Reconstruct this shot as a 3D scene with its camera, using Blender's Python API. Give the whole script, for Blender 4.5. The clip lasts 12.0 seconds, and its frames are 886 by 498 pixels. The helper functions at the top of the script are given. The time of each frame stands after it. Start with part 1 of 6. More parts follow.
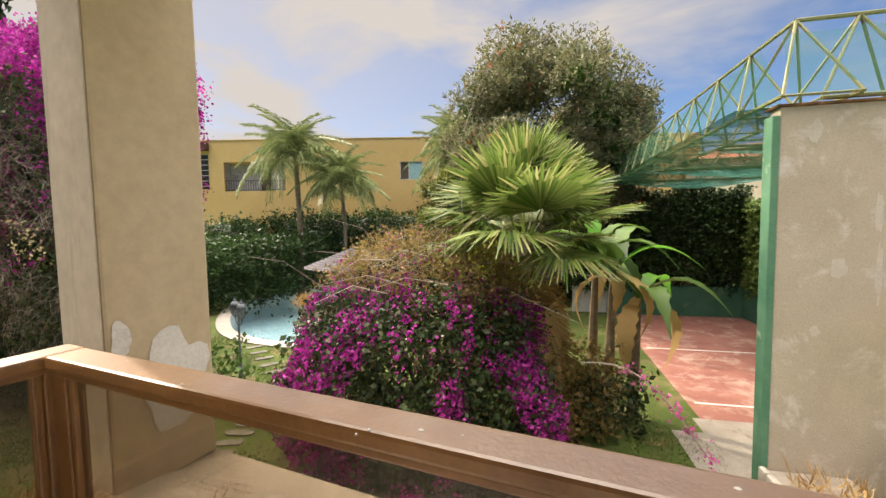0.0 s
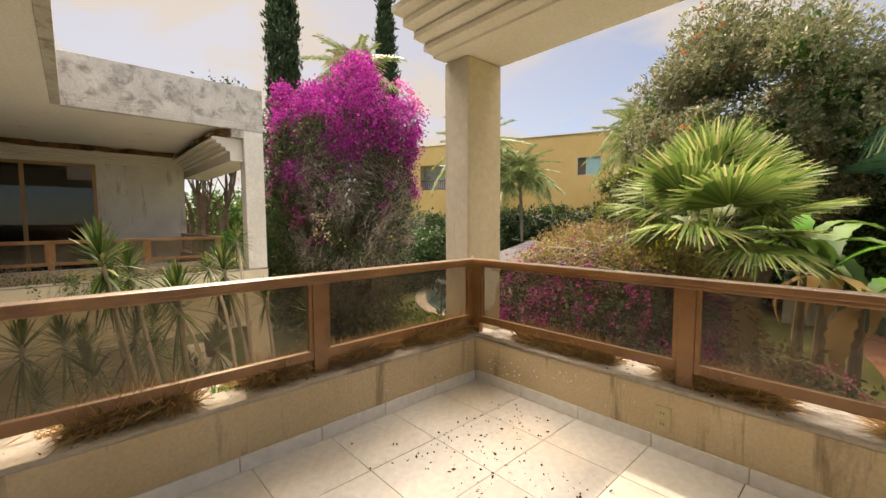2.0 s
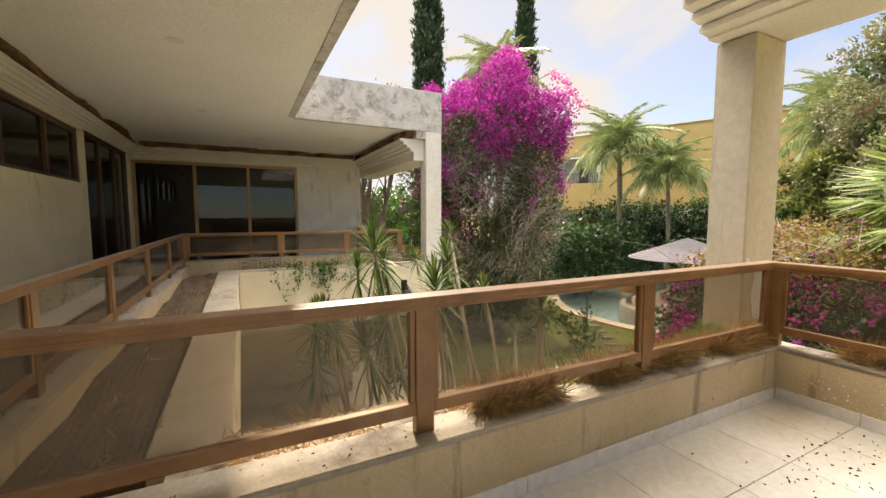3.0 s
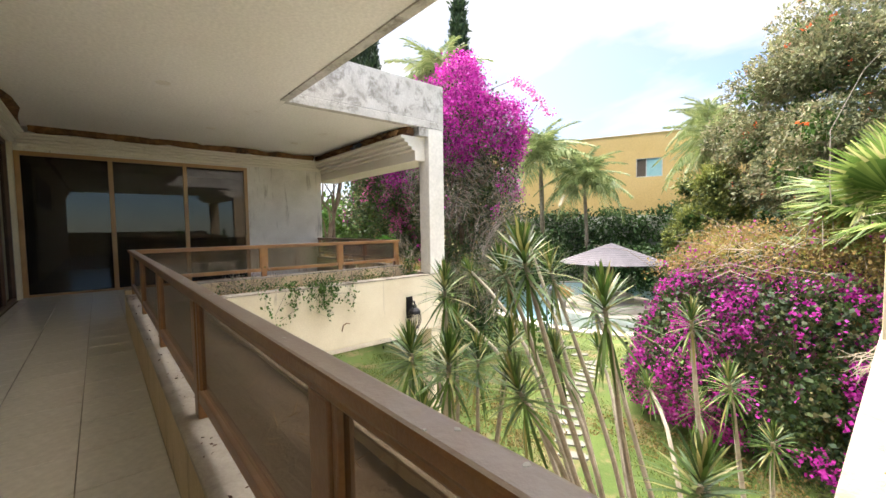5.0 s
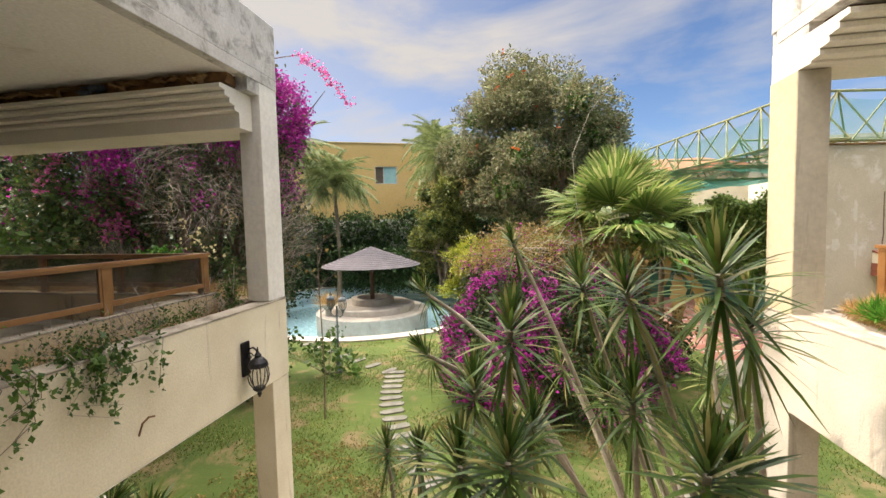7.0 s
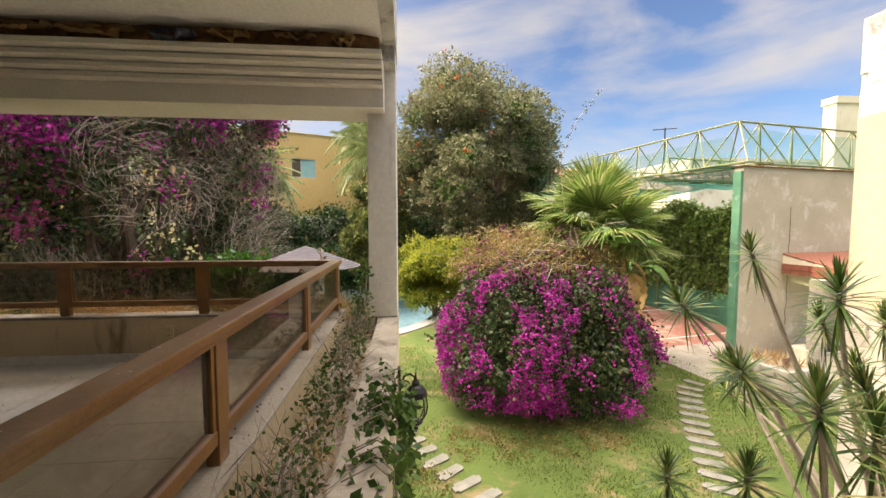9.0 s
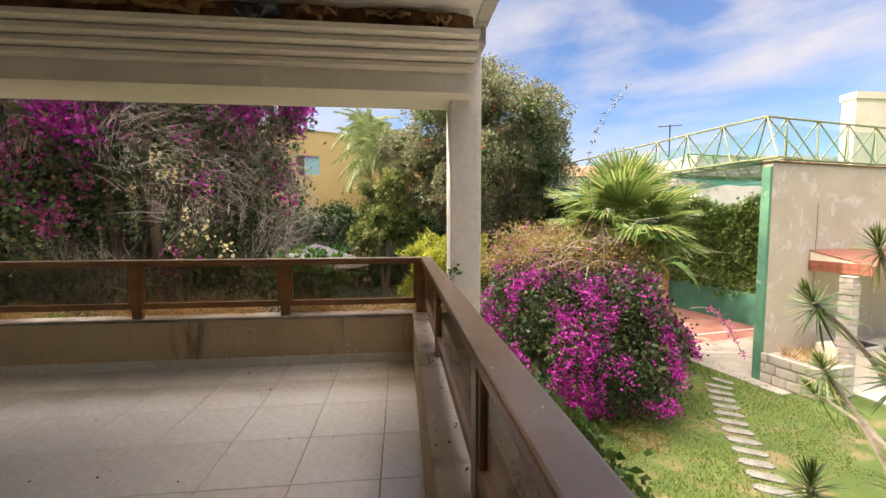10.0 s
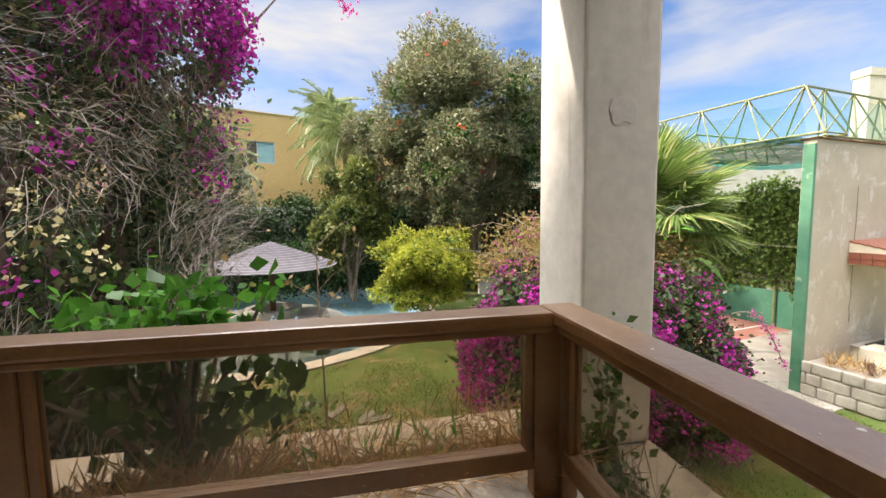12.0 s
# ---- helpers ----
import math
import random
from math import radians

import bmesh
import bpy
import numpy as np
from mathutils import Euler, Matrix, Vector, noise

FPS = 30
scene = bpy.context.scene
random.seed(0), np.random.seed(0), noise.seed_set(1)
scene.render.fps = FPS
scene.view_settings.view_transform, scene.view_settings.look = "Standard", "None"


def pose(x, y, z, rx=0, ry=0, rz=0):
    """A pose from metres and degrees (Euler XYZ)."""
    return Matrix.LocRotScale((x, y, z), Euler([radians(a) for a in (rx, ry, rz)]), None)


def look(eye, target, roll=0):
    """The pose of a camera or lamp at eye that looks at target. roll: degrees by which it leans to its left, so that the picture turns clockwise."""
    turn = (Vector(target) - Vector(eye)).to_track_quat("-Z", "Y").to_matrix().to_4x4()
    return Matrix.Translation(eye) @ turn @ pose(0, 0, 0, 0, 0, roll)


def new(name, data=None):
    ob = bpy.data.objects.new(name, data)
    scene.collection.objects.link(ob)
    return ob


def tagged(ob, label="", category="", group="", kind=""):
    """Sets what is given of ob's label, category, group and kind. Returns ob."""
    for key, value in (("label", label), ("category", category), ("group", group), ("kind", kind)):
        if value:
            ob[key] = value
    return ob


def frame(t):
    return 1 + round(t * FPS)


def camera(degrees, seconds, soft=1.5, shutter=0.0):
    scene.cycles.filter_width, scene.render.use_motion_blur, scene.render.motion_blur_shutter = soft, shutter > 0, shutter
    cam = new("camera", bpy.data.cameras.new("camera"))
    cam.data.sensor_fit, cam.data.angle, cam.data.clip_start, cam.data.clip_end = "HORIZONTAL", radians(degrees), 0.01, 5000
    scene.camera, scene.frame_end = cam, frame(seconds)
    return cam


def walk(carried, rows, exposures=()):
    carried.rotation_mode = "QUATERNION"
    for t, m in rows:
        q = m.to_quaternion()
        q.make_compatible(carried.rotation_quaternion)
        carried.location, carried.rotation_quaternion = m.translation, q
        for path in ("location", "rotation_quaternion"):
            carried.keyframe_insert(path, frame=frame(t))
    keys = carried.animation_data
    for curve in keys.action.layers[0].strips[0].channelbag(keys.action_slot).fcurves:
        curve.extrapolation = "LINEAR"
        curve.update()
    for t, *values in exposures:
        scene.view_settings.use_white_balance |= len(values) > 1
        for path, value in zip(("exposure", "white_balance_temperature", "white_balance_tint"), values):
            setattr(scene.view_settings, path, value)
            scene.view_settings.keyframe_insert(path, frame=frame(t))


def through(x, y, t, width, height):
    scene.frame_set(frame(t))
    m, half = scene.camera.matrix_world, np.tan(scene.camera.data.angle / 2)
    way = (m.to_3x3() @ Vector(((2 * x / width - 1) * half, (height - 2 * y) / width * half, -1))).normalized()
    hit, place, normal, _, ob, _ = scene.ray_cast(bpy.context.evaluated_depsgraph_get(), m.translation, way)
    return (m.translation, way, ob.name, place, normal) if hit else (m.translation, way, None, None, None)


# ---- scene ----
cam = camera(95.6, 12.0)
PATH = [
    (0, (-0.35, -0.052, 1.205), (-1.149, 1.777, 1.075), -0.9),
    (0.5, (-0.003, -0.368, 1.195), (-0.819, 1.454, 1.07), -0.8),
    (1, (0.199, -0.763, 1.19), (-0.733, 1.003, 1.069), -1.1),
    (1.5, (0.353, -1.18, 1.149), (-0.825, 0.431, 1.024), -0.7),
    (2, (0.261, -1.659, 1.151), (-1.206, -0.307, 1.01), -0.3),
    (2.5, (-0.035, -2.134, 1.148), (-1.713, -1.058, 0.989), -0.1),
    (3, (-0.394, -2.59, 1.168), (-2.176, -1.695, 1.004), 0.0),
    (4.8, (-1.846, -3.752, 1.11), (-3.434, -2.542, 0.998), -1.0),
    (5, (-2.208, -3.77, 1.108), (-3.725, -2.472, 0.995), -0.8),
    (5.5, (-2.896, -3.825, 1.112), (-4.204, -2.316, 1.004), -1.2),
    (6, (-3.564, -3.708, 1.126), (-4.59, -1.995, 1.009), -1.3),
    (6.5, (-4.248, -3.649, 1.109), (-4.934, -1.775, 0.985), -1.4),
    (6.7, (-4.507, -3.638, 1.114), (-5.062, -1.72, 0.988), -1.3),
    (8.3, (-6.86, -3.349, 1.133), (-6.686, -1.359, 1.033), -1.1),
    (8.5, (-7.147, -3.357, 1.176), (-6.961, -1.369, 1.062), -0.6),
    (9, (-7.818, -3.31, 1.205), (-7.634, -1.323, 1.077), 0.0),
    (9.5, (-8.387, -3.202, 1.204), (-8.211, -1.215, 1.07), 0.2),
    (10, (-8.67, -2.979, 1.175), (-8.46, -0.995, 1.036), -0.1),
    (10.5, (-8.858, -2.502, 1.14), (-8.556, -0.531, 0.984), -0.3),
    (11, (-8.918, -1.872, 1.109), (-8.527, 0.083, 0.942), -0.5),
    (11.5, (-8.93, -1.153, 1.099), (-8.505, 0.794, 0.931), -0.7),
    (12, (-8.93, -0.461, 1.098), (-8.548, 1.495, 0.928), -0.7),
]
EXPOSURES = ((0.0, 3.12, 7750, 15), (1.0, 3.18, 8000, 15), (2.0, 3.2, 8400, 16), (3.0, 3.5, 7900, 13), (5.5, 4.0, 6900, 13), (6.5, 3.25, 7200, 14), (8.5, 3.15, 7800, 14), (9.5, 3.6, 7700, 17), (10.5, 3.6, 7200, 18), (12.0, 3.5, 6900, 13))
walk(cam, [(t, look(eye, target, roll)) for t, eye, target, roll in PATH], EXPOSURES)

# ---- light ----
SUN = Vector((-0.804, 0.207, 0.559)).normalized()
world = bpy.data.worlds.new("world")
scene.world = world
world.use_nodes = True
wn, wl = world.node_tree.nodes, world.node_tree.links
wn.clear()
sky = wn.new("ShaderNodeTexSky")
sky.sky_type = "NISHITA"
sky.sun_disc = False
sky.sun_elevation = math.asin(SUN.z)
sky.sun_rotation = math.atan2(SUN.x, SUN.y)
sky.air_density, sky.dust_density, sky.ozone_density = 1.0, 0.15, 2.0
tc = wn.new("ShaderNodeTexCoord")
squash = wn.new("ShaderNodeMapping")
squash.inputs["Scale"].default_value = (1.0, 1.6, 3.6)
squash.inputs["Rotation"].default_value = (0.0, 0.12, 0.7)
cloud = wn.new("ShaderNodeTexNoise")
cloud.inputs["Scale"].default_value, cloud.inputs["Detail"].default_value, cloud.inputs["Roughness"].default_value = 1.7, 9.0, 0.56
cloud.inputs["Distortion"].default_value = 0.35
ramp = wn.new("ShaderNodeValToRGB")
ramp.color_ramp.elements[0].position, ramp.color_ramp.elements[1].position = 0.45, 0.74
towards = wn.new("ShaderNodeVectorMath")
towards.operation = "DOT_PRODUCT"
towards.inputs[1].default_value = SUN
veil = wn.new("ShaderNodeMapRange")
veil.inputs["From Min"].default_value, veil.inputs["From Max"].default_value = 0.28, 1.2
cover = wn.new("ShaderNodeMath")
cover.operation, cover.use_clamp = "ADD", True
mixed = wn.new("ShaderNodeMix")
mixed.data_type = "RGBA"
height = wn.new("ShaderNodeSeparateXYZ")
rise = wn.new("ShaderNodeMapRange")
rise.inputs["From Min"].default_value, rise.inputs["From Max"].default_value = 0.50, 0.90
rise.interpolation_type = "SMOOTHERSTEP"
bright = wn.new("ShaderNodeMix")
bright.data_type = "RGBA"
bright.inputs["A"].default_value, bright.inputs["B"].default_value = (1.25, 1.29, 1.35, 1), (27.0, 27.2, 27.6, 1)
wl.new(tc.outputs["Generated"], height.inputs["Vector"])
wl.new(height.outputs["Z"], rise.inputs["Value"])
wl.new(rise.outputs["Result"], bright.inputs["Factor"])
wl.new(bright.outputs["Result"], mixed.inputs["B"])
back = wn.new("ShaderNodeBackground")
back.inputs["Strength"].default_value = 0.060
wout = wn.new("ShaderNodeOutputWorld")
wl.new(tc.outputs["Generated"], squash.inputs["Vector"])
wl.new(squash.outputs["Vector"], cloud.inputs["Vector"])
wl.new(cloud.outputs["Fac"], ramp.inputs["Fac"])
wl.new(tc.outputs["Generated"], towards.inputs[0])
wl.new(towards.outputs["Value"], veil.inputs["Value"])
wl.new(ramp.outputs["Color"], cover.inputs[0])
wl.new(veil.outputs["Result"], cover.inputs[1])
wl.new(cover.outputs["Value"], mixed.inputs["Factor"])
deep = wn.new("ShaderNodeMix")
deep.data_type, deep.blend_type = "RGBA", "MULTIPLY"
deep.inputs["Factor"].default_value = 1.0
deep.inputs["B"].default_value = (0.21, 0.26, 0.335, 1)
wl.new(sky.outputs["Color"], deep.inputs["A"])
wl.new(deep.outputs["Result"], mixed.inputs["A"])
wl.new(mixed.outputs["Result"], back.inputs["Color"])
wl.new(back.outputs["Background"], wout.inputs["Surface"])
lamp = bpy.data.lights.new("sun", "SUN")
lamp.energy, lamp.angle, lamp.color = 0.5, radians(1.2), (1.0, 0.93, 0.82)
sun = new("sun", lamp)
sun.matrix_world = look((0, 0, 30), Vector((0, 0, 30)) - SUN)

# ---- materials ----
def material(name):
    m = bpy.data.materials.new(name)
    m.use_nodes = True
    nodes, links = m.node_tree.nodes, m.node_tree.links
    return m, nodes, links, nodes["Principled BSDF"]


def noise_node(nodes, links, scale, detail=6.0, rough=0.6, stretch=None, distort=0.0):
    c = nodes.new("ShaderNodeTexCoord")
    n = nodes.new("ShaderNodeTexNoise")
    n.inputs["Scale"].default_value, n.inputs["Detail"].default_value, n.inputs["Roughness"].default_value = scale, detail, rough
    n.inputs["Distortion"].default_value = distort
    if stretch:
        k = nodes.new("ShaderNodeMapping")
        k.inputs["Scale"].default_value = stretch
        links.new(c.outputs["Object"], k.inputs["Vector"])
        links.new(k.outputs["Vector"], n.inputs["Vector"])
    else:
        links.new(c.outputs["Object"], n.inputs["Vector"])
    return n


def ramp_node(nodes, links, source, stops):
    r = nodes.new("ShaderNodeValToRGB")
    els = r.color_ramp.elements
    while len(els) < len(stops):
        els.new(0.5)
    for e, (p, c) in zip(els, stops):
        e.position, e.color = p, (*c, 1)
    links.new(source, r.inputs["Fac"])
    return r


def mix_node(nodes, links, fac, a, b, blend="MIX"):
    x = nodes.new("ShaderNodeMix")
    x.data_type, x.blend_type = "RGBA", blend
    for key, v in (("Factor", fac), ("A", a), ("B", b)):
        if isinstance(v, (int, float)):
            x.inputs[key].default_value = v
        elif isinstance(v, tuple):
            x.inputs[key].default_value = (*v, 1)
        else:
            links.new(v, x.inputs[key])
    return x.outputs["Result"]


def bump_node(nodes, links, bsdf, height, strength, distance):
    b = nodes.new("ShaderNodeBump")
    b.inputs["Strength"].default_value, b.inputs["Distance"].default_value = strength, distance
    links.new(height, b.inputs["Height"])
    links.new(b.outputs["Normal"], bsdf.inputs["Normal"])


def surface(name, a, b, scale=2.0, grain=40.0, rough=0.8, bump=0.25, stain=None, stain_at=0.62, streak=False, spec=0.3, metal=0.0, coat=0.0, patch=1.3):
    """Two tones at two scales, with an optional stain colour in large blotches or running down."""
    m, n, l, p = material(name)
    big = noise_node(n, l, scale, 7)
    fine = noise_node(n, l, grain, 4)
    col = ramp_node(n, l, big.outputs["Fac"], [(0.3, a), (0.7, b)]).outputs["Color"]
    g = ramp_node(n, l, fine.outputs["Fac"], [(0.3, (0.82,) * 3), (0.75, (1.06,) * 3)]).outputs["Color"]
    col = mix_node(n, l, 0.8, col, g, "MULTIPLY")
    if stain:
        s = noise_node(n, l, patch if not streak else 2.4, 8, 0.68, (3.0, 3.0, 0.35) if streak else None, 0.4)
        f = ramp_node(n, l, s.outputs["Fac"], [(stain_at - 0.06, (0, 0, 0)), (stain_at + 0.08, (1, 1, 1))]).outputs["Color"]
        col = mix_node(n, l, f, col, stain)
    l.new(col, p.inputs["Base Color"])
    p.inputs["Roughness"].default_value = rough
    p.inputs["Specular IOR Level"].default_value = spec
    p.inputs["Metallic"].default_value = metal
    p.inputs["Coat Weight"].default_value = coat
    bump_node(n, l, p, fine.outputs["Fac"], bump, 0.01)
    return m


def leafy(name, dark, light, rough=0.5, through=0.35, tone=None):
    """Leaves: each its own tone, light partly shining through."""
    m, n, l, p = material(name)
    geo = n.new("ShaderNodeNewGeometry")
    stops = [(0.0, dark), (0.75, light)] + ([(0.97, tone)] if tone else [])
    col = ramp_node(n, l, geo.outputs["Random Per Island"], stops).outputs["Color"]
    wide = noise_node(n, l, 0.7, 3)
    v = ramp_node(n, l, wide.outputs["Fac"], [(0.3, (0.7,) * 3), (0.7, (1.15,) * 3)]).outputs["Color"]
    col = mix_node(n, l, 1.0, col, v, "MULTIPLY")
    l.new(col, p.inputs["Base Color"])
    p.inputs["Roughness"].default_value = rough
    p.inputs["Specular IOR Level"].default_value = 0.35
    t = n.new("ShaderNodeBsdfTranslucent")
    l.new(col, t.inputs["Color"])
    s = n.new("ShaderNodeMixShader")
    s.inputs["Fac"].default_value = through
    l.new(p.outputs["BSDF"], s.inputs[1])
    l.new(t.outputs["BSDF"], s.inputs[2])
    l.new(s.outputs["Shader"], n["Material Output"].inputs["Surface"])
    return m


def glass(name, tint, dirt=0.08, rough=0.0):
    m, n, l, p = material(name)
    n.remove(p)
    clear = n.new("ShaderNodeBsdfTransparent")
    clear.inputs["Color"].default_value = (*tint, 1)
    gloss = n.new("ShaderNodeBsdfGlossy")
    gloss.inputs["Roughness"].default_value = rough
    facing = n.new("ShaderNodeLayerWeight")
    steep = n.new("ShaderNodeMath")
    steep.operation = "POWER"
    steep.inputs[1].default_value = 5.0
    l.new(facing.outputs["Facing"], steep.inputs[0])
    sheen = n.new("ShaderNodeMapRange")
    sheen.inputs["To Min"].default_value, sheen.inputs["To Max"].default_value = 0.03, 0.9
    l.new(steep.outputs["Value"], sheen.inputs["Value"])
    a = n.new("ShaderNodeMixShader")
    l.new(sheen.outputs["Result"], a.inputs["Fac"])
    l.new(clear.outputs["BSDF"], a.inputs[1])
    l.new(gloss.outputs["BSDF"], a.inputs[2])
    dust = n.new("ShaderNodeBsdfDiffuse")
    dust.inputs["Color"].default_value = (0.42, 0.38, 0.32, 1)
    spots = noise_node(n, l, 3.0, 8, 0.7)
    f = ramp_node(n, l, spots.outputs["Fac"], [(0.35, (dirt * 0.3,) * 3), (0.75, (dirt * 2.2,) * 3)])
    b = n.new("ShaderNodeMixShader")
    l.new(f.outputs["Color"], b.inputs["Fac"])
    l.new(a.outputs["Shader"], b.inputs[1])
    l.new(dust.outputs["BSDF"], b.inputs[2])
    l.new(b.outputs["Shader"], n["Material Output"].inputs["Surface"])
    return m


def netting(name, color, cover):
    m, n, l, p = material(name)
    p.inputs["Base Color"].default_value = (*color, 1)
    p.inputs["Roughness"].default_value = 0.7
    t = n.new("ShaderNodeBsdfTransparent")
    s = n.new("ShaderNodeMixShader")
    folds = noise_node(n, l, 1.6, 6, 0.6)
    f = ramp_node(n, l, folds.outputs["Fac"], [(0.25, (cover * 0.55,) * 3), (0.75, (min(1.0, cover * 1.35),) * 3)])
    l.new(f.outputs["Color"], s.inputs["Fac"])
    l.new(t.outputs["BSDF"], s.inputs[1])
    l.new(p.outputs["BSDF"], s.inputs[2])
    l.new(s.outputs["Shader"], n["Material Output"].inputs["Surface"])
    return m


PLASTER = surface("aged_cream_plaster", (0.66, 0.58, 0.42), (0.78, 0.71, 0.55), 1.6, 60, 0.85, 0.3, (0.22, 0.18, 0.13), 0.67, True)
YELLOW = surface("ochre_column_paint", (0.50, 0.40, 0.26), (0.58, 0.48, 0.33), 1.2, 16, 0.8, 0.12, (0.66, 0.58, 0.45), 0.70)
WHITE = surface("peeling_white_paint", (0.48, 0.46, 0.42), (0.65, 0.63, 0.59), 3.4, 30, 0.85, 0.6, (0.27, 0.25, 0.22), 0.56, patch=4.2)
PARAPET = surface("stained_tan_plaster", (0.56, 0.43, 0.26), (0.70, 0.56, 0.37), 2.0, 70, 0.85, 0.4, (0.26, 0.19, 0.12), 0.62, True)
LEDGE = surface("weathered_ledge_cement", (0.36, 0.31, 0.24), (0.52, 0.46, 0.38), 3.0, 60, 0.9, 0.4, (0.14, 0.115, 0.09), 0.58)
CEILING = surface("off_white_ceiling_paint", (0.83, 0.80, 0.75), (0.88, 0.86, 0.81), 0.8, 30, 0.9, 0.08, (0.58, 0.52, 0.43), 0.72)
MOULD = surface("painted_crown_moulding", (0.72, 0.67, 0.58), (0.80, 0.76, 0.68), 1.5, 50, 0.7, 0.15, (0.50, 0.42, 0.32), 0.70)
ROT = surface("rotten_fibreboard", (0.10, 0.05, 0.025), (0.30, 0.16, 0.07), 9.0, 60, 0.95, 0.8, (0.05, 0.03, 0.02), 0.58)
COLWHITE = surface("worn_off_white_column", (0.68, 0.65, 0.58), (0.80, 0.77, 0.71), 1.6, 18, 0.85, 0.10, (0.54, 0.49, 0.42), 0.64, True)
STEPSTONE = surface("mossy_stepping_stone", (0.15, 0.145, 0.115), (0.26, 0.245, 0.205), 3.0, 30, 0.9, 0.5, (0.14, 0.14, 0.09), 0.60)
GREY = surface("mottled_grey_stucco", (0.60, 0.57, 0.52), (0.76, 0.73, 0.68), 2.2, 40, 0.9, 0.5, (0.24, 0.21, 0.18), 0.62, True)
WOOD = surface("golden_brown_rail_paint", (0.20, 0.085, 0.028), (0.34, 0.165, 0.055), 4.0, 90, 0.34, 0.15, (0.29, 0.18, 0.095), 0.66, False, 0.5, 0.0, 0.25)
GREYWOOD = surface("weathered_sky_sheened_rail_paint", (0.20, 0.085, 0.028), (0.34, 0.165, 0.055), 4.0, 90, 0.34, 0.15, (0.29, 0.18, 0.095), 0.66, False, 0.5, 0.0, 0.25)
def dusty(m, tone, low=0.35, high=0.72):
    """Dust and the sky's sheen as one pale, thin and blotchy tone on the faces that look up."""
    n, l = m.node_tree.nodes, m.node_tree.links
    p = n["Principled BSDF"]
    geo, part_z = n.new("ShaderNodeNewGeometry"), n.new("ShaderNodeSeparateXYZ")
    l.new(geo.outputs["Normal"], part_z.inputs["Vector"])
    lying = n.new("ShaderNodeMapRange")
    lying.inputs["From Min"].default_value, lying.inputs["From Max"].default_value = 0.75, 0.98
    l.new(part_z.outputs["Z"], lying.inputs["Value"])
    blotch = ramp_node(n, l, noise_node(n, l, 5.0, 8, 0.7).outputs["Fac"], [(0.3, (low,) * 3), (0.7, (high,) * 3)]).outputs["Color"]
    f = n.new("ShaderNodeMath")
    f.operation = "MULTIPLY"
    l.new(lying.outputs["Result"], f.inputs[0]), l.new(blotch, f.inputs[1])
    old = p.inputs["Base Color"].links[0].from_socket
    l.new(mix_node(n, l, f.outputs["Value"], old, tone), p.inputs["Base Color"])
    return m


# Pale rail tops: the sky's sheen is mixed into the dust colour.
dusty(WOOD, (0.40, 0.34, 0.29), 0.15, 0.50)
dusty(GREYWOOD, (0.52, 0.46, 0.42), 0.45, 0.85)
CRUST = surface("dusty_planter_crust", (0.38, 0.32, 0.25), (0.56, 0.50, 0.42), 3.5, 50, 0.95, 0.9, (0.12, 0.085, 0.06), 0.60)
FLAKED = surface("bare_white_plaster", (0.66, 0.64, 0.60), (0.76, 0.74, 0.70), 3.0, 50, 0.9, 0.4)
GREYFACE = surface("worn_grey_beige_paint", (0.46, 0.42, 0.34), (0.58, 0.53, 0.44), 1.6, 18, 0.85, 0.15, (0.36, 0.32, 0.26), 0.64, True)
FADED = surface("faded_pale_plaster", (0.50, 0.45, 0.37), (0.60, 0.55, 0.46), 3.0, 50, 0.9, 0.4)
# Streaked cream plaster, its colour lowered for the wing the sun strikes.
OUTER = surface("stained_plaster_toned_for_sun", (0.46, 0.41, 0.33), (0.58, 0.53, 0.44), 1.6, 50, 0.88, 0.4, (0.28, 0.24, 0.19), 0.64, True)
PALE_EDGE = surface("pale_shingle_edge", (0.17, 0.155, 0.165), (0.23, 0.21, 0.22), 3.0, 40, 0.85, 0.2)
DROPPING = surface("white_bird_dropping", (0.68, 0.67, 0.62), (0.78, 0.77, 0.73), 20.0, 90, 0.9, 0.3)
DOORWOOD = surface("varnished_door_wood", (0.30, 0.16, 0.06), (0.42, 0.24, 0.09), 3.0, 80, 0.4, 0.1, None, 0.6, False, 0.5)
DARKWOOD = surface("dark_brown_wood", (0.07, 0.035, 0.02), (0.12, 0.06, 0.035), 3.0, 80, 0.45, 0.1)
TILE = surface("cream_floor_tile", (0.77, 0.73, 0.67), (0.86, 0.83, 0.78), 1.5, 25, 0.16, 0.03, (0.52, 0.45, 0.36), 0.68, False, 0.5)
GROUT = surface("tile_grout", (0.30, 0.26, 0.21), (0.42, 0.37, 0.31), 4.0, 80, 0.9, 0.3)
SOIL = surface("dry_planter_soil", (0.09, 0.065, 0.045), (0.19, 0.14, 0.10), 7.0, 50, 0.95, 1.0, (0.32, 0.27, 0.20), 0.66)
CONCRETE = surface("worn_concrete", (0.56, 0.52, 0.45), (0.70, 0.66, 0.59), 1.2, 35, 0.9, 0.4, (0.30, 0.26, 0.21), 0.62)
STONE = surface("pale_paving_stone", (0.38, 0.34, 0.29), (0.50, 0.46, 0.40), 2.5, 30, 0.9, 0.5, (0.30, 0.27, 0.22), 0.64)
EARTH = surface("lawn_ground", (0.05, 0.08, 0.016), (0.10, 0.14, 0.03), 0.5, 18, 0.95, 0.8, (0.19, 0.14, 0.07), 0.57)
POOLPAINT = surface("faded_pool_blue", (0.52, 0.67, 0.74), (0.68, 0.79, 0.82), 0.8, 20, 0.6, 0.1, (0.72, 0.78, 0.78), 0.60)
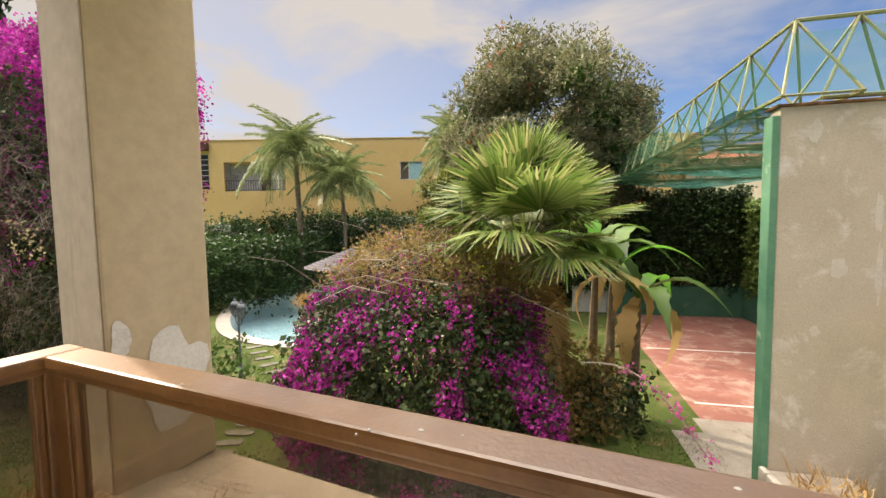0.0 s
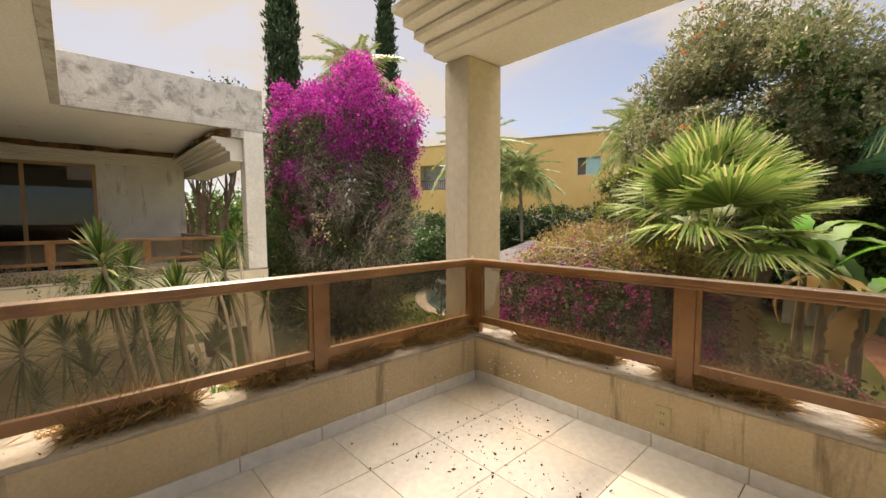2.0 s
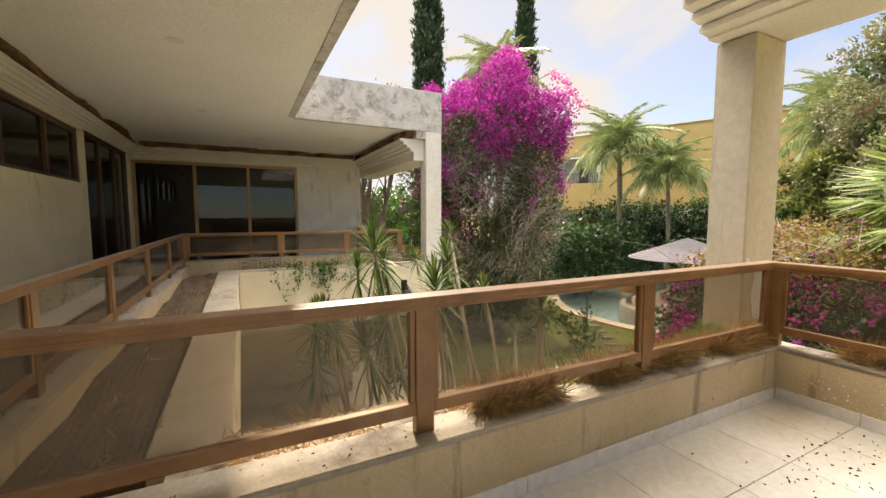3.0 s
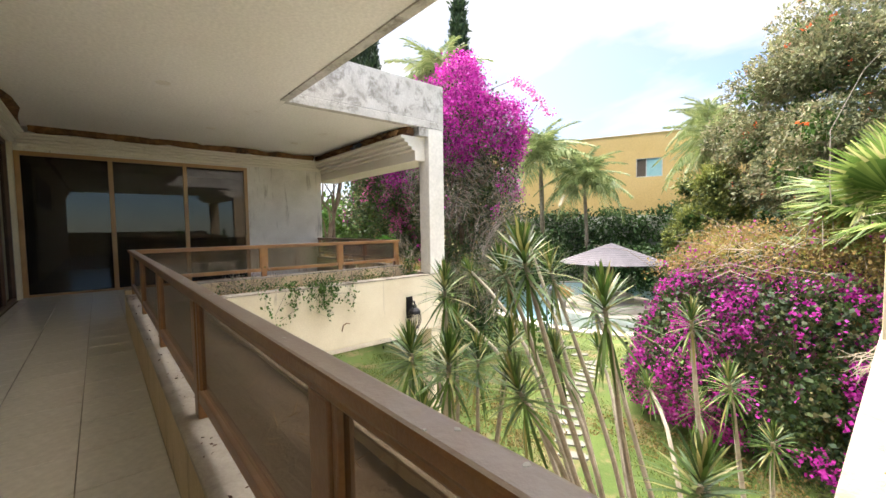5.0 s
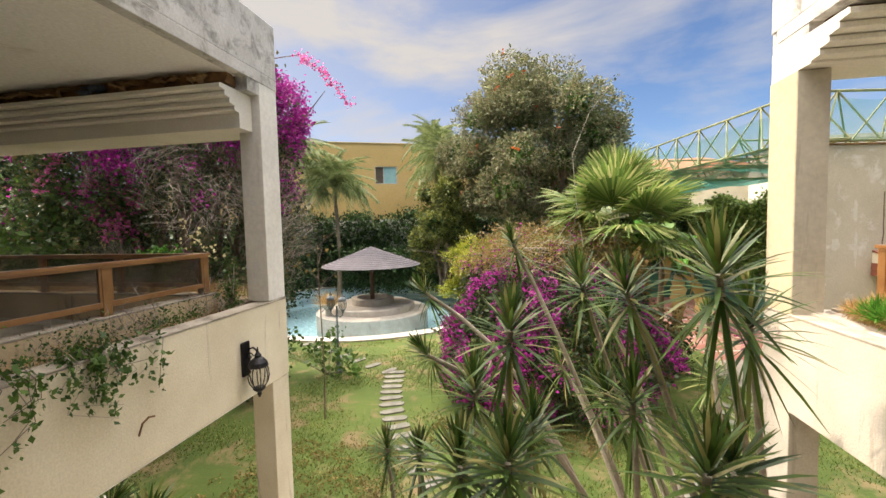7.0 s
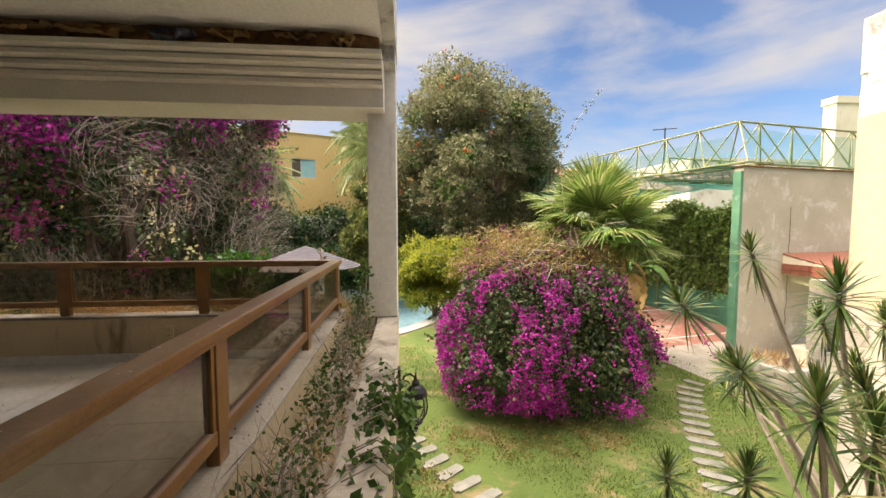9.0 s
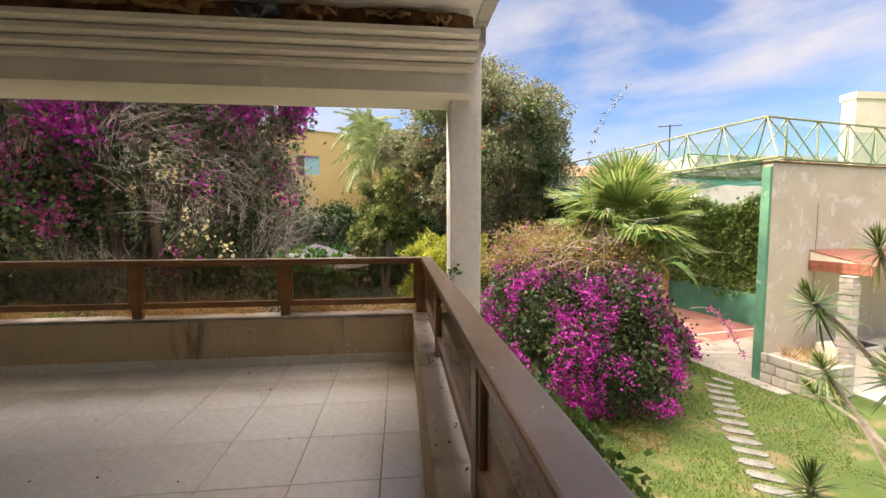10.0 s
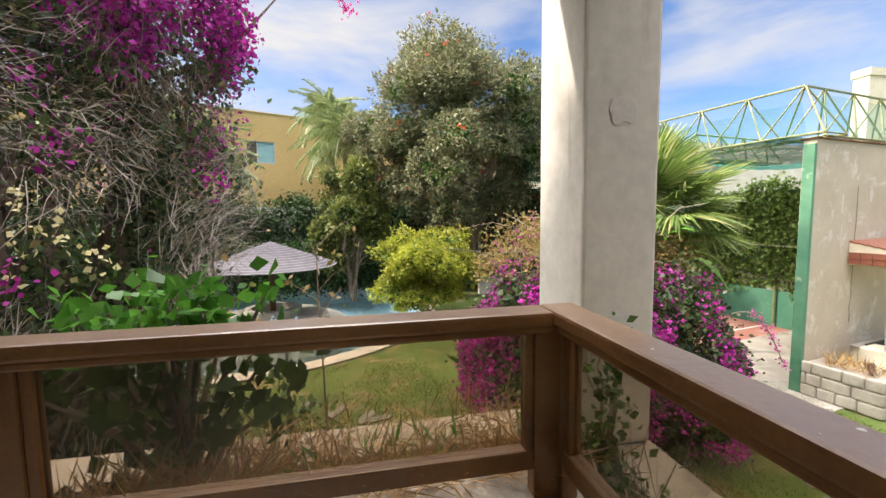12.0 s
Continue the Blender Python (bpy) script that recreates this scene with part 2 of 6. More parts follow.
COURT = surface("faded_red_court_paint", (0.26, 0.10, 0.08), (0.38, 0.17, 0.13), 0.9, 30, 0.85, 0.2, (0.44, 0.30, 0.24), 0.57)
APRON = surface("stained_grey_concrete", (0.26, 0.23, 0.19), (0.40, 0.36, 0.31), 1.1, 30, 0.9, 0.5, (0.15, 0.13, 0.10), 0.60)
LINE = surface("court_line_paint", (0.7, 0.68, 0.62), (0.8, 0.78, 0.72), 3.0, 30, 0.8, 0.1)
OCHRE = surface("ochre_house_stucco", (0.60, 0.41, 0.16), (0.68, 0.48, 0.21), 0.4, 12, 0.85, 0.1)
STEEL = surface("olive_green_painted_steel", (0.15, 0.16, 0.055), (0.25, 0.245, 0.10), 3.0, 40, 0.5, 0.1, (0.25, 0.20, 0.10), 0.66, False, 0.5)
GREENPOST = surface("green_painted_post", (0.06, 0.19, 0.11), (0.12, 0.27, 0.165), 2.0, 40, 0.7, 0.3, (0.50, 0.55, 0.42), 0.66)
IRON = surface("black_wrought_iron", (0.015, 0.015, 0.016), (0.03, 0.03, 0.032), 5.0, 60, 0.45, 0.1, None, 0.6, False, 0.5, 0.6)
BRICK = surface("glazed_red_roof_tile", (0.22, 0.07, 0.045), (0.34, 0.12, 0.07), 3.0, 40, 0.3, 0.15, None, 0.6, False, 0.5)
RUBBLE = surface("pale_rubble_stone", (0.36, 0.32, 0.26), (0.54, 0.49, 0.41), 3.0, 30, 0.9, 0.6, (0.30, 0.26, 0.20), 0.62)
BARK = surface("grey_brown_bark", (0.12, 0.085, 0.06), (0.24, 0.18, 0.13), 4.0, 30, 0.95, 0.9)
SHINGLE = surface("weathered_grey_shingle", (0.055, 0.05, 0.056), (0.095, 0.086, 0.097), 3.0, 50, 0.9, 0.4)
CANE = surface("pale_cane_stem", (0.28, 0.24, 0.185), (0.50, 0.44, 0.36), 5.0, 40, 0.85, 0.5)
PALMBARK = surface("palm_trunk_fibre", (0.16, 0.12, 0.08), (0.30, 0.24, 0.17), 5.0, 25, 0.95, 0.9, None, 0.6)
TERRACOTTA = surface("terracotta_roof", (0.36, 0.13, 0.07), (0.46, 0.19, 0.10), 1.0, 10, 0.8, 0.2)
PLASTIC = surface("ivory_plastic", (0.58, 0.48, 0.28), (0.64, 0.54, 0.33), 6.0, 40, 0.4, 0.03)
DARK = surface("unlit_room_tone", (0.10, 0.08, 0.06), (0.15, 0.12, 0.09), 1.0, 20, 0.9, 0.05)
DARKPANE = surface("opaque_dark_pane", (0.012, 0.011, 0.010), (0.022, 0.020, 0.018), 1.0, 20, 0.08, 0.01, None, 0.6, False, 0.5)
METALGREY = surface("grey_painted_metal", (0.10, 0.13, 0.15), (0.16, 0.19, 0.21), 3.0, 50, 0.5, 0.1, None, 0.6, False, 0.5)
RAIL_GLASS = glass("smoked_rail_glass", (0.66, 0.61, 0.54), 0.07)
DOOR_GLASS = glass("dark_door_glass", (0.30, 0.26, 0.22), 0.03)
CLEAR_GLASS = glass("lantern_glass", (0.85, 0.85, 0.83), 0.05)
SHADE_NET = netting("green_shade_net", (0.02, 0.22, 0.16), 0.74)
SIDE_NET = netting("green_side_net", (0.04, 0.24, 0.16), 0.30)
L_BOUG = leafy("bougainvillea_leaf", (0.012, 0.03, 0.010), (0.055, 0.09, 0.022), 0.5, 0.25, (0.10, 0.08, 0.03))
L_OLDLEAF = leafy("old_bougainvillea_leaf", (0.02, 0.042, 0.014), (0.095, 0.14, 0.045), 0.5, 0.3, (0.21, 0.15, 0.06))
L_DRY = leafy("dry_bougainvillea_leaf", (0.16, 0.12, 0.04), (0.38, 0.25, 0.09), 0.6, 0.4, (0.20, 0.22, 0.06))
F_BOUG = leafy("magenta_bract", (0.25, 0.008, 0.17), (0.57, 0.035, 0.37), 0.6, 0.4, (0.62, 0.08, 0.45))
F_PINK = leafy("pink_bract", (0.62, 0.08, 0.30), (0.80, 0.20, 0.48), 0.6, 0.4)
F_CREAM = leafy("cream_blossom", (0.60, 0.50, 0.22), (0.80, 0.70, 0.40), 0.6, 0.4)
F_ORANGE = leafy("orange_blossom", (0.55, 0.07, 0.03), (0.75, 0.16, 0.05), 0.6, 0.3)
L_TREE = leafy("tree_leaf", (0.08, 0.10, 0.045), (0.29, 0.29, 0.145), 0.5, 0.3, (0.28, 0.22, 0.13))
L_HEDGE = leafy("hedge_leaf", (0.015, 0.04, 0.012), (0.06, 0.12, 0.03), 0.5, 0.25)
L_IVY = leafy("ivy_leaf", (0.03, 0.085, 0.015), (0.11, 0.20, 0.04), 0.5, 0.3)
L_SUNIVY = leafy("sunlit_court_ivy_leaf", (0.08, 0.16, 0.03), (0.27, 0.38, 0.10), 0.5, 0.3)
L_LIME = leafy("lime_leaf", (0.22, 0.26, 0.02), (0.42, 0.42, 0.06), 0.5, 0.4)
L_CEDAR = leafy("cedar_spray", (0.07, 0.10, 0.025), (0.24, 0.26, 0.06), 0.5, 0.3)
PATCHED = surface("patched_court_plaster", (0.42, 0.355, 0.265), (0.52, 0.45, 0.345), 0.9, 40, 0.85, 0.4, (0.62, 0.58, 0.52), 0.60)
L_FRESH = leafy("fresh_green_leaf", (0.05, 0.20, 0.02), (0.14, 0.38, 0.05), 0.4, 0.45)
L_FAN = leafy("fan_palm_leaf", (0.07, 0.14, 0.025), (0.25, 0.33, 0.085), 0.4, 0.4, (0.44, 0.40, 0.18))
L_FEATHER = leafy("feather_palm_leaf", (0.12, 0.18, 0.06), (0.30, 0.34, 0.14), 0.5, 0.3)
L_SWORD = leafy("sword_leaf", (0.018, 0.05, 0.009), (0.10, 0.175, 0.032), 0.42, 0.25, (0.30, 0.27, 0.10))
L_STRAW = leafy("dead_straw", (0.33, 0.19, 0.075), (0.62, 0.42, 0.18), 0.8, 0.2)
L_GRASS = leafy("lawn_blade", (0.06, 0.10, 0.018), (0.165, 0.22, 0.04), 0.5, 0.4, (0.40, 0.34, 0.13))
L_TWIG = leafy("bare_twig", (0.17, 0.135, 0.11), (0.50, 0.42, 0.35), 0.9, 0.0)
L_CYPRESS = leafy("cypress_spray", (0.012, 0.032, 0.014), (0.045, 0.08, 0.03), 0.6, 0.15)
WATER = glass("pool_water", (0.78, 0.93, 0.95), 0.0)

# ---- builders ----
def box(bm, x0, x1, y0, y1, z0, z1, bevel=0.0):
    g = bmesh.ops.create_cube(bm, size=1.0, matrix=Matrix.Translation(((x0 + x1) / 2, (y0 + y1) / 2, (z0 + z1) / 2)) @ Matrix.Diagonal((abs(x1 - x0), abs(y1 - y0), abs(z1 - z0), 1)))
    if bevel:
        edges = {e for v in g["verts"] for e in v.link_edges}
        bmesh.ops.bevel(bm, geom=list(edges), offset=bevel, segments=2, affect="EDGES", profile=0.6)
    return bm


def boxed(x0, x1, y0, y1, z0, z1, bevel=0.0):
    return box(bmesh.new(), x0, x1, y0, y1, z0, z1, bevel)


def rod(bm, a, b, r0, r1=None, sides=8):
    a, b = Vector(a), Vector(b)
    r1 = r0 if r1 is None else r1
    m = Matrix.Translation((a + b) / 2) @ (b - a).to_track_quat("Z", "Y").to_matrix().to_4x4()
    bmesh.ops.create_cone(bm, cap_ends=True, segments=sides, radius1=r0, radius2=r1, depth=(b - a).length, matrix=m)
    return bm


def tube(bm, pts, radii, sides=8):
    """A tapered pipe along pts."""
    rings = []
    for i, p in enumerate(pts):
        d = (pts[min(i + 1, len(pts) - 1)] - pts[max(i - 1, 0)]).normalized()
        q = d.to_track_quat("Z", "Y")
        rings.append([bm.verts.new(p + q @ Vector((radii[i] * math.cos(2 * math.pi * k / sides), radii[i] * math.sin(2 * math.pi * k / sides), 0))) for k in range(sides)])
    for r, s in zip(rings, rings[1:]):
        for k in range(sides):
            bm.faces.new((r[k], r[(k + 1) % sides], s[(k + 1) % sides], s[k]))
    bm.faces.new(rings[-1])
    bm.faces.new(rings[0][::-1])
    return bm


def lathe(bm, profile, sides=16, at=(0, 0, 0)):
    """Turns (radius, height) pairs round the upright axis through at."""
    rings = [[bm.verts.new((at[0] + r * math.cos(2 * math.pi * k / sides), at[1] + r * math.sin(2 * math.pi * k / sides), at[2] + z)) for k in range(sides)] for r, z in profile]
    for r, s in zip(rings, rings[1:]):
        for k in range(sides):
            bm.faces.new((r[k], r[(k + 1) % sides], s[(k + 1) % sides], s[k]))
    bm.faces.new(rings[-1])
    bm.faces.new(rings[0][::-1])
    return bm


def sweep_x(bm, profile, x0, x1):
    """A prism along x of a closed (y, z) profile."""
    a, b = [bm.verts.new((x0, y, z)) for y, z in profile], [bm.verts.new((x1, y, z)) for y, z in profile]
    n = len(profile)
    for k in range(n):
        bm.faces.new((a[k], a[(k + 1) % n], b[(k + 1) % n], b[k]))
    bm.faces.new(a[::-1]), bm.faces.new(b)
    bmesh.ops.recalc_face_normals(bm, faces=bm.faces)
    return bm


def mesh_of(name, bm, mat, smooth=False):
    me = bpy.data.meshes.new(name)
    bm.to_mesh(me)
    bm.free()
    if smooth:
        me.polygons.foreach_set("use_smooth", [True] * len(me.polygons))
    me.materials.append(mat)
    return me


def part(name, bm, mat, parent=None, label="", smooth=False):
    ob = new(name, bm if isinstance(bm, bpy.types.Mesh) else mesh_of(name, bm, mat, smooth))
    if parent:
        ob.parent = parent
        ob.matrix_parent_inverse = parent.matrix_basis.inverted()
    return tagged(ob, label)


def thing(name, at, label, category, group="", kind=""):
    ob = new(name)
    ob.empty_display_size = 0.1
    ob.matrix_basis = Matrix.Translation(at)
    return tagged(ob, label, category, group, kind)


def setting(name, bm, mat, label, category="", smooth=False):
    return tagged(part(name, bm, mat, None, label, smooth), "", category, "", "structure")


def mesh_np(name, verts, faces, mat):
    """A mesh from arrays: verts (n, 3), faces (m, 3 or 4)."""
    me = bpy.data.meshes.new(name)
    k = faces.shape[1]
    me.vertices.add(len(verts)), me.loops.add(faces.size), me.polygons.add(len(faces))
    me.vertices.foreach_set("co", np.ascontiguousarray(verts, np.float32).ravel())
    me.loops.foreach_set("vertex_index", np.ascontiguousarray(faces, np.int32).ravel())
    me.polygons.foreach_set("loop_start", np.arange(0, faces.size, k, dtype=np.int32))
    me.update(calc_edges=True)
    me.materials.append(mat)
    return me


def unit(a):
    return a / np.maximum(np.linalg.norm(a, axis=-1, keepdims=True), 1e-6)


def leaves(name, at, length, width, mat, rng, bias=(0, 0, 0.2), along=None, vary=0.45):
    """One small pointed leaf at each place, turned at random, biased along a direction."""
    n = len(at)
    d = unit(rng.normal(size=(n, 3)) + np.asarray(bias) + (0 if along is None else along))
    s = unit(np.cross(d, rng.normal(size=(n, 3))))
    up = np.cross(s, d)
    size = length * (1 + vary * rng.uniform(-1, 1, (n, 1)))
    w = size * width / length
    mid = at + d * size * 0.45
    v = np.stack([at, mid + s * w * 0.5 + up * w * 0.12, at + d * size, mid - s * w * 0.5 + up * w * 0.12], 1).reshape(-1, 3)
    return mesh_np(name, v, np.arange(4 * n).reshape(-1, 4), mat)


def clumped(centres, each, spread, rng):
    p = np.repeat(centres, each, 0)
    return p + rng.normal(size=p.shape) * spread


def dome(n, rng, low=-0.25, inner=0.8):
    """Points in the shell of a unit ball, from the height low upward."""
    d = unit(rng.normal(size=(4 * n, 3)))
    d = d[d[:, 2] > low][:n]
    return d * rng.uniform(inner, 1.0, (len(d), 1)) ** 0.6


def lumpy(p, amount, scale, seed):
    """Pushes points in or out by a smooth field, for an uneven outline."""
    q = np.array([noise.noise(Vector(v * scale) + Vector((seed, 0, 0))) for v in p])
    return p * (1 + amount * q[:, None])

# ---- the ground and the garden floor ----
G = -3.5
POOL_C = Vector((-13.4, 19.4))


def pool_edge(k, n, grow=0.0):
    """A free-form kidney outline of the pool."""
    a = 2 * math.pi * k / n
    rx, ry = 6.7 + 0.5 * math.cos(2 * a + 0.6), 7.2 + 0.4 * math.sin(3 * a)
    if math.cos(a) < 0:
        rx += 0.9 * math.cos(a) ** 2
    c, s = math.cos(a), math.sin(a)
    c, s = math.copysign(abs(c) ** 0.82, c), math.copysign(abs(s) ** 0.82, s)
    return Vector((POOL_C.x + (rx + grow) * c, POOL_C.y + (ry + grow) * s))


PN = 72
hole = [pool_edge(k, PN, 0.02) for k in range(PN)]
rim = [Vector((220 * math.cos(2 * math.pi * k / 48) - 5, 220 * math.sin(2 * math.pi * k / 48) + 10)) for k in range(48)]
bm = bmesh.new()
vo = [bm.verts.new((p.x, p.y, G)) for p in rim]
vi = [bm.verts.new((p.x, p.y, G)) for p in hole]
eo = [bm.edges.new((vo[k], vo[(k + 1) % 48])) for k in range(48)]
ei = [bm.edges.new((vi[k], vi[(k + 1) % PN])) for k in range(PN)]
bmesh.ops.triangle_fill(bm, edges=eo + ei, use_beauty=True, use_dissolve=False)
bmesh.ops.recalc_face_normals(bm, faces=bm.faces)
if sum(f.normal.z for f in bm.faces) < 0:
    bmesh.ops.reverse_faces(bm, faces=bm.faces)
setting("ground", bm, EARTH, "green lawn with bare brown patches in the garden", "lawn")

bm = bmesh.new()
top = [bm.verts.new((*pool_edge(k, PN, 0.02), G + 0.02)) for k in range(PN)]
low = [bm.verts.new((*pool_edge(k, PN, -0.1), G - 1.0)) for k in range(PN)]
for k in range(PN):
    bm.faces.new((top[k], low[k], low[(k + 1) % PN], top[(k + 1) % PN]))
bm.faces.new(low)
setting("pool_basin", bm, POOLPAINT, "faded pale blue painted swimming pool basin", "pool")
bm = bmesh.new()
bm.faces.new([bm.verts.new((*pool_edge(k, PN, -0.08), G - 0.62)) for k in range(PN)])
ob = setting("water", bm, WATER, "shallow turquoise water in the pool", "water")
bm = bmesh.new()
inner = [bm.verts.new((*pool_edge(k, PN, -0.04), G + z)) for z in (0.0, 0.06) for k in range(PN)]
outer = [bm.verts.new((*pool_edge(k, PN, 0.55), G + z)) for z in (0.0, 0.06) for k in range(PN)]
for k in range(PN):
    j = (k + 1) % PN
    bm.faces.new((inner[PN + k], inner[PN + j], outer[PN + j], outer[PN + k]))
    bm.faces.new((outer[PN + k], outer[PN + j], outer[j], outer[k]))
    bm.faces.new((inner[k], inner[j], inner[PN + j], inner[PN + k]))
bmesh.ops.recalc_face_normals(bm, faces=bm.faces)
setting("pool_coping", bm, STONE, "pale concrete coping round the pool", "coping")
setting("pool_island", lathe(bmesh.new(), [(3.0, -1.0), (3.0, 0.1), (2.9, 0.16), (2.3, 0.16), (2.25, 0.42), (2.15, 0.46)], 40, (-12.8, 17.3, G)), STONE, "round pale island platform in the pool", "platform")

# the court stands turned by eleven degrees against the house
CO = Matrix.Translation((1.66, 7.43, G)) @ Matrix.Rotation(radians(10.5), 4, "Z")


def placed(bm):
    bmesh.ops.transform(bm, matrix=CO, verts=bm.verts)
    return bm


setting("court_floor", placed(boxed(0.42, 6.35, 3.3, 14.6, -0.05, 0.012)), COURT, "faded red painted sports court", "court")
for v in (4.15, 8.75):
    setting("court_line", placed(boxed(0.6, 6.2, v, v + 0.07, 0.012, 0.018)), LINE, "white court line", "line")
setting("court_threshold", placed(boxed(0.25, 6.35, 0.29, 3.295, -0.05, 0.015)), APRON, "stained grey concrete before the court", "pavement")
setting("court_apron", placed(boxed(-0.4, 0.245, -0.9, 2.6, -0.05, 0.02)), APRON, "worn grey concrete apron beside the court", "pavement")
setting("wall_court_front", placed(boxed(0.16, 9.0, 0.0, 0.28, -0.1, 6.32, 0.015)), PATCHED, "cream plastered court wall with peeling patches", "wall")
setting("coping_court_front", placed(boxed(0.1, 9.0, -0.04, 0.32, 6.32, 6.36, 0.01)), ROT, "rusty flashing on the court wall", "coping")
setting("post_court_corner", placed(boxed(0.05, 0.157, -0.02, 0.22, -0.1, 6.2, 0.015)), GREENPOST, "green painted corner post with flaking paint", "post")
setting("wall_court_side", placed(boxed(6.36, 6.6, 0.3, 15.0, -0.1, 5.4)), GREY, "court side wall under ivy", "wall")
setting("wall_court_back", placed(boxed(-1.5, 6.35, 14.65, 14.9, -0.1, 5.9)), GREY, "court back wall under ivy", "wall")

setting("patio", boxed(-17.0, 3.0, -9.0, 1.95, G - 0.1, G + 0.07, 0.02), CONCRETE, "pale concrete patio below the balcony", "patio")
setting("patio_barbecue", placed(boxed(1.5, 8.8, -5.0, -0.01, -0.05, 0.03)), STONE, "sunlit pale concrete barbecue terrace", "patio")

# ---- the house ----
XA0, XA1 = -2.33, 2.6
BX = -7.90
# upper floor slabs
setting("floor_slab_corridor", boxed(-12.2, XA1, -4.75, -3.42, -0.3, -0.012), GROUT, "balcony slab with dark tile joints", "floor")
setting("floor_slab_right_wing", boxed(-1.72, XA1, -3.418, 0.47, -0.3, -0.012), GROUT, "balcony slab with dark tile joints", "floor")
setting("floor_slab_left_wing", boxed(-12.2, -8.53, -3.418, 0.36, -0.3, -0.012), GROUT, "balcony slab with dark tile joints", "floor")

# planter troughs: low wall inside, soil, outer wall
LZ, LZB = 0.33, 0.40


def low_wall(name, x0, x1, y0, y1, z0, z1, body, lip, label):
    setting(name, boxed(x0, x1, y0, y1, z0, z1 - 0.022, 0.004), body, label, "parapet")
    e = 0.006
    setting("ledge", boxed(x0 - e, x1 + e, y0 - e, y1 + e, z1 - 0.02, z1, 0.007), lip, "weathered pale cement ledge with spots", "ledge")


low_wall("parapet_right_front", -1.86, XA1, 0.445, 0.63, -0.3, LZ, PARAPET, LEDGE, "stained tan plaster parapet")
low_wall("parapet_right_side", -1.86, -1.68, -3.56, 0.436, -0.3, LZ, PARAPET, LEDGE, "stained tan plaster parapet")
low_wall("parapet_corridor", -8.38, -1.87, -3.56, -3.40, -0.3, LZ, PARAPET, LEDGE, "stained tan plaster parapet")
low_wall("parapet_left_side", -8.57, -8.39, -3.56, 0.35, -0.3, LZB, PARAPET, LEDGE, "stained tan plaster parapet")
low_wall("parapet_left_front", -12.0, -8.39, 0.36, 0.54, -0.3, LZB, PARAPET, LEDGE, "stained tan plaster parapet")
OZ = 0.24
low_wall("planter_wall_corridor", BX - 0.2, XA0 + 0.15, -2.95, -2.66, -0.76, OZ, PLASTER, LEDGE, "cream plastered planter wall")
low_wall("planter_wall_left", BX - 0.2, BX, -2.65, 1.15, -0.76, OZ, PLASTER, LEDGE, "cream plastered planter wall with dark drips")
low_wall("planter_wall_left_front", -12.6, BX - 0.21, 0.95, 1.15, -0.76, OZ, PLASTER, LEDGE, "cream plastered planter wall")
low_wall("planter_wall_right", XA0 - 0.012, XA0 + 0.15, -2.65, 1.19, -0.76, 0.19, OUTER, LEDGE, "cream plastered planter wall")
low_wall("planter_wall_right_front", XA0 + 0.16, XA1, 0.98, 1.19, -0.76, 0.16, OUTER, LEDGE, "cream plastered planter wall")
for k, (x0, x1, y0, y1) in enumerate(((-8.2, -2.18, -3.4, -2.87), (-8.385, -8.13, -2.87, 0.95), (-12.4, -8.13, 0.545, 0.95), (-2.18, -1.865, -2.87, 0.98), (-1.862, XA1, 0.635, 0.98))):
    top = (0.19, 0.12, 0.235, 0.2, 0.235)[k]
    bm = boxed(x0, x1, y0, y1, -0.74, top)
    bmesh.ops.subdivide_edges(bm, edges=bm.edges, cuts=14, use_grid_fill=True)
    for v in bm.verts:
        if v.co.z > top - 0.01:
            v.co.z += 0.06 * noise.noise(v.co * 2.3) + 0.03 * noise.noise(v.co * 9)
    crusted = k in (1, 3, 4)
    setting("planter_soil", bm, CRUST if crusted else SOIL, "dry planter soil with a dusty crust and debris" if crusted else "dry dark planter soil with debris", "soil")

# storey below
setting("wall_lower_corridor", boxed(-12.0, XA1, -3.3, -3.1, G, -0.3), PLASTER, "cream wall below the corridor", "wall")
for x in (-6.85, -4.63, -2.41):
    w = thing("lower_window", (x, -3.08, G + 0.1), "dark glazed opening below the corridor", "window")
    part("window_frame", box(box(box(bmesh.new(), x - 1.1, x - 1.04, -3.10, -3.02, G + 0.1, G + 2.5), x + 1.04, x + 1.1, -3.10, -3.02, G + 0.1, G + 2.5), x - 1.04, x + 1.04, -3.10, -3.02, G + 2.44, G + 2.5), DOORWOOD, w)
    # Opaque pane on solid wall; the unlit room's dark is its colour.
    part("pane", boxed(x - 1.04, x + 1.04, -3.085, -3.075, G + 0.1, G + 2.44), DARKPANE, w, "opaque pane coloured with the dark of an unlit room")
setting("slab_left_underside", boxed(-12.4, BX - 0.21, -3.09, 0.855, -0.9, -0.745), CEILING, "underside of the wing", "slab")
setting("slab_right_underside", boxed(XA0 + 0.19, XA1, -3.09, 0.975, -0.9, -0.745), CEILING, "underside of the wing", "slab")
setting("slab_corridor_underside", boxed(-8.05, -2.15, -3.09, -2.67, -0.9, -0.745), CEILING, "underside of the corridor", "slab")
setting("wall_lower_right", boxed(-1.2, -1.0, -3.0, 0.6, G, -0.9), PLASTER, "cream wall below the wing", "wall")
setting("wall_lower_left", boxed(-12.1, -11.9, -3.0, 0.4, G, -0.9), PLASTER, "cream wall below the wing", "wall")

# columns
setting("column_right", boxed(XA0 - 0.004, -2.06, 0.77, 1.186, 0.165, 2.49, 0.012), YELLOW, "ochre and cream painted column, paint flaking at the foot", "column")
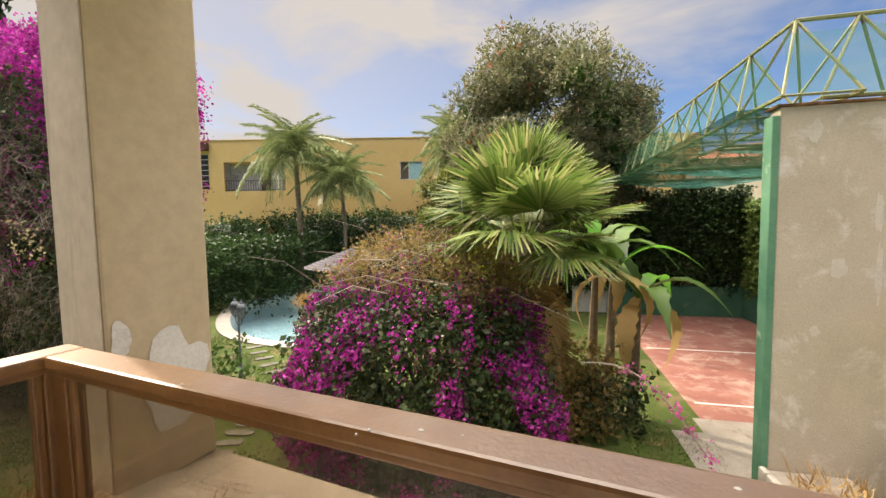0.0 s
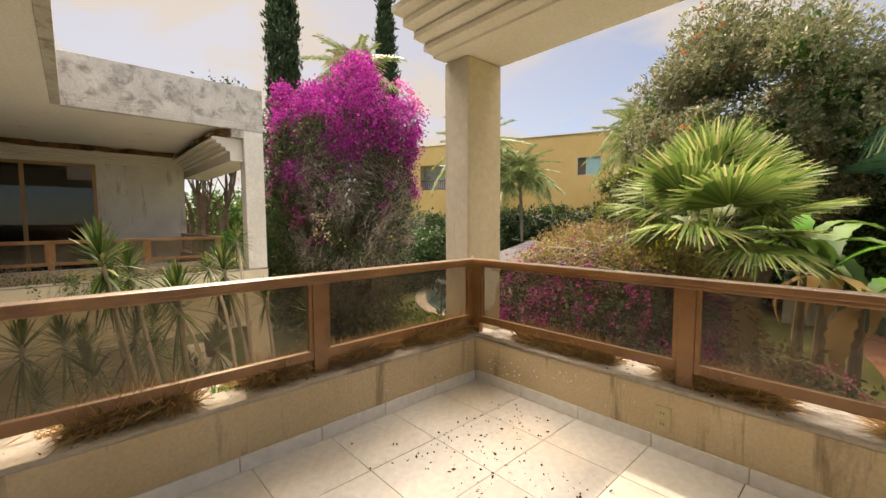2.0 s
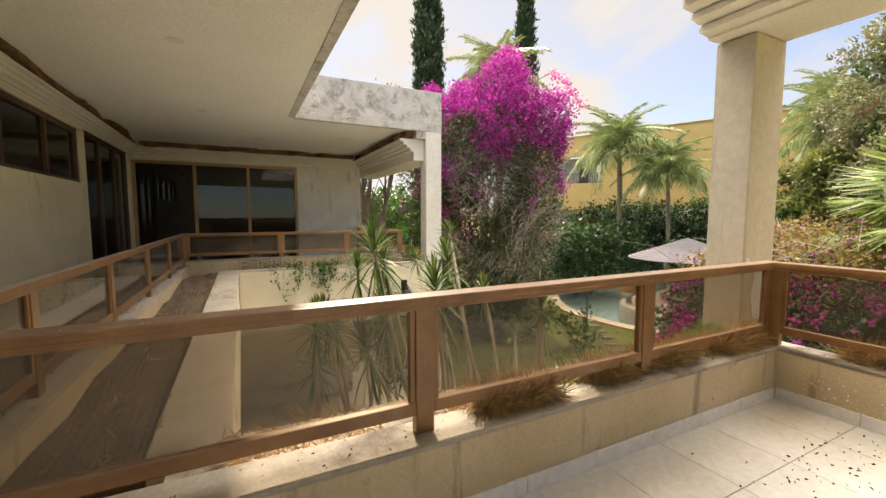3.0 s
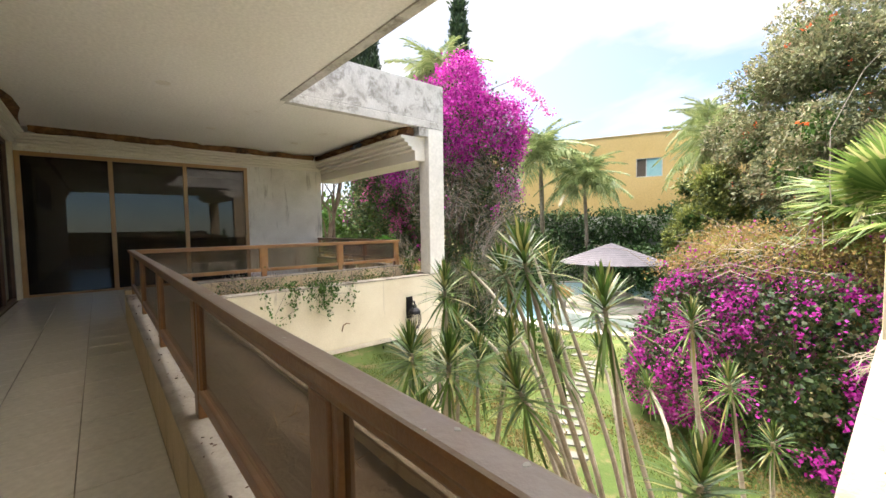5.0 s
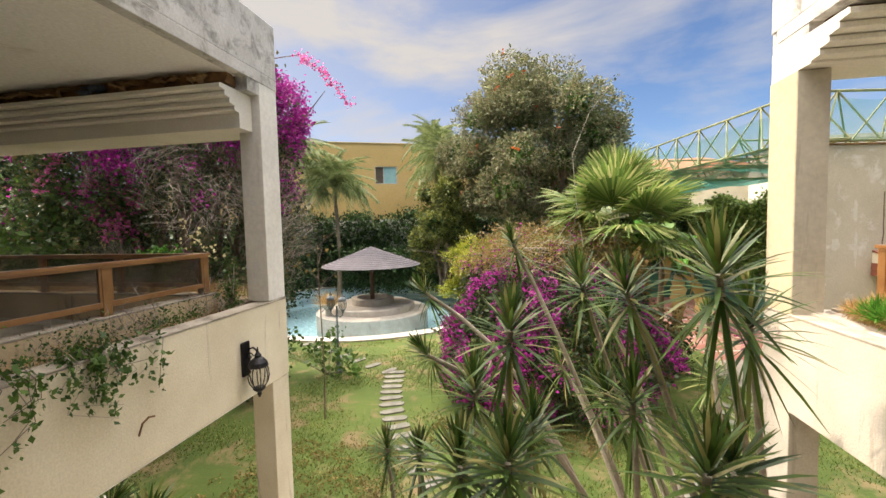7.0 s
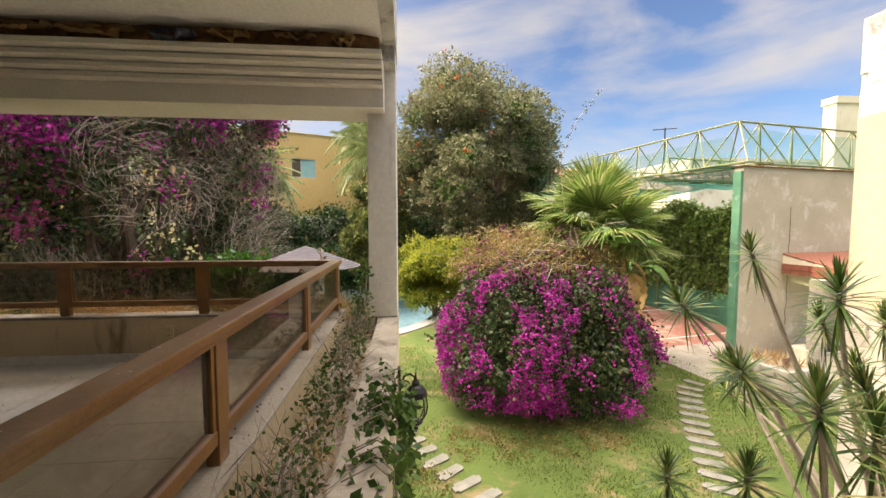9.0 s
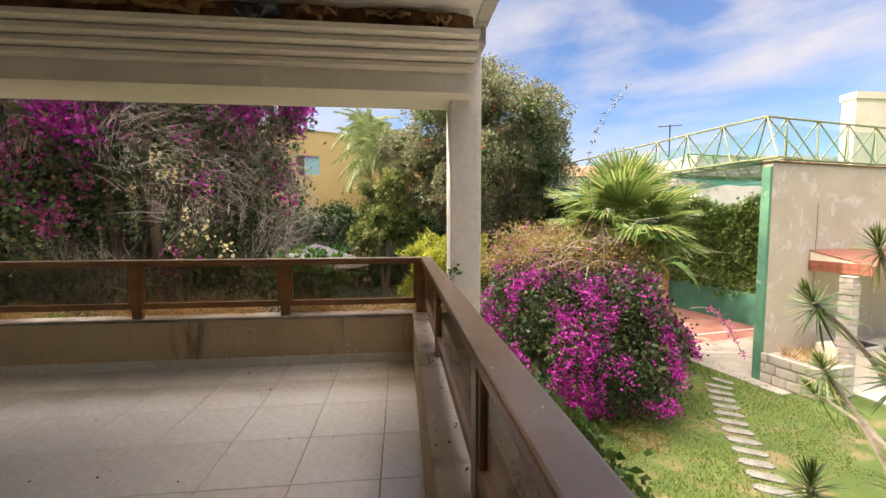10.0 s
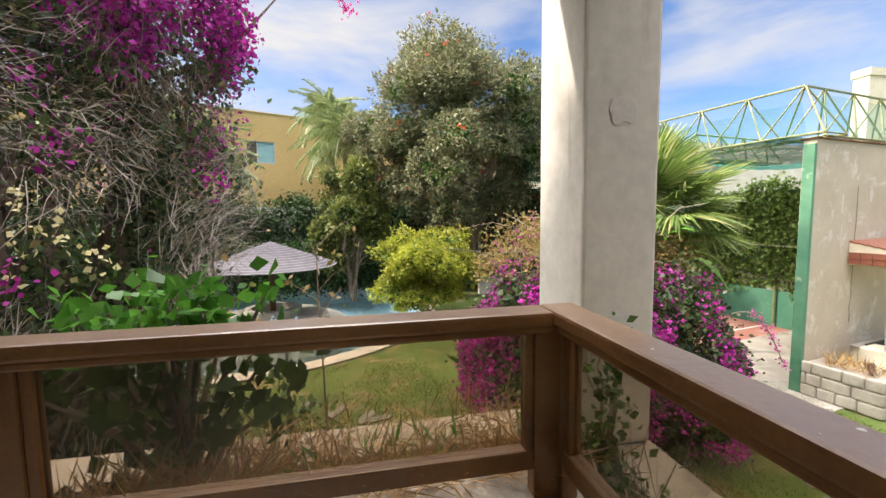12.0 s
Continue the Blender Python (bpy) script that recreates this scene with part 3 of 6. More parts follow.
setting("column_face_right", boxed(XA0, -2.064, 0.7645, 0.769, 0.17, 2.485, 0.001), GREYFACE, "worn grey-beige painted face of the column", "column")


def flake(name, at, w, h, seed, turn, mat=None):
    """A ragged patch where the paint has come off, a few millimetres proud."""
    bm = bmesh.new()
    ring = []
    for k in range(26):
        a = 2 * math.pi * k / 26
        r = 1 + 0.45 * noise.noise(Vector((math.cos(a) * 1.6, math.sin(a) * 1.6, seed))) + 0.15 * noise.noise(Vector((math.cos(a) * 5, math.sin(a) * 5, seed)))
        ring.append(bm.verts.new((w * r * math.cos(a), h * r * math.sin(a), 0)))
    f = bm.faces.new(ring)
    out = bmesh.ops.extrude_face_region(bm, geom=[f])
    bmesh.ops.translate(bm, vec=(0, 0, 0.003), verts=[v for v in out["geom"] if isinstance(v, bmesh.types.BMVert)])
    bmesh.ops.recalc_face_normals(bm, faces=bm.faces)
    bmesh.ops.transform(bm, matrix=Matrix.Translation(at) @ turn, verts=bm.verts)
    setting(name, bm, mat or FLAKED, "ragged patch of bare pale plaster", "plaster patch")


EAST = Matrix(((0, 0, 1, 0), (1, 0, 0, 0), (0, 1, 0, 0), (0, 0, 0, 1)))
SOUTH = Matrix(((1, 0, 0, 0), (0, 0, -1, 0), (0, 1, 0, 0), (0, 0, 0, 1)))
flake("plaster_patch", (-2.059, 1.02, 0.56), 0.13, 0.20, 2.0, EAST)
flake("plaster_patch", (-2.059, 0.82, 0.78), 0.035, 0.07, 5.0, EAST)
flake("plaster_patch", (-8.08, 0.7985, 0.62), 0.10, 0.16, 7.0, SOUTH)
flake("plaster_patch", (-8.06, 0.7985, 1.44), 0.045, 0.05, 9.0, SOUTH)
setting("column_right_lower", boxed(XA0 + 0.002, -2.06, 0.77, 1.186, G, -0.77, 0.012), OUTER, "cream column below the balcony", "column")
setting("column_left", boxed(-8.195, BX - 0.006, 0.80, 1.146, 0.245, 2.90, 0.012), COLWHITE, "white painted column with worn plaster", "column")
setting("column_left_lower", boxed(-8.195, BX - 0.006, 0.80, 1.146, G, -0.77, 0.012), PLASTER, "cream column below the wing", "column")

# roof: ceilings, fascias and beams
CZ = 2.87
setting("ceiling_corridor", boxed(-12.6, XA1 + 0.3, -5.0, -1.70, CZ, 3.0), CEILING, "off-white balcony ceiling", "ceiling")
setting("ceiling_left", boxed(-12.6, BX - 0.005, -1.698, 1.0, CZ, 3.0), CEILING, "off-white balcony ceiling", "ceiling")
setting("ceiling_right", boxed(XA0 + 0.005, XA1 + 0.3, -1.698, 1.1, CZ, 3.0), CEILING, "off-white balcony ceiling", "ceiling")
setting("roof_slab", boxed(-12.6, XA1 + 0.3, -9.0, -1.72, 3.003, 3.66, 0.01), WHITE, "flat roof with white fascia", "roof")
setting("fascia_left", boxed(-12.6, BX, -1.717, 1.15, 2.99, 3.65, 0.012), WHITE, "peeling white painted roof fascia", "fascia")
setting("fascia_lip_left", boxed(BX - 0.12, BX + 0.001, -1.705, 1.147, 2.862, 2.988, 0.006), WHITE, "white fascia edge", "fascia")
setting("fascia_lip_corridor", boxed(BX + 0.003, XA0 - 0.003, -1.80, -1.69, 2.855, 3.0, 0.006), WHITE, "chipped edge of the corridor roof", "fascia")
setting("fascia_right", boxed(XA0, XA1 + 0.3, -1.717, 1.19, 2.99, 3.65, 0.012), WHITE, "peeling white painted roof fascia", "fascia")
setting("fascia_lip_right", boxed(XA0 - 0.001, XA0 + 0.12, -1.705, 0.60, 2.862, 2.988, 0.006), WHITE, "white fascia edge", "fascia")


def moulding(y, z, sign=-1, steps=4, dy=0.075, dz=0.062, plain=0.19, depth=0.3):
    """A stepped crown profile whose plain face stands at y, growing inward above."""
    pts = [(y - sign * depth, z), (y, z), (y, z + plain)]
    for s in range(steps):
        pts += [(y + sign * dy * (s + 1), z + plain + dz * s + 0.012), (y + sign * dy * (s + 1), z + plain + dz * (s + 1) - 0.012), (y + sign * (dy * (s + 1) - 0.02), z + plain + dz * (s + 1))]
    pts.append((y - sign * depth, z + plain + dz * steps))
    return pts


setting("beam_left", sweep_x(bmesh.new(), moulding(0.58, 2.29, depth=0.56, plain=0.17), -12.4, BX - 0.12), MOULD, "cream beam with stepped crown moulding", "beam")
setting("beam_right", sweep_x(bmesh.new(), moulding(0.62, 2.495, depth=0.565, plain=0.02, dy=0.105, dz=0.065), XA0 + 0.01, XA1 + 0.3), MOULD, "cream beam with stepped crown moulding", "beam")
setting("beam_head_left", boxed(-12.4, BX - 0.012, 0.59, 1.14, 2.715, 2.99), WHITE, "white beam under the roof edge", "beam")
setting("beam_head_right", boxed(XA0 + 0.012, XA1 + 0.3, 0.66, 1.182, 2.778, 2.99), WHITE, "white beam under the roof edge", "beam")


def rotten(name, x0, x1, y0, y1, z0, z1, seed):
    bm = boxed(x0, x1, y0, y1, z0, z1)
    bmesh.ops.subdivide_edges(bm, edges=bm.edges, cuts=22, use_grid_fill=True)
    for v in bm.verts:
        k = noise.noise(v.co * 3 + Vector((seed, 0, 0))) * 0.10 + noise.noise(v.co * 11) * 0.05
        v.co += Vector((0, k, k * 0.8))
    return setting(name, bm, ROT, "rotten brown fibreboard and torn lining above the moulding", "debris")


rotten("torn_lining", -12.0, -8.05, 0.38, 0.585, 2.73, 2.868, 1)
rotten("torn_lining", -2.2, XA1, 0.40, 0.655, 2.78, 2.868, 4)
rotten("torn_lining", -11.86, -11.74, -4.6, 0.3, 2.76, 2.869, 7)
rotten("torn_lining", -11.7, 2.0, -4.74, -4.60, 2.80, 2.869, 9)

RAG = surface("grey_blue_rag", (0.09, 0.11, 0.15), (0.17, 0.19, 0.24), 9.0, 60, 0.95, 0.6)
STRIP = surface("peeling_tan_lining", (0.34, 0.20, 0.09), (0.50, 0.33, 0.17), 6.0, 50, 0.9, 0.6, (0.18, 0.09, 0.04), 0.6)


def hanging_scrap(name, x, y, z, wide, drop, seed, mat, label):
    """A crumpled sheet that sags out of the ceiling gap."""
    bm = bmesh.new()
    bmesh.ops.create_grid(bm, x_segments=18, y_segments=8, size=0.5)
    for v in bm.verts:
        u, d = v.co.x, v.co.y + 0.5
        k = noise.noise(Vector((u * 5, d * 3, seed)))
        v.co = Vector((x + u * wide, y - 0.05 + 0.09 * k + 0.06 * math.sin(d * 5), z - drop * d * (1 - 2.2 * u * u + 0.5 * k)))
    bmesh.ops.solidify(bm, geom=bm.faces[:], thickness=0.004)
    w = tagged(part(name, bm, mat, None, label, True), "", "debris")
    return w


hanging_scrap("rag", -9.75, 0.40, 2.83, 0.34, 0.12, 1.0, RAG, "grey-blue rag stuffed in the gap over the moulding")
for k, (x, wide, drop) in enumerate(((-10.35, 0.55, 0.10), (-10.9, 0.4, 0.08), (-9.3, 0.3, 0.09), (-8.75, 0.35, 0.07), (-8.35, 0.2, 0.10))):
    hanging_scrap("lining_scrap", x, 0.40, 2.84, wide, drop, 3.0 + k, STRIP, "peeling tan lining hanging from the ceiling gap")
for k, (x, wide, drop) in enumerate(((-1.6, 0.3, 0.08), (-0.9, 0.5, 0.07))):
    hanging_scrap("lining_scrap", x, 0.43, 2.85, wide, drop, 13.0 + k, STRIP, "peeling tan lining hanging from the ceiling gap")

# house wall along the corridor, with a window and a sliding door
WY = -4.8
setting("wall_house_low", boxed(-8.9, XA1, WY - 0.2, WY, -0.3, 1.69), PLASTER, "cream corridor wall", "wall")
setting("wall_house_pier", boxed(-8.9, -8.69, WY - 0.2, WY, 1.69, 2.52), PLASTER, "cream corridor wall", "wall")
setting("wall_house_right", boxed(-4.2, XA1, WY - 0.2, WY, 1.69, 2.52), PLASTER, "cream corridor wall", "wall")
setting("wall_house_top", boxed(-12.2, XA1, WY - 0.2, WY, 2.58, CZ), PLASTER, "cream corridor wall above the openings", "wall")
setting("wall_house_lintel", boxed(-8.9, XA1, WY - 0.2, WY, 2.52, 2.58), PLASTER, "cream corridor wall", "wall")
setting("wall_house_corner", boxed(-12.15, -11.72, WY - 0.2, WY + 0.02, -0.012, 2.58), PLASTER, "cream corner pier", "wall")
bm = sweep_x(bmesh.new(), moulding(WY + 0.02, 2.56, 1, 4, 0.04, 0.05, 0.02, 0.02), -11.75, XA1)
setting("cornice_house", bm, MOULD, "cream stepped cornice", "trim")
bm = sweep_x(bmesh.new(), moulding(0.0, 2.50, 1, 4, 0.04, 0.05, 0.04, 0.02), -4.72, 0.54)
bmesh.ops.transform(bm, matrix=Matrix.Translation((-11.86, 0, 0)) @ Matrix.Rotation(radians(-90), 4, "Z") @ Matrix.Diagonal((-1, 1, 1, 1)), verts=bm.verts)
bmesh.ops.recalc_face_normals(bm, faces=bm.faces)
setting("cornice_end", bm, MOULD, "cream stepped cornice", "trim")


def glazed(name, axis, at, a0, a1, z0, z1, bars, label, category, wood, depth=0.09, fw=0.07):
    """A framed glass opening in a wall whose plane is axis = at, from a0 to a1."""
    w = thing(name, (at, (a0 + a1) / 2, z0) if axis == "x" else ((a0 + a1) / 2, at, z0), label, category)

    def piece(b0, b1, c0, c1, d0, d1, bevel=0.006):
        return boxed(at + d0, at + d1, b0, b1, c0, c1, bevel) if axis == "x" else boxed(b0, b1, at + d0, at + d1, c0, c1, bevel)

    h = depth / 2
    for b0, b1 in ((a0, a0 + fw), (a1 - fw, a1)):
        part("jamb", piece(b0, b1, z0, z1, -h, h), wood, w)
    part("head", piece(a0 + fw, a1 - fw, z1 - fw, z1, -h, h), wood, w)
    part("sill", piece(a0 + fw, a1 - fw, z0, z0 + fw * 0.7, -h, h), wood, w)
    edges = [a0 + fw] + [b for c in bars for b in (c - 0.035, c + 0.035)] + [a1 - fw]
    for c in bars:
        part("mullion", piece(c - 0.035, c + 0.035, z0 + fw * 0.7, z1 - fw, -h * 0.9, h * 0.9), wood, w)
    for b0, b1 in zip(edges[::2], edges[1::2]):
        part("pane", piece(b0, b1, z0 + fw * 0.7, z1 - fw, -0.005, 0.003, 0), DOOR_GLASS, w, "dark reflecting glass")
    return w


glazed("window_1", "y", WY - 0.08, -8.69, -4.2, 1.69, 2.52, (-7.55, -6.4, -5.3), "high dark-framed corridor window", "window", DARKWOOD)
glazed("door_1", "y", WY - 0.08, -11.72, -8.9, -0.012, 2.58, (-10.8, -9.85), "dark-framed sliding glass door", "door", DARKWOOD)
EX = -11.9
glazed("door_2", "x", EX - 0.02, -4.78, -1.2, -0.012, 2.46, (-3.55, -2.38), "floor-to-ceiling sliding glass doors with golden wooden frames", "door", DOORWOOD)
setting("wall_end", boxed(EX - 0.2, EX, -1.2, 0.52, -0.3, CZ), GREY, "mottled grey stucco end wall", "wall")
setting("wall_end_top", boxed(EX - 0.2, EX, -4.78, -1.2, 2.46, CZ), GREY, "grey stucco above the doors", "wall")
# rooms behind the glass; their dimness is put into the surface colour
setting("room_floor", boxed(-18.0, XA1, -9.0, -5.0, -0.3, -0.02), DARK, "room floor coloured dark for dimness", "floor")
setting("room_back", boxed(-18.0, XA1, -9.2, -9.0, -0.3, 3.0), DARK, "room wall coloured dark for dimness", "wall")
setting("room_ceiling", boxed(-18.0, XA1, -9.0, -5.0, 2.88, 3.0), DARK, "room ceiling coloured dark for dimness", "ceiling")
setting("end_room_floor", boxed(-18.0, EX - 0.2, -5.0, 0.3, -0.3, -0.02), DARK, "room floor coloured dark for dimness", "floor")
setting("end_room_back", boxed(-18.2, -18.0, -9.2, 0.5, -0.3, 3.0), DARK, "room wall coloured dark for dimness", "wall")
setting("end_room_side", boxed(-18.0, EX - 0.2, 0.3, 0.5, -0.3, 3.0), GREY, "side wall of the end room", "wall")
setting("end_room_ceiling", boxed(-18.0, EX - 0.2, -5.0, 0.3, 2.88, 3.0), DARK, "room ceiling coloured dark for dimness", "ceiling")
setting("end_room_roof", boxed(-18.2, -12.61, -5.0, 0.6, 3.0, 3.3), WHITE, "flat roof of the end room", "roof")
# Unseen end: wall kept low so skylight enters, column added under the roof.
setting("wall_right_end", boxed(XA1, XA1 + 0.2, -5.0, 0.6, -0.3, 1.05), PLASTER, "unseen plain cream end wall, kept low to admit skylight", "wall")
setting("column_right_end", boxed(XA1, XA1 + 0.28, 0.77, 1.18, 0.165, 2.49, 0.012), YELLOW, "unseen ochre painted end column, added under the roof", "column")

# ---- railings ----
RZ = 0.87


def railing(name, axis, at, stops, label, ends=(0.0, 0.0), LZ=LZ, half=0.045, cap=WOOD):
    """Top rail, posts, bottom rails and smoked panes between stops along an axis."""
    mid = (stops[0] + stops[-1]) / 2
    w = thing(name, (mid, at, LZ) if axis == "x" else (at, mid, LZ), label, "railing", "balcony railings")

    def piece(a0, a1, c0, c1, z0, z1, bevel=0.005):
        return boxed(a0, a1, at + c0, at + c1, z0, z1, bevel) if axis == "x" else boxed(at + c0, at + c1, a0, a1, z0, z1, bevel)

    lo, hi = min(stops), max(stops)
    part("top_rail", piece(lo - ends[0], hi + ends[1], -half, half, RZ - 0.034, RZ, 0.008), cap, w)
    part("rail_channel", piece(lo - ends[0] + (0.03 if ends[0] else -0.028), hi + ends[1] - (0.03 if ends[1] else -0.028), 0.008 - half, half - 0.008, RZ - 0.052, RZ - 0.033), WOOD, w)
    order = sorted(stops)
    for s in order:
        part("post", piece(s - 0.038, s + 0.038, -0.022, 0.022, LZ, RZ - 0.050), WOOD, w)
    for s, e in zip(order, order[1:]):
        part("bottom_rail", piece(s + 0.038, e - 0.038, -0.019, 0.019, LZ + 0.075, LZ + 0.125), WOOD, w)
        for c in (s + 0.038, e - 0.060):
            part("pane_stile", piece(c, c + 0.022, -0.016, 0.016, LZ + 0.124, RZ - 0.051), WOOD, w)
        part("glass_pane", piece(s + 0.06, e - 0.06, -0.004, 0.004, LZ + 0.12, RZ - 0.047, 0), RAIL_GLASS, w, "dusty smoked glass")
    return w


railing("glass_railing", "y", -1.78, (0.52, -0.70, -1.98, -3.40), "golden-brown railing with smoked glass on the wing with the ochre column", (0.115, 0.05))
railing("glass_railing", "x", 0.52, (-1.732, -0.35, 1.08, 2.5), "golden-brown railing with smoked glass over the straw-filled planter", (0.0, 0.0))
railing("glass_railing", "x", -3.473, (-8.408, -6.86, -5.46, -4.12, -2.87, -1.828), "long brown railing with smoked glass along the corridor", (0.0, 0.0), LZ, 0.028, GREYWOOD)
railing("glass_railing", "y", -8.455, (0.43, -0.71, -1.93, -3.44), "golden-brown railing with smoked glass beside the vine-covered planter", (0.07, 0.05), LZB)
railing("glass_railing", "x", 0.43, (-11.9, -10.76, -9.62, -8.503), "dark-brown railing with smoked glass in the shaded wing", (0.0, 0.0), LZB)

# ---- trees and large plants ----
def frame_from(at, spin=0.0, tip=0.0, size=1.0):
    return Matrix.Translation(at) @ Matrix.Rotation(spin, 4, "Z") @ Matrix.Rotation(tip, 4, "X") @ Matrix.Scale(size, 4)


def limbs(bm, base, height, spread, count, r0, rng, forks=3):
    """A trunk that forks into tapered limbs."""
    base = Vector(base)
    for k in range(count):
        a = 2 * math.pi * (k + rng.uniform(-0.3, 0.3)) / count
        end = base + Vector((spread * math.cos(a) * rng.uniform(0.5, 1), spread * math.sin(a) * rng.uniform(0.5, 1), height * rng.uniform(0.75, 1)))
        pts = []
        for i in range(7):
            f = i / 6
            p = base.lerp(end, f) + Vector((0, 0, 0.12 * height * math.sin(f * math.pi) * 0.5))
            p += Vector(rng.normal(0, 0.05 * spread * (f > 0), 3))
            pts.append(p)
        tube(bm, pts, [r0 * (1 - 0.8 * i / 6) for i in range(7)], 6)
        for _ in range(forks):
            i = int(rng.integers(2, 6))
            tip = pts[i] + Vector(rng.normal(0, 0.35 * spread, 3)) + Vector((0, 0, 0.22 * height))
            mid = pts[i].lerp(tip, 0.5) + Vector(rng.normal(0, 0.06 * spread, 3))
            tube(bm, [pts[i], mid, tip], [r0 * 0.35, r0 * 0.22, r0 * 0.06], 5)
    return bm


def bougainvillea_bush():
    rng = np.random.default_rng(3)
    c = np.array((-4.15, 7.2, G))
    w = thing("bougainvillea_bush", c, "huge rounded bougainvillea bush covered in magenta bracts on the lawn", "bush")
    part("stem_tangle", limbs(bmesh.new(), c, 2.6, 1.6, 7, 0.07, rng), BARK, w)
    rad = np.array((2.75, 2.45, 2.15))
    mid = c + np.array((0, 0, 1.62))

    def shell(n, low, inner, seed):
        p = lumpy(dome(n, rng, low, inner), 0.22, 2.0, seed) * rad + mid
        p[:, 2] = np.maximum(p[:, 2], G + 0.1 + 0.2 * rng.uniform(size=len(p)))
        return p

    deep = shell(1100, -0.8, 0.25, 2)
    part("inner_foliage", leaves("inner_foliage", clumped(deep, 10, 0.13, rng), 0.13, 0.08, L_BOUG, rng), L_BOUG, w)
    p = shell(1700, -0.85, 0.80, 2)
    part("foliage", leaves("foliage", clumped(p, 14, 0.12, rng), 0.085, 0.06, L_BOUG, rng, (0, 0, -0.2)), L_BOUG, w)
    q = shell(4200, -0.75, 0.94, 2)
    rel = (q - mid) / rad
    gate = np.array([noise.noise(Vector((a[0] * 2.6, a[1] * 2.6, a[2] * 1.2)) + Vector((9, 1, 0))) + 0.5 * noise.noise(Vector(a) * 6.5) for a in rel])
    chance = np.clip(0.46 + 2.6 * gate - 1.1 * np.maximum(0, 0.05 - rel[:, 2]), 0.02, 1.0) * (rel[:, 2] < 0.97)
    q = q[rng.uniform(size=len(q)) < chance]
    chain = np.repeat(q, 5, 0)
    chain[:, 2] -= np.tile(np.arange(5) * 0.075, len(q)) * np.repeat(rng.uniform(0.3, 1.3, len(q)), 5)
    chain[:, :2] += (np.tile(np.arange(5) * 0.03, len(q))[:, None]) * unit(np.repeat(q[:, :2] - mid[:2], 5, 0))
    drop = clumped(chain[chain[:, 2] > G + 0.3], 3, 0.05, rng)
    part("magenta_blossom", leaves("magenta_blossom", drop, 0.062, 0.055, F_BOUG, rng), F_BOUG, w, "vivid magenta bracts")
    top = c + lumpy(dome(600, rng, 0.0, 0.6), 0.3, 2.0, 5) * np.array((2.5, 1.7, 1.2)) + np.array((0.05, 0.6, 3.35))
    part("dry_foliage", leaves("dry_foliage", clumped(top, 18, 0.13, rng), 0.065, 0.045, L_DRY, rng), L_DRY, w, "sparse yellow-brown leaves on the crown")
    bm = bmesh.new()
    for k in range(90):
        a = c + np.array((0.0, 0.2, 3.6)) + rng.normal(0, 0.6, 3) * np.array((1.5, 1, 0.6))
        b = a + rng.normal(0, 1, 3) * np.array((1.1, 0.8, 0.4)) + np.array((0, 0, 0.3))
        m = (a + b) / 2 + np.array((0, 0, 0.22))
        tube(bm, [Vector(a), Vector(m), Vector(b)], [0.008, 0.006, 0.003], 4)
    part("shoot_tangle", bm, L_TWIG, w)
    high = [Vector((-3.2, 7.6, 0.3)), Vector((-3.35, 7.8, 1.8)), Vector((-3.4, 8.0, 3.0)), Vector((-2.95, 8.0, 4.1)), Vector((-2.2, 8.0, 5.05))]
    part("tall_shoot", tube(bmesh.new(), high, [0.014, 0.011, 0.009, 0.007, 0.004], 5), L_TWIG, w)
    up = np.array([tuple(high[i].lerp(high[i + 1], f)) for i in range(4) for f in (0.1, 0.35, 0.6, 0.85)])
    part("shoot_foliage", leaves("shoot_foliage", clumped(up, 9, 0.05, rng), 0.06, 0.04, L_BOUG, rng), L_BOUG, w)
    # flowers among the dry crown
    pink = top[rng.uniform(size=len(top)) < 0.07]
    part("crown_blossom", leaves("crown_blossom", clumped(pink, 12, 0.10, rng), 0.06, 0.05, F_BOUG, rng), F_BOUG, w, "scattered magenta bracts")
    # one long trailing shoot with pink bracts
    s, e = np.array((-0.9, 7.0, -1.2)), np.array((1.0, 7.3, -2.6))
    path = [Vector(s + (e - s) * f + np.array((0, 0, 0.5 * math.sin(f * math.pi)))) for f in np.linspace(0, 1, 9)]
    part("trailing_shoot", tube(bmesh.new(), path, [0.012] * 9, 5), L_TWIG, w)
    at = clumped(np.array([tuple(path[i]) for i in (3, 4, 5, 6, 7, 8)]), 26, 0.07, rng)
    part("pink_blossom", leaves("pink_blossom", at, 0.06, 0.05, F_PINK, rng), F_PINK, w, "pink bracts")


bougainvillea_bush()


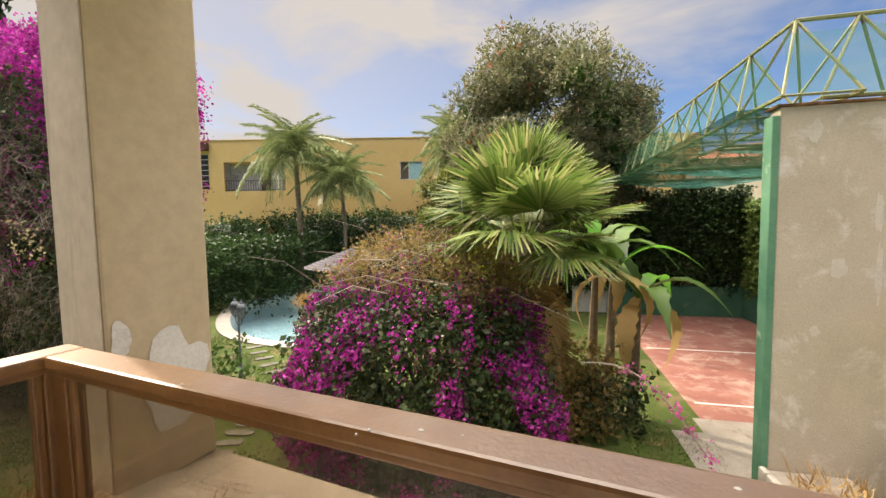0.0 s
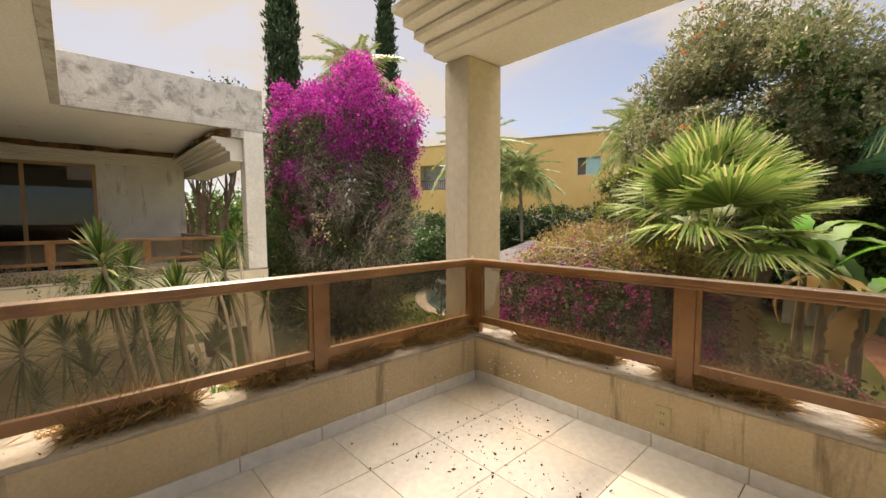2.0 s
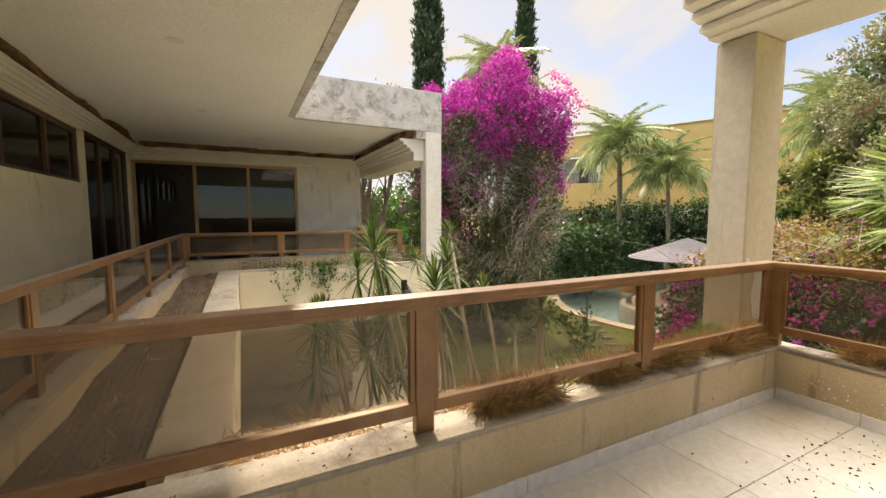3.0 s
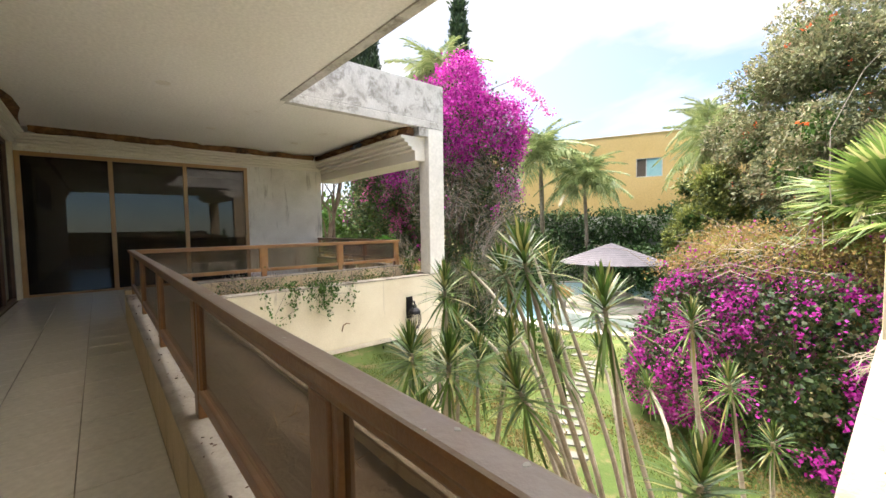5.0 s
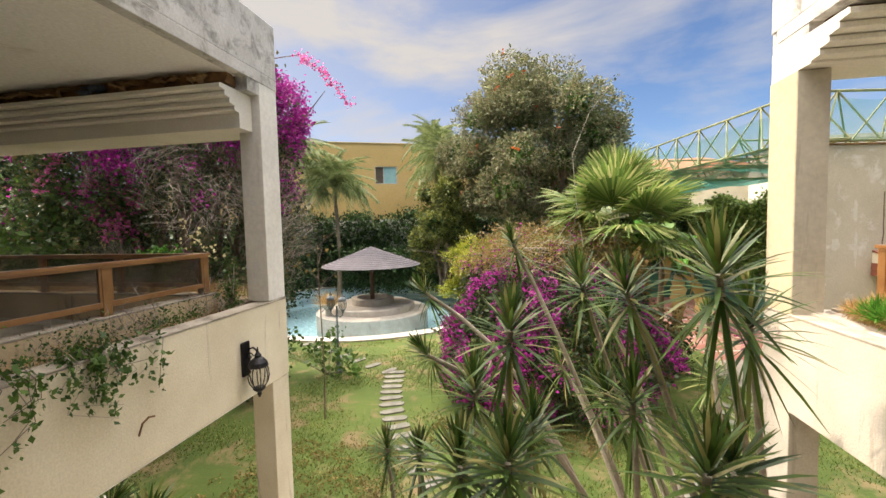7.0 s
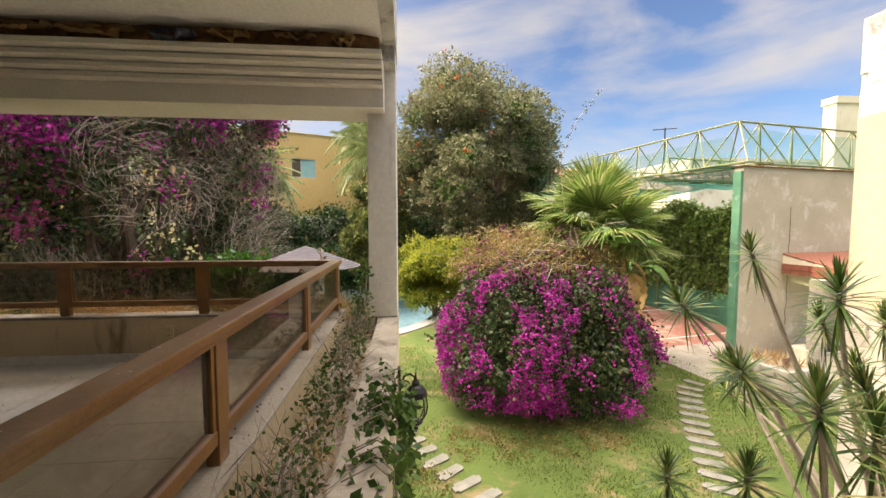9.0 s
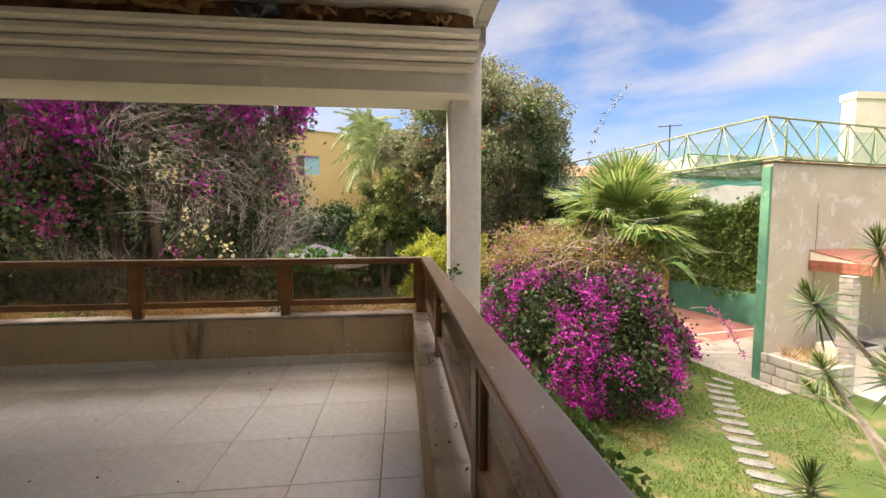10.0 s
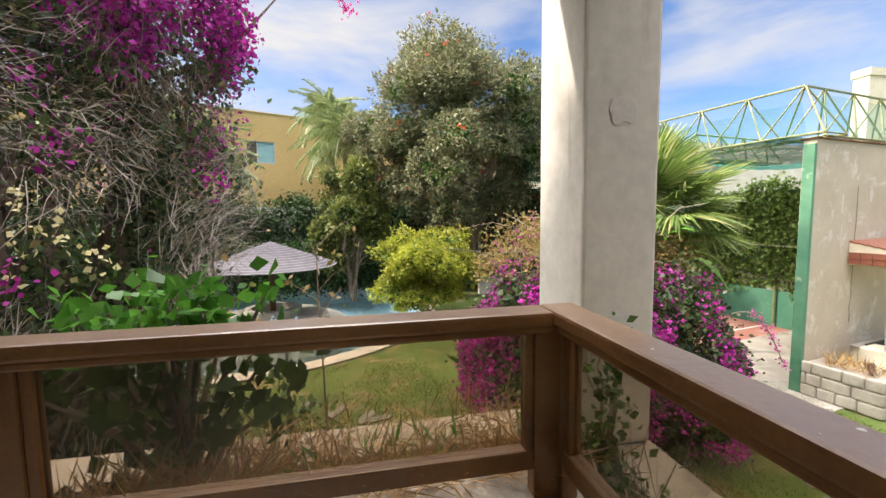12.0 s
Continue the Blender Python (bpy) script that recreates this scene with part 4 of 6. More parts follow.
def bougainvillea_tree():
    rng = np.random.default_rng(5)
    c = np.array((-13.9, 6.4, G))
    w = thing("bougainvillea_tree", c, "tall old bougainvillea over a bare-twigged tree, magenta on top", "tree")
    part("trunk", limbs(bmesh.new(), c, 8.2, 2.4, 9, 0.15, rng, 6), BARK, w)
    def blunt(d):
        k = 1 + 0.38 * np.maximum(0, d[:, 2:3]) ** 2
        return d * np.concatenate([k, k, np.full_like(k, 0.94)], 1)

    mid = c + np.array((0, 0, 5.3))
    p = blunt(lumpy(dome(3000, rng, -0.9, 0.4), 0.25, 2.2, 11)) * np.array((3.0, 2.1, 5.0)) + mid
    west = lumpy(dome(1300, rng, -0.9, 0.4), 0.25, 2.2, 12) * np.array((1.9, 1.6, 4.4)) + np.array((-15.6, 5.0, 1.3))
    p = np.concatenate([p, west])
    pillar = np.array([noise.noise(Vector((a[0] * 1.1, a[1] * 1.1, a[2] * 0.3))) + 0.5 * noise.noise(Vector(a) * 1.7) for a in p])
    p = p[rng.uniform(size=len(p)) < np.clip(0.38 + 1.5 * pillar + 0.25 * (p[:, 2] > 1.5), 0.06, 1)]
    part("foliage", leaves("foliage", clumped(p, 34, 0.20, rng), 0.10, 0.07, L_OLDLEAF, rng), L_OLDLEAF, w)
    t = blunt(lumpy(dome(2600, rng, -0.35, 0.92), 0.25, 2.2, 11)) * np.array((3.1, 2.2, 5.0)) + mid
    west = lumpy(dome(1200, rng, 0.0, 0.92), 0.25, 2.2, 12) * np.array((1.95, 1.65, 4.5)) + np.array((-15.6, 5.0, 1.4))
    t = np.concatenate([t, west])
    rel, side = (t[:, 2] - mid[2]) / 5.0, (t[:, 0] - c[0]) / 3.0
    gate = np.array([noise.noise(Vector(a) * 0.9) for a in t])
    t = t[rng.uniform(size=len(t)) < np.clip(-0.56 + 1.9 * rel + 0.28 * side + 0.15 * (t[:, 1] - c[1]) / 2.2 + 1.2 * gate, 0.006, 1)]
    part("magenta_blossom", leaves("magenta_blossom", clumped(t, 40, 0.15, rng), 0.075, 0.065, F_BOUG, rng), F_BOUG, w, "magenta bracts on the crown")
    # long drooping shoots of pink at the flank and one beyond the crown
    strands = []
    for k in range(12):
        a = np.array((-15.6 + 0.5 * rng.normal(), 4.9 + 0.3 * rng.normal(), rng.uniform(2.2, 3.8)))
        lean = rng.normal(0, 0.05, 2)
        strands += [a + np.array((lean[0] * i, lean[1] * i, -0.13 * i)) for i in range(int(rng.integers(4, 17)))]
    strands += [np.array((-14.6, 4.7, 1.3)) + rng.normal(0, 0.22, 3) for _ in range(14)]
    strands += [np.array((-10.4 + 0.10 * i, 6.2, 5.6 - 0.004 * i * i - 0.05 * i)) for i in range(14)]
    part("pink_blossom", leaves("pink_blossom", clumped(np.array(strands), 15, 0.075, rng), 0.085, 0.07, F_PINK, rng), F_PINK, w, "hanging strands of pink bracts")

    arch = [Vector((-12.2, 6.3, 4.9)), Vector((-11.2, 6.25, 5.6)), Vector((-10.4, 6.2, 5.6)), Vector((-9.7, 6.2, 5.05)), Vector((-9.1, 6.2, 4.3))]
    part("arching_shoot", tube(bmesh.new(), arch, [0.02, 0.016, 0.013, 0.010, 0.006], 5), L_TWIG, w)
    # grey dead twigs in sweeping sprays, thickest towards the house
    n = 24000
    a = lumpy(dome(n, rng, -0.95, 0.55), 0.2, 2.2, 11)
    a = a[(a[:, 1] < 0.35) | (rng.uniform(size=len(a)) < 0.35)]
    a = a * np.array((3.0, 2.3, 4.6)) + c + np.array((0.1, -0.1, 4.6))
    field = np.array([(noise.noise(Vector(q) * 0.45), noise.noise(Vector(q) * 0.45 + Vector((7, 0, 0))), noise.noise(Vector(q) * 0.45 + Vector((0, 9, 0)))) for q in a])
    a = a[field[:, 0] > -0.22]
    field = field[field[:, 0] > -0.22]
    d = unit(field * 2.6 + rng.normal(size=a.shape) * 0.38 + np.array((0.25, -0.1, 0.45)))
    s = unit(np.cross(d, rng.normal(size=d.shape))) * rng.uniform(0.002, 0.0065, (len(a), 1))
    ln = rng.uniform(0.25, 0.8, (len(a), 1))
    bow = rng.normal(0, 0.03, a.shape) - np.array((0, 0, 0.05))
    m, e = a + d * ln * 0.5 - bow, a + d * ln + bow
    v = np.stack([a - s, a + s, m + s * 0.7, m - s * 0.7, m - s * 0.7, m + s * 0.7, e + s * 0.15, e - s * 0.15], 1).reshape(-1, 3)
    part("twig_tangle", mesh_np("twig_tangle", v, np.arange(len(v)).reshape(-1, 4), L_TWIG), L_TWIG, w, "dense grey dead twigs")
    cream = np.concatenate([np.array(q) + rng.normal(0, 0.16, (9, 3)) for q in ((-12.05, 4.3, 1.1), (-11.7, 4.3, 0.75), (-12.2, 4.3, 0.72), (-14.7, 4.4, 0.95))])
    part("cream_blossom", leaves("cream_blossom", clumped(cream, 3, 0.07, rng), 0.07, 0.06, F_CREAM, rng), F_CREAM, w, "cream blossom heads")


bougainvillea_tree()


def broad_tree(c, rad, mid, n, leaf, mat, inner, name, label, seed, blossom=0, low=-0.6, trunk=0.3, lobes=40, puff=(0.20, 0.33)):
    """A trunk with limbs under many leafy puffs, dense within, open between; the shade within is leaf colour."""
    rng = np.random.default_rng(seed)
    c, rad = np.array(c, float), np.array(rad, float)
    w = thing(name, c, label, "tree")
    part("trunk", limbs(bmesh.new(), c, mid, rad[0] * 0.5, 6, trunk, rng, 6), BARK, w)
    hubs = lumpy(dome(lobes, rng, low, 0.5), 0.35, 2.2, seed) * 0.80
    sizes = rng.uniform(*puff, (len(hubs), 1))
    flat = np.array((1.0, 1.0, 0.72))
    base = c + np.array((0, 0, mid))
    pick = rng.integers(0, len(hubs), n)
    ball = dome(2 * n, rng, -0.7, 0.75)[:n]
    ball = ball * (1 + 0.65 * np.array([noise.noise(Vector(b * 2.7) + Vector((float(k), 0, 0))) for b, k in zip(ball, pick)]))[:, None]
    p = (hubs[pick] + ball * sizes[pick] * flat) * rad + base
    out = unit(ball) * 0.9
    part("crown", leaves("crown", clumped(p, 8, leaf * 0.55, rng), leaf, leaf * 0.42, mat, rng, (0, 0, 0.1), np.repeat(out, 8, 0)), mat, w)
    # Darker inner leaves carry the shade between the puffs in their colour.
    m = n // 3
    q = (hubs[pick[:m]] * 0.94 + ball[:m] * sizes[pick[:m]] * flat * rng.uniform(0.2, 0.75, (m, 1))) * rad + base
    part("inner_crown", leaves("inner_crown", clumped(q, 3, leaf * 0.6, rng), leaf * 1.5, leaf * 0.9, inner, rng), inner, w, "darker inner leaves that put the crown's shade into colour")
    if blossom:
        q = (hubs[pick[:blossom]] + unit(ball[:blossom]) * sizes[pick[:blossom]] * flat * 1.1) * rad + base
        part("blossom", leaves("blossom", clumped(q, 7, 0.06, rng), 0.15, 0.09, F_ORANGE, rng), F_ORANGE, w, "orange-red blossoms")
    return w


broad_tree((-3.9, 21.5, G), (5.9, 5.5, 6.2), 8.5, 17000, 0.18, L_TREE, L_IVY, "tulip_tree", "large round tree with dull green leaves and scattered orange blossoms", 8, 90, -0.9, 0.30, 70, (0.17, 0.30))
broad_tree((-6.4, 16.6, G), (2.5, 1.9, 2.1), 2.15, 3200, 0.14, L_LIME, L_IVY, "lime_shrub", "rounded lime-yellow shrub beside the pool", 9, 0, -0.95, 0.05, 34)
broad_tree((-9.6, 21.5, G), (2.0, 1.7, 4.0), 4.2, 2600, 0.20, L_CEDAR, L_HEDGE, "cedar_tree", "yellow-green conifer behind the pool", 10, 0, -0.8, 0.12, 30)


def cypress(x, y, h, r):
    rng = np.random.default_rng(int(abs(x * 10)))
    w = thing("cypress_tree", (x, y, G), "tall narrow dark green cypress", "tree", "cypresses")
    part("trunk", rod(bmesh.new(), (x, y, G), (x, y, G + h * 0.9), 0.16, 0.03), BARK, w)
    z = rng.uniform(0, 1, 3000)
    a = rng.uniform(0, 2 * math.pi, 3000)
    rr = r * np.minimum(1, (1.02 - z) * 4) ** 0.6 * np.minimum(1, 0.5 + z * 4) * rng.uniform(0.6, 1.05, 3000)
    p = np.stack([x + rr * np.cos(a), y + rr * np.sin(a), G + 0.6 + z * (h - 0.6)], 1)
    part("crown", leaves("crown", clumped(p, 7, 0.10, rng), 0.30, 0.09, L_CYPRESS, rng, (0, 0, 2.2)), L_CYPRESS, w)


cypress(-19.5, 6.2, 17.5, 0.66)
cypress(-18.3, 11.3, 16.5, 0.48)


# ---- palms ----
def fan_frond(rng, droop):
    """A round pleated fan of narrow segments on a stalk; stalk along +y from the origin."""
    vs, fs = [], []
    stalk = 0.85
    hub = np.array((0, stalk, 0.12))
    n = 84

    def quad(a, b, c, d):
        k = len(vs)
        vs.extend((a, b, c, d))
        fs.append((k, k + 1, k + 2, k + 3))

    quad((-0.014, 0, 0), (0.014, 0, 0), (0.01, stalk, 0.12), (-0.01, stalk, 0.12))
    for i in range(n):
        a = radians(-112 + 224 * i / (n - 1))
        d = np.array((math.sin(a), math.cos(a), 0.10 + 0.05 * (i % 2)))
        side = np.array((math.cos(a), -math.sin(a), 0))
        ln = (1.06 - 0.26 * abs(a) / 2.0) * rng.uniform(0.92, 1.05)
        w = 0.021
        p0, p1 = hub + d * 0.04, hub + d * ln * 0.60
        p1 = p1 + np.array((0, 0, 0.04 - droop * 0.06))
        p2 = hub + d * ln + np.array((0, 0, -droop * rng.uniform(0.10, 0.32)))
        up = np.array((0, 0, 0.009 * (1 if i % 2 else -1)))
        quad(p0 - side * 0.006, p0 + side * 0.006, p1 + side * w + up, p1 - side * w - up)
        quad(p1 - side * w - up, p1 + side * w + up, p2 + side * 0.006, p2 - side * 0.006)
    return np.array(vs), np.array(fs)


def fan_palm():
    rng = np.random.default_rng(12)
    c = Vector((-2.15, 8.35, G))
    w = thing("fan_palm", c, "fan palm with fresh green fronds and a skirt of dead ones", "palm")
    pts = [c + Vector((0.05 * math.sin(i), 0.04 * i / 6, 4.3 * i / 6)) for i in range(7)]
    part("trunk", tube(bmesh.new(), pts, [0.2, 0.17, 0.16, 0.16, 0.16, 0.17, 0.12], 10), PALMBARK, w)
    head = pts[-1] + Vector((0, 0, -0.02))
    made = []
    for k in range(3):
        v, f = fan_frond(rng, 0.5 + 0.5 * k)
        made.append(mesh_np("frond", v, f, L_FAN))
    dead = mesh_np("dead_frond", *fan_frond(rng, 2.2), L_STRAW)
    for k in range(22):
        lift = 84 - 96 * (k / 21)
        ob = part("frond", made[k % 3], L_FAN, w)
        ob.matrix_basis = frame_from(head + Vector((0, 0, -0.01 * k)), k * 2.4, radians(lift), rng.uniform(1.15, 1.42))
    for k in range(22):
        ob = part("dead_frond", dead, L_STRAW, w, "dead straw-coloured frond")
        ob.matrix_basis = frame_from(head + Vector((0, 0, -0.25 - 0.12 * k)), k * 2.1, radians(-62 - rng.uniform(0, 24)), rng.uniform(0.95, 1.3))


fan_palm()


def feather_frond(rng, length, leaflet, arch):
    """A feather leaf along +y that rises and then hangs."""
    vs, fs = [], []
    n = 64

    def at(f):
        return np.array((0, length * (f - 0.12 * arch * f * f), length * arch * (0.75 * f - 1.15 * f * f)))

    for i in range(n):
        f, g = i / n, (i + 1) / n
        a, b = at(f), at(g)
        k = len(vs)
        vs += [a + (-0.02, 0, 0), a + (0.02, 0, 0), b + (0.018, 0, 0), b + (-0.018, 0, 0)]
        fs.append((k, k + 1, k + 2, k + 3))
        if f < 0.12:
            continue
        for sgn in (-1, 1):
            ln = leaflet * math.sin(min(1, 0.2 + f * 1.1) * math.pi * 0.9) * rng.uniform(0.8, 1.1)
            d = unit(np.array((sgn * 0.8, 0.45, rng.uniform(-0.55, 0.35))))
            m, e = a + d * ln * 0.5, a + d * ln + np.array((0, 0, -0.62 * ln))
            k = len(vs)
            vs += [a, m + (0, 0.027, 0.01), e, m + (0, -0.027, 0)]
            fs.append((k, k + 1, k + 2, k + 3))
    return np.array(vs), np.array(fs)


FEATHERS = [mesh_np("frond", *feather_frond(np.random.default_rng(30 + k), 2.6, 0.75, 0.75 + 0.2 * k), L_FEATHER) for k in range(3)]


def feather_palm(x, y, top, scale, label, trunk=0.19):
    w = thing("feather_palm", (x, y, G), label, "palm", "feather palms")
    h = top - G
    pts = [Vector((x + 0.12 * math.sin(i * 0.6), y, G + h * i / 6)) for i in range(7)]
    part("trunk", tube(bmesh.new(), pts, [trunk * 1.3, trunk, trunk * 0.95, trunk * 0.9, trunk * 0.85, trunk * 0.9, trunk * 0.6], 10), PALMBARK, w)
    rng = np.random.default_rng(int(abs(x * 7 + y)))
    for k in range(26):
        ob = part("frond", FEATHERS[k % 3], L_FEATHER, w)
        ob.matrix_basis = frame_from(pts[-1], k * 2.4 + rng.uniform(-0.2, 0.2), radians(80 - 100 * k / 25), scale * rng.uniform(0.85, 1.1))


feather_palm(-19.5, 20.3, 5.2, 1.5, "feather palm with drooping fronds before the ochre house")
feather_palm(-16.6, 21.2, 3.4, 1.3, "smaller feather palm before the ochre house", 0.14)
feather_palm(-9.9, 24.5, 4.9, 1.3, "feather palm behind the pool")
feather_palm(-16.6, 8.5, 7.4, 1.0, "tall feather palm behind the bougainvillea", 0.16)
feather_palm(-10.9, 26.5, 7.0, 1.1, "feather palm behind the pool")


def banana():
    rng = np.random.default_rng(41)
    c = Vector((-0.55, 10.0, G))
    w = thing("banana_plant", c, "banana clump with long arching green leaves beside the court", "plant")
    for j, (dx, dy, h) in enumerate(((0, 0, 3.5), (0.55, 0.3, 2.9), (-0.4, 0.5, 3.8))):
        f = c + Vector((dx, dy, 0))
        part("stem", tube(bmesh.new(), [f, f + Vector((0.05, 0, h * 0.5)), f + Vector((0.1, 0, h))], [0.13, 0.11, 0.06], 8), PALMBARK, w)
        for k in range(8):
            vs, fs = [], []
            n, ln = 14, rng.uniform(1.7, 2.4)
            for i in range(n + 1):
                q = i / n
                p = np.array((0, ln * q * (1 - 0.2 * q), ln * (0.8 * q - 1.0 * q * q)))
                wd = 0.23 * math.sin(math.pi * min(1, 0.08 + q * 0.95)) * (0.75 + 0.25 * (i % 2)) + 0.01
                vs += [p + (-wd, 0, 0.3 * wd), p, p + (wd, 0, 0.3 * wd)]
                if i:
                    m = 3 * (i - 1)
                    fs += [(m, m + 1, m + 4, m + 3), (m + 1, m + 2, m + 5, m + 4)]
            dead = k > 5
            ob = part("dead_leaf" if dead else "leaf", mesh_np("leaf", np.array(vs), np.array(fs), L_STRAW if dead else (L_FRESH if k == 2 else L_IVY)), L_IVY, w)
            ob.matrix_basis = frame_from(f + Vector((0.1, 0, h - 0.1 + 0.02 * k)), k * 2.4 + j, radians(-55 if dead else rng.uniform(0, 50)), 1)


banana()


# ---- sword-leaved dracaenas in the courtyard ----
def rosette(rng, n=84, ln=0.42):
    vs, fs = [], []
    for i in range(n):
        f = i / n
        az = i * 2.39996
        el = radians(84 - 100 * f - 70 * max(0.0, f - 0.8) / 0.2 + rng.uniform(-9, 9))
        d = np.array((math.cos(az) * math.cos(el), math.sin(az) * math.cos(el), math.sin(el)))
        side = np.array((-math.sin(az), math.cos(az), 0))
        size = ln * (0.72 + 0.5 * f) * rng.uniform(0.85, 1.12)
        base = np.array((0, 0, 0.10 - 0.26 * f)) + d * 0.02
        prev = None
        for s in range(4):
            g = s / 3
            p = base + d * size * g + np.array((0, 0, -0.22 * size * g * g * (0.4 + f)))
            wd = 0.0150 * (1 - 0.25 * g) * (1 if s < 3 else 0.06) * (0.75 if s == 0 else 1)
            k = len(vs)
            vs += [p - side * wd, p + side * wd]
            if prev is not None:
                fs.append((prev, prev + 1, k + 1, k))
            prev = k
    return np.array(vs), np.array(fs)


ROSETTES = [mesh_np("leaf_rosette", *rosette(np.random.default_rng(50 + k)), L_SWORD) for k in range(4)]


def dracaena(foot, heads, k0, label):
    """Pale leaning canes, each ending in a rosette of sword leaves."""
    rng = np.random.default_rng(60 + k0)
    f = Vector(foot)
    w = thing("dracaena", f, label, "plant", "dracaenas in the courtyard")
    for k, h in enumerate(heads):
        h = Vector(h)
        start = f + Vector((rng.uniform(-0.12, 0.12), rng.uniform(-0.12, 0.12), 0))
        pts = []
        for i in range(9):
            q = i / 8
            p = start.lerp(h, q) + Vector((0, 0, 0.35 * math.sin(q * math.pi) * (h - start).to_2d().length))
            p += Vector((0.05 * math.sin(5 * q + k), 0.05 * math.cos(4 * q + k0), 0)) * math.sin(q * math.pi)
            pts.append(p)
        part("cane", tube(bmesh.new(), pts, [0.031 - 0.015 * i / 8 for i in range(9)], 7), CANE, w)
        ob = part("leaf_rosette", ROSETTES[(k + k0) % 4], L_SWORD, w)
        lean = (pts[-1] - pts[-2]).normalized()
        tilt = Vector((0, 0, 1)).rotation_difference(lean.lerp(Vector((0, 0, 1)), 0.4).normalized()).to_matrix().to_4x4()
        ob.matrix_basis = Matrix.Translation(h) @ tilt @ Matrix.Rotation(rng.uniform(0, 6), 4, "Z") @ Matrix.Scale(rng.uniform(0.48, 0.6) if h.x < -5.3 or h.y > -0.3 else rng.uniform(0.68, 0.86), 4)


PLANTS = (
    ((-3.15, -0.75), ((-3.98, -1.5, 0.86), (-3.62, -1.05, 0.52), (-4.34, -1.30, 0.74), (-3.95, -1.6, -0.05), (-4.3, -0.62, -0.1))),
    ((-2.95, -0.2), ((-3.39, -0.02, 0.29), (-3.65, 1.04, -0.85), (-4.2, -0.17, 0.34), (-4.1, 0.9, -0.75))),
    ((-2.75, 0.1), ((-2.9, 0.40, -0.72), (-3.2, 0.35, -0.3))),
    ((-3.4, -0.35), ((-4.45, -0.5, 0.66), (-4.95, -0.22, 0.96), (-4.5, 0.5, -0.3), (-5.67, -0.38, 0.57), (-5.56, -0.84, 0.20))),
    ((-5.1, -1.2), ((-4.96, -1.40, 0.54), (-4.97, -1.78, 0.02), (-5.22, -1.62, -0.12), (-5.2, -1.05, 0.04), (-4.84, -1.1, -0.16))),
    ((-4.3, -1.9), ((-4.23, -2.0, 0.17), (-4.3, -1.28, 0.13), (-4.6, -1.95, -0.35))),
    ((-5.6, -0.5), ((-5.60, -0.98, -0.45), (-5.94, -0.67, -0.62))),
    ((-3.0, -1.7), ((-2.85, -1.55, -0.2), (-3.2, -1.9, -0.9))),
)
for k, (foot, heads) in enumerate(PLANTS):
    dracaena((*foot, G + 0.07), heads, k, f"dracaena with {len(heads)} pale canes and sword-leaf heads in the courtyard")

# ---- hedges and ivy ----
def hedge(name, a, b, z0, z1, thick, n, mat, label, seed, leaf=0.16, category="hedge"):
    rng = np.random.default_rng(seed)
    a, b = np.array(a, float), np.array(b, float)
    d = unit(b - a)
    side = np.array((-d[1], d[0]))
    f, h = rng.uniform(0, 1, n), rng.uniform(0, 1, n)
    wave = np.array([noise.noise(Vector((x * np.linalg.norm(b - a) * 0.5, seed, 0))) for x in f])
    h = h ** 0.8 * (1 + 0.14 * wave)
    face = np.where(rng.uniform(size=n) < 0.75, rng.normal(0.5, 0.12, n), rng.uniform(-0.5, 0.5, n)) * np.where(rng.uniform(size=n) < 0.5, -1, 1)
    xy = a + (b - a) * f[:, None] + side * (face * thick * (1 + 0.5 * wave))[:, None]
    p = np.concatenate([xy, (z0 + (z1 - z0) * h)[:, None]], 1)
    ob = part(name, leaves(name, clumped(p, 9, leaf * 1.1, rng), leaf, leaf * 0.6, mat, rng, (0, 0, -0.1)), mat, None, label)
    return tagged(ob, "", category, "", "stuff")


def backing(a, b, z1, thick=0.2):
    a, b = Vector((*a, 0)), Vector((*b, 0))
    bm = boxed(0, (b - a).length, -thick / 2, thick / 2, G, z1)
    turn = Matrix.Rotation(math.atan2(b.y - a.y, b.x - a.x), 4, "Z")
    bmesh.ops.transform(bm, matrix=Matrix.Translation(a) @ turn, verts=bm.verts)
    setting("wall_garden", bm, GREY, "grey garden wall behind the hedge", "wall")


for k, (a, b, top, n) in enumerate((((-26.0, 24.5), (-8.0, 29.0), 2.0, 3600), ((-26.0, 2.0), (-26.5, 24.0), 1.6, 2600), ((-8.0, 29.0), (1.2, 22.5), 1.9, 2200), ((-23.0, -3.0), (-26.0, 2.0), 3.4, 1500))):
    hedge("hedge", a, b, G, top, 1.6, n, L_HEDGE, "dense dark green hedge along the garden wall", 70 + k, 0.26)
    backing(a, b, top - 0.3)
hedge("shrubs", (-22.5, 13.0), (-20.5, 22.0), G, 0.4, 3.0, 1700, L_HEDGE, "dark leafy shrubs beyond the pool", 76, 0.24, "shrubs")
hedge("shrubs", (-15.5, 5.2), (-12.0, 7.0), G, -1.6, 1.6, 900, L_HEDGE, "dark leafy shrubs under the bougainvillea", 77, 0.16, "shrubs")
hedge("shrubs", (-2.2, 8.3), (-0.6, 9.2), G, -1.5, 0.9, 260, L_DRY, "dry brown undergrowth beneath the fan palm", 75, 0.12, "shrubs")
hedge("shrubs", (-2.0, 8.9), (0.0, 9.9), G, -2.2, 0.9, 260, L_BOUG, "dark undergrowth beneath the banana clump", 74, 0.13, "shrubs")
hedge("shrubs", (-21.0, 3.0), (-16.0, 6.5), G, 2.2, 2.0, 1300, L_IVY, "light green shrubs beyond the wing", 78, 0.24, "shrubs")
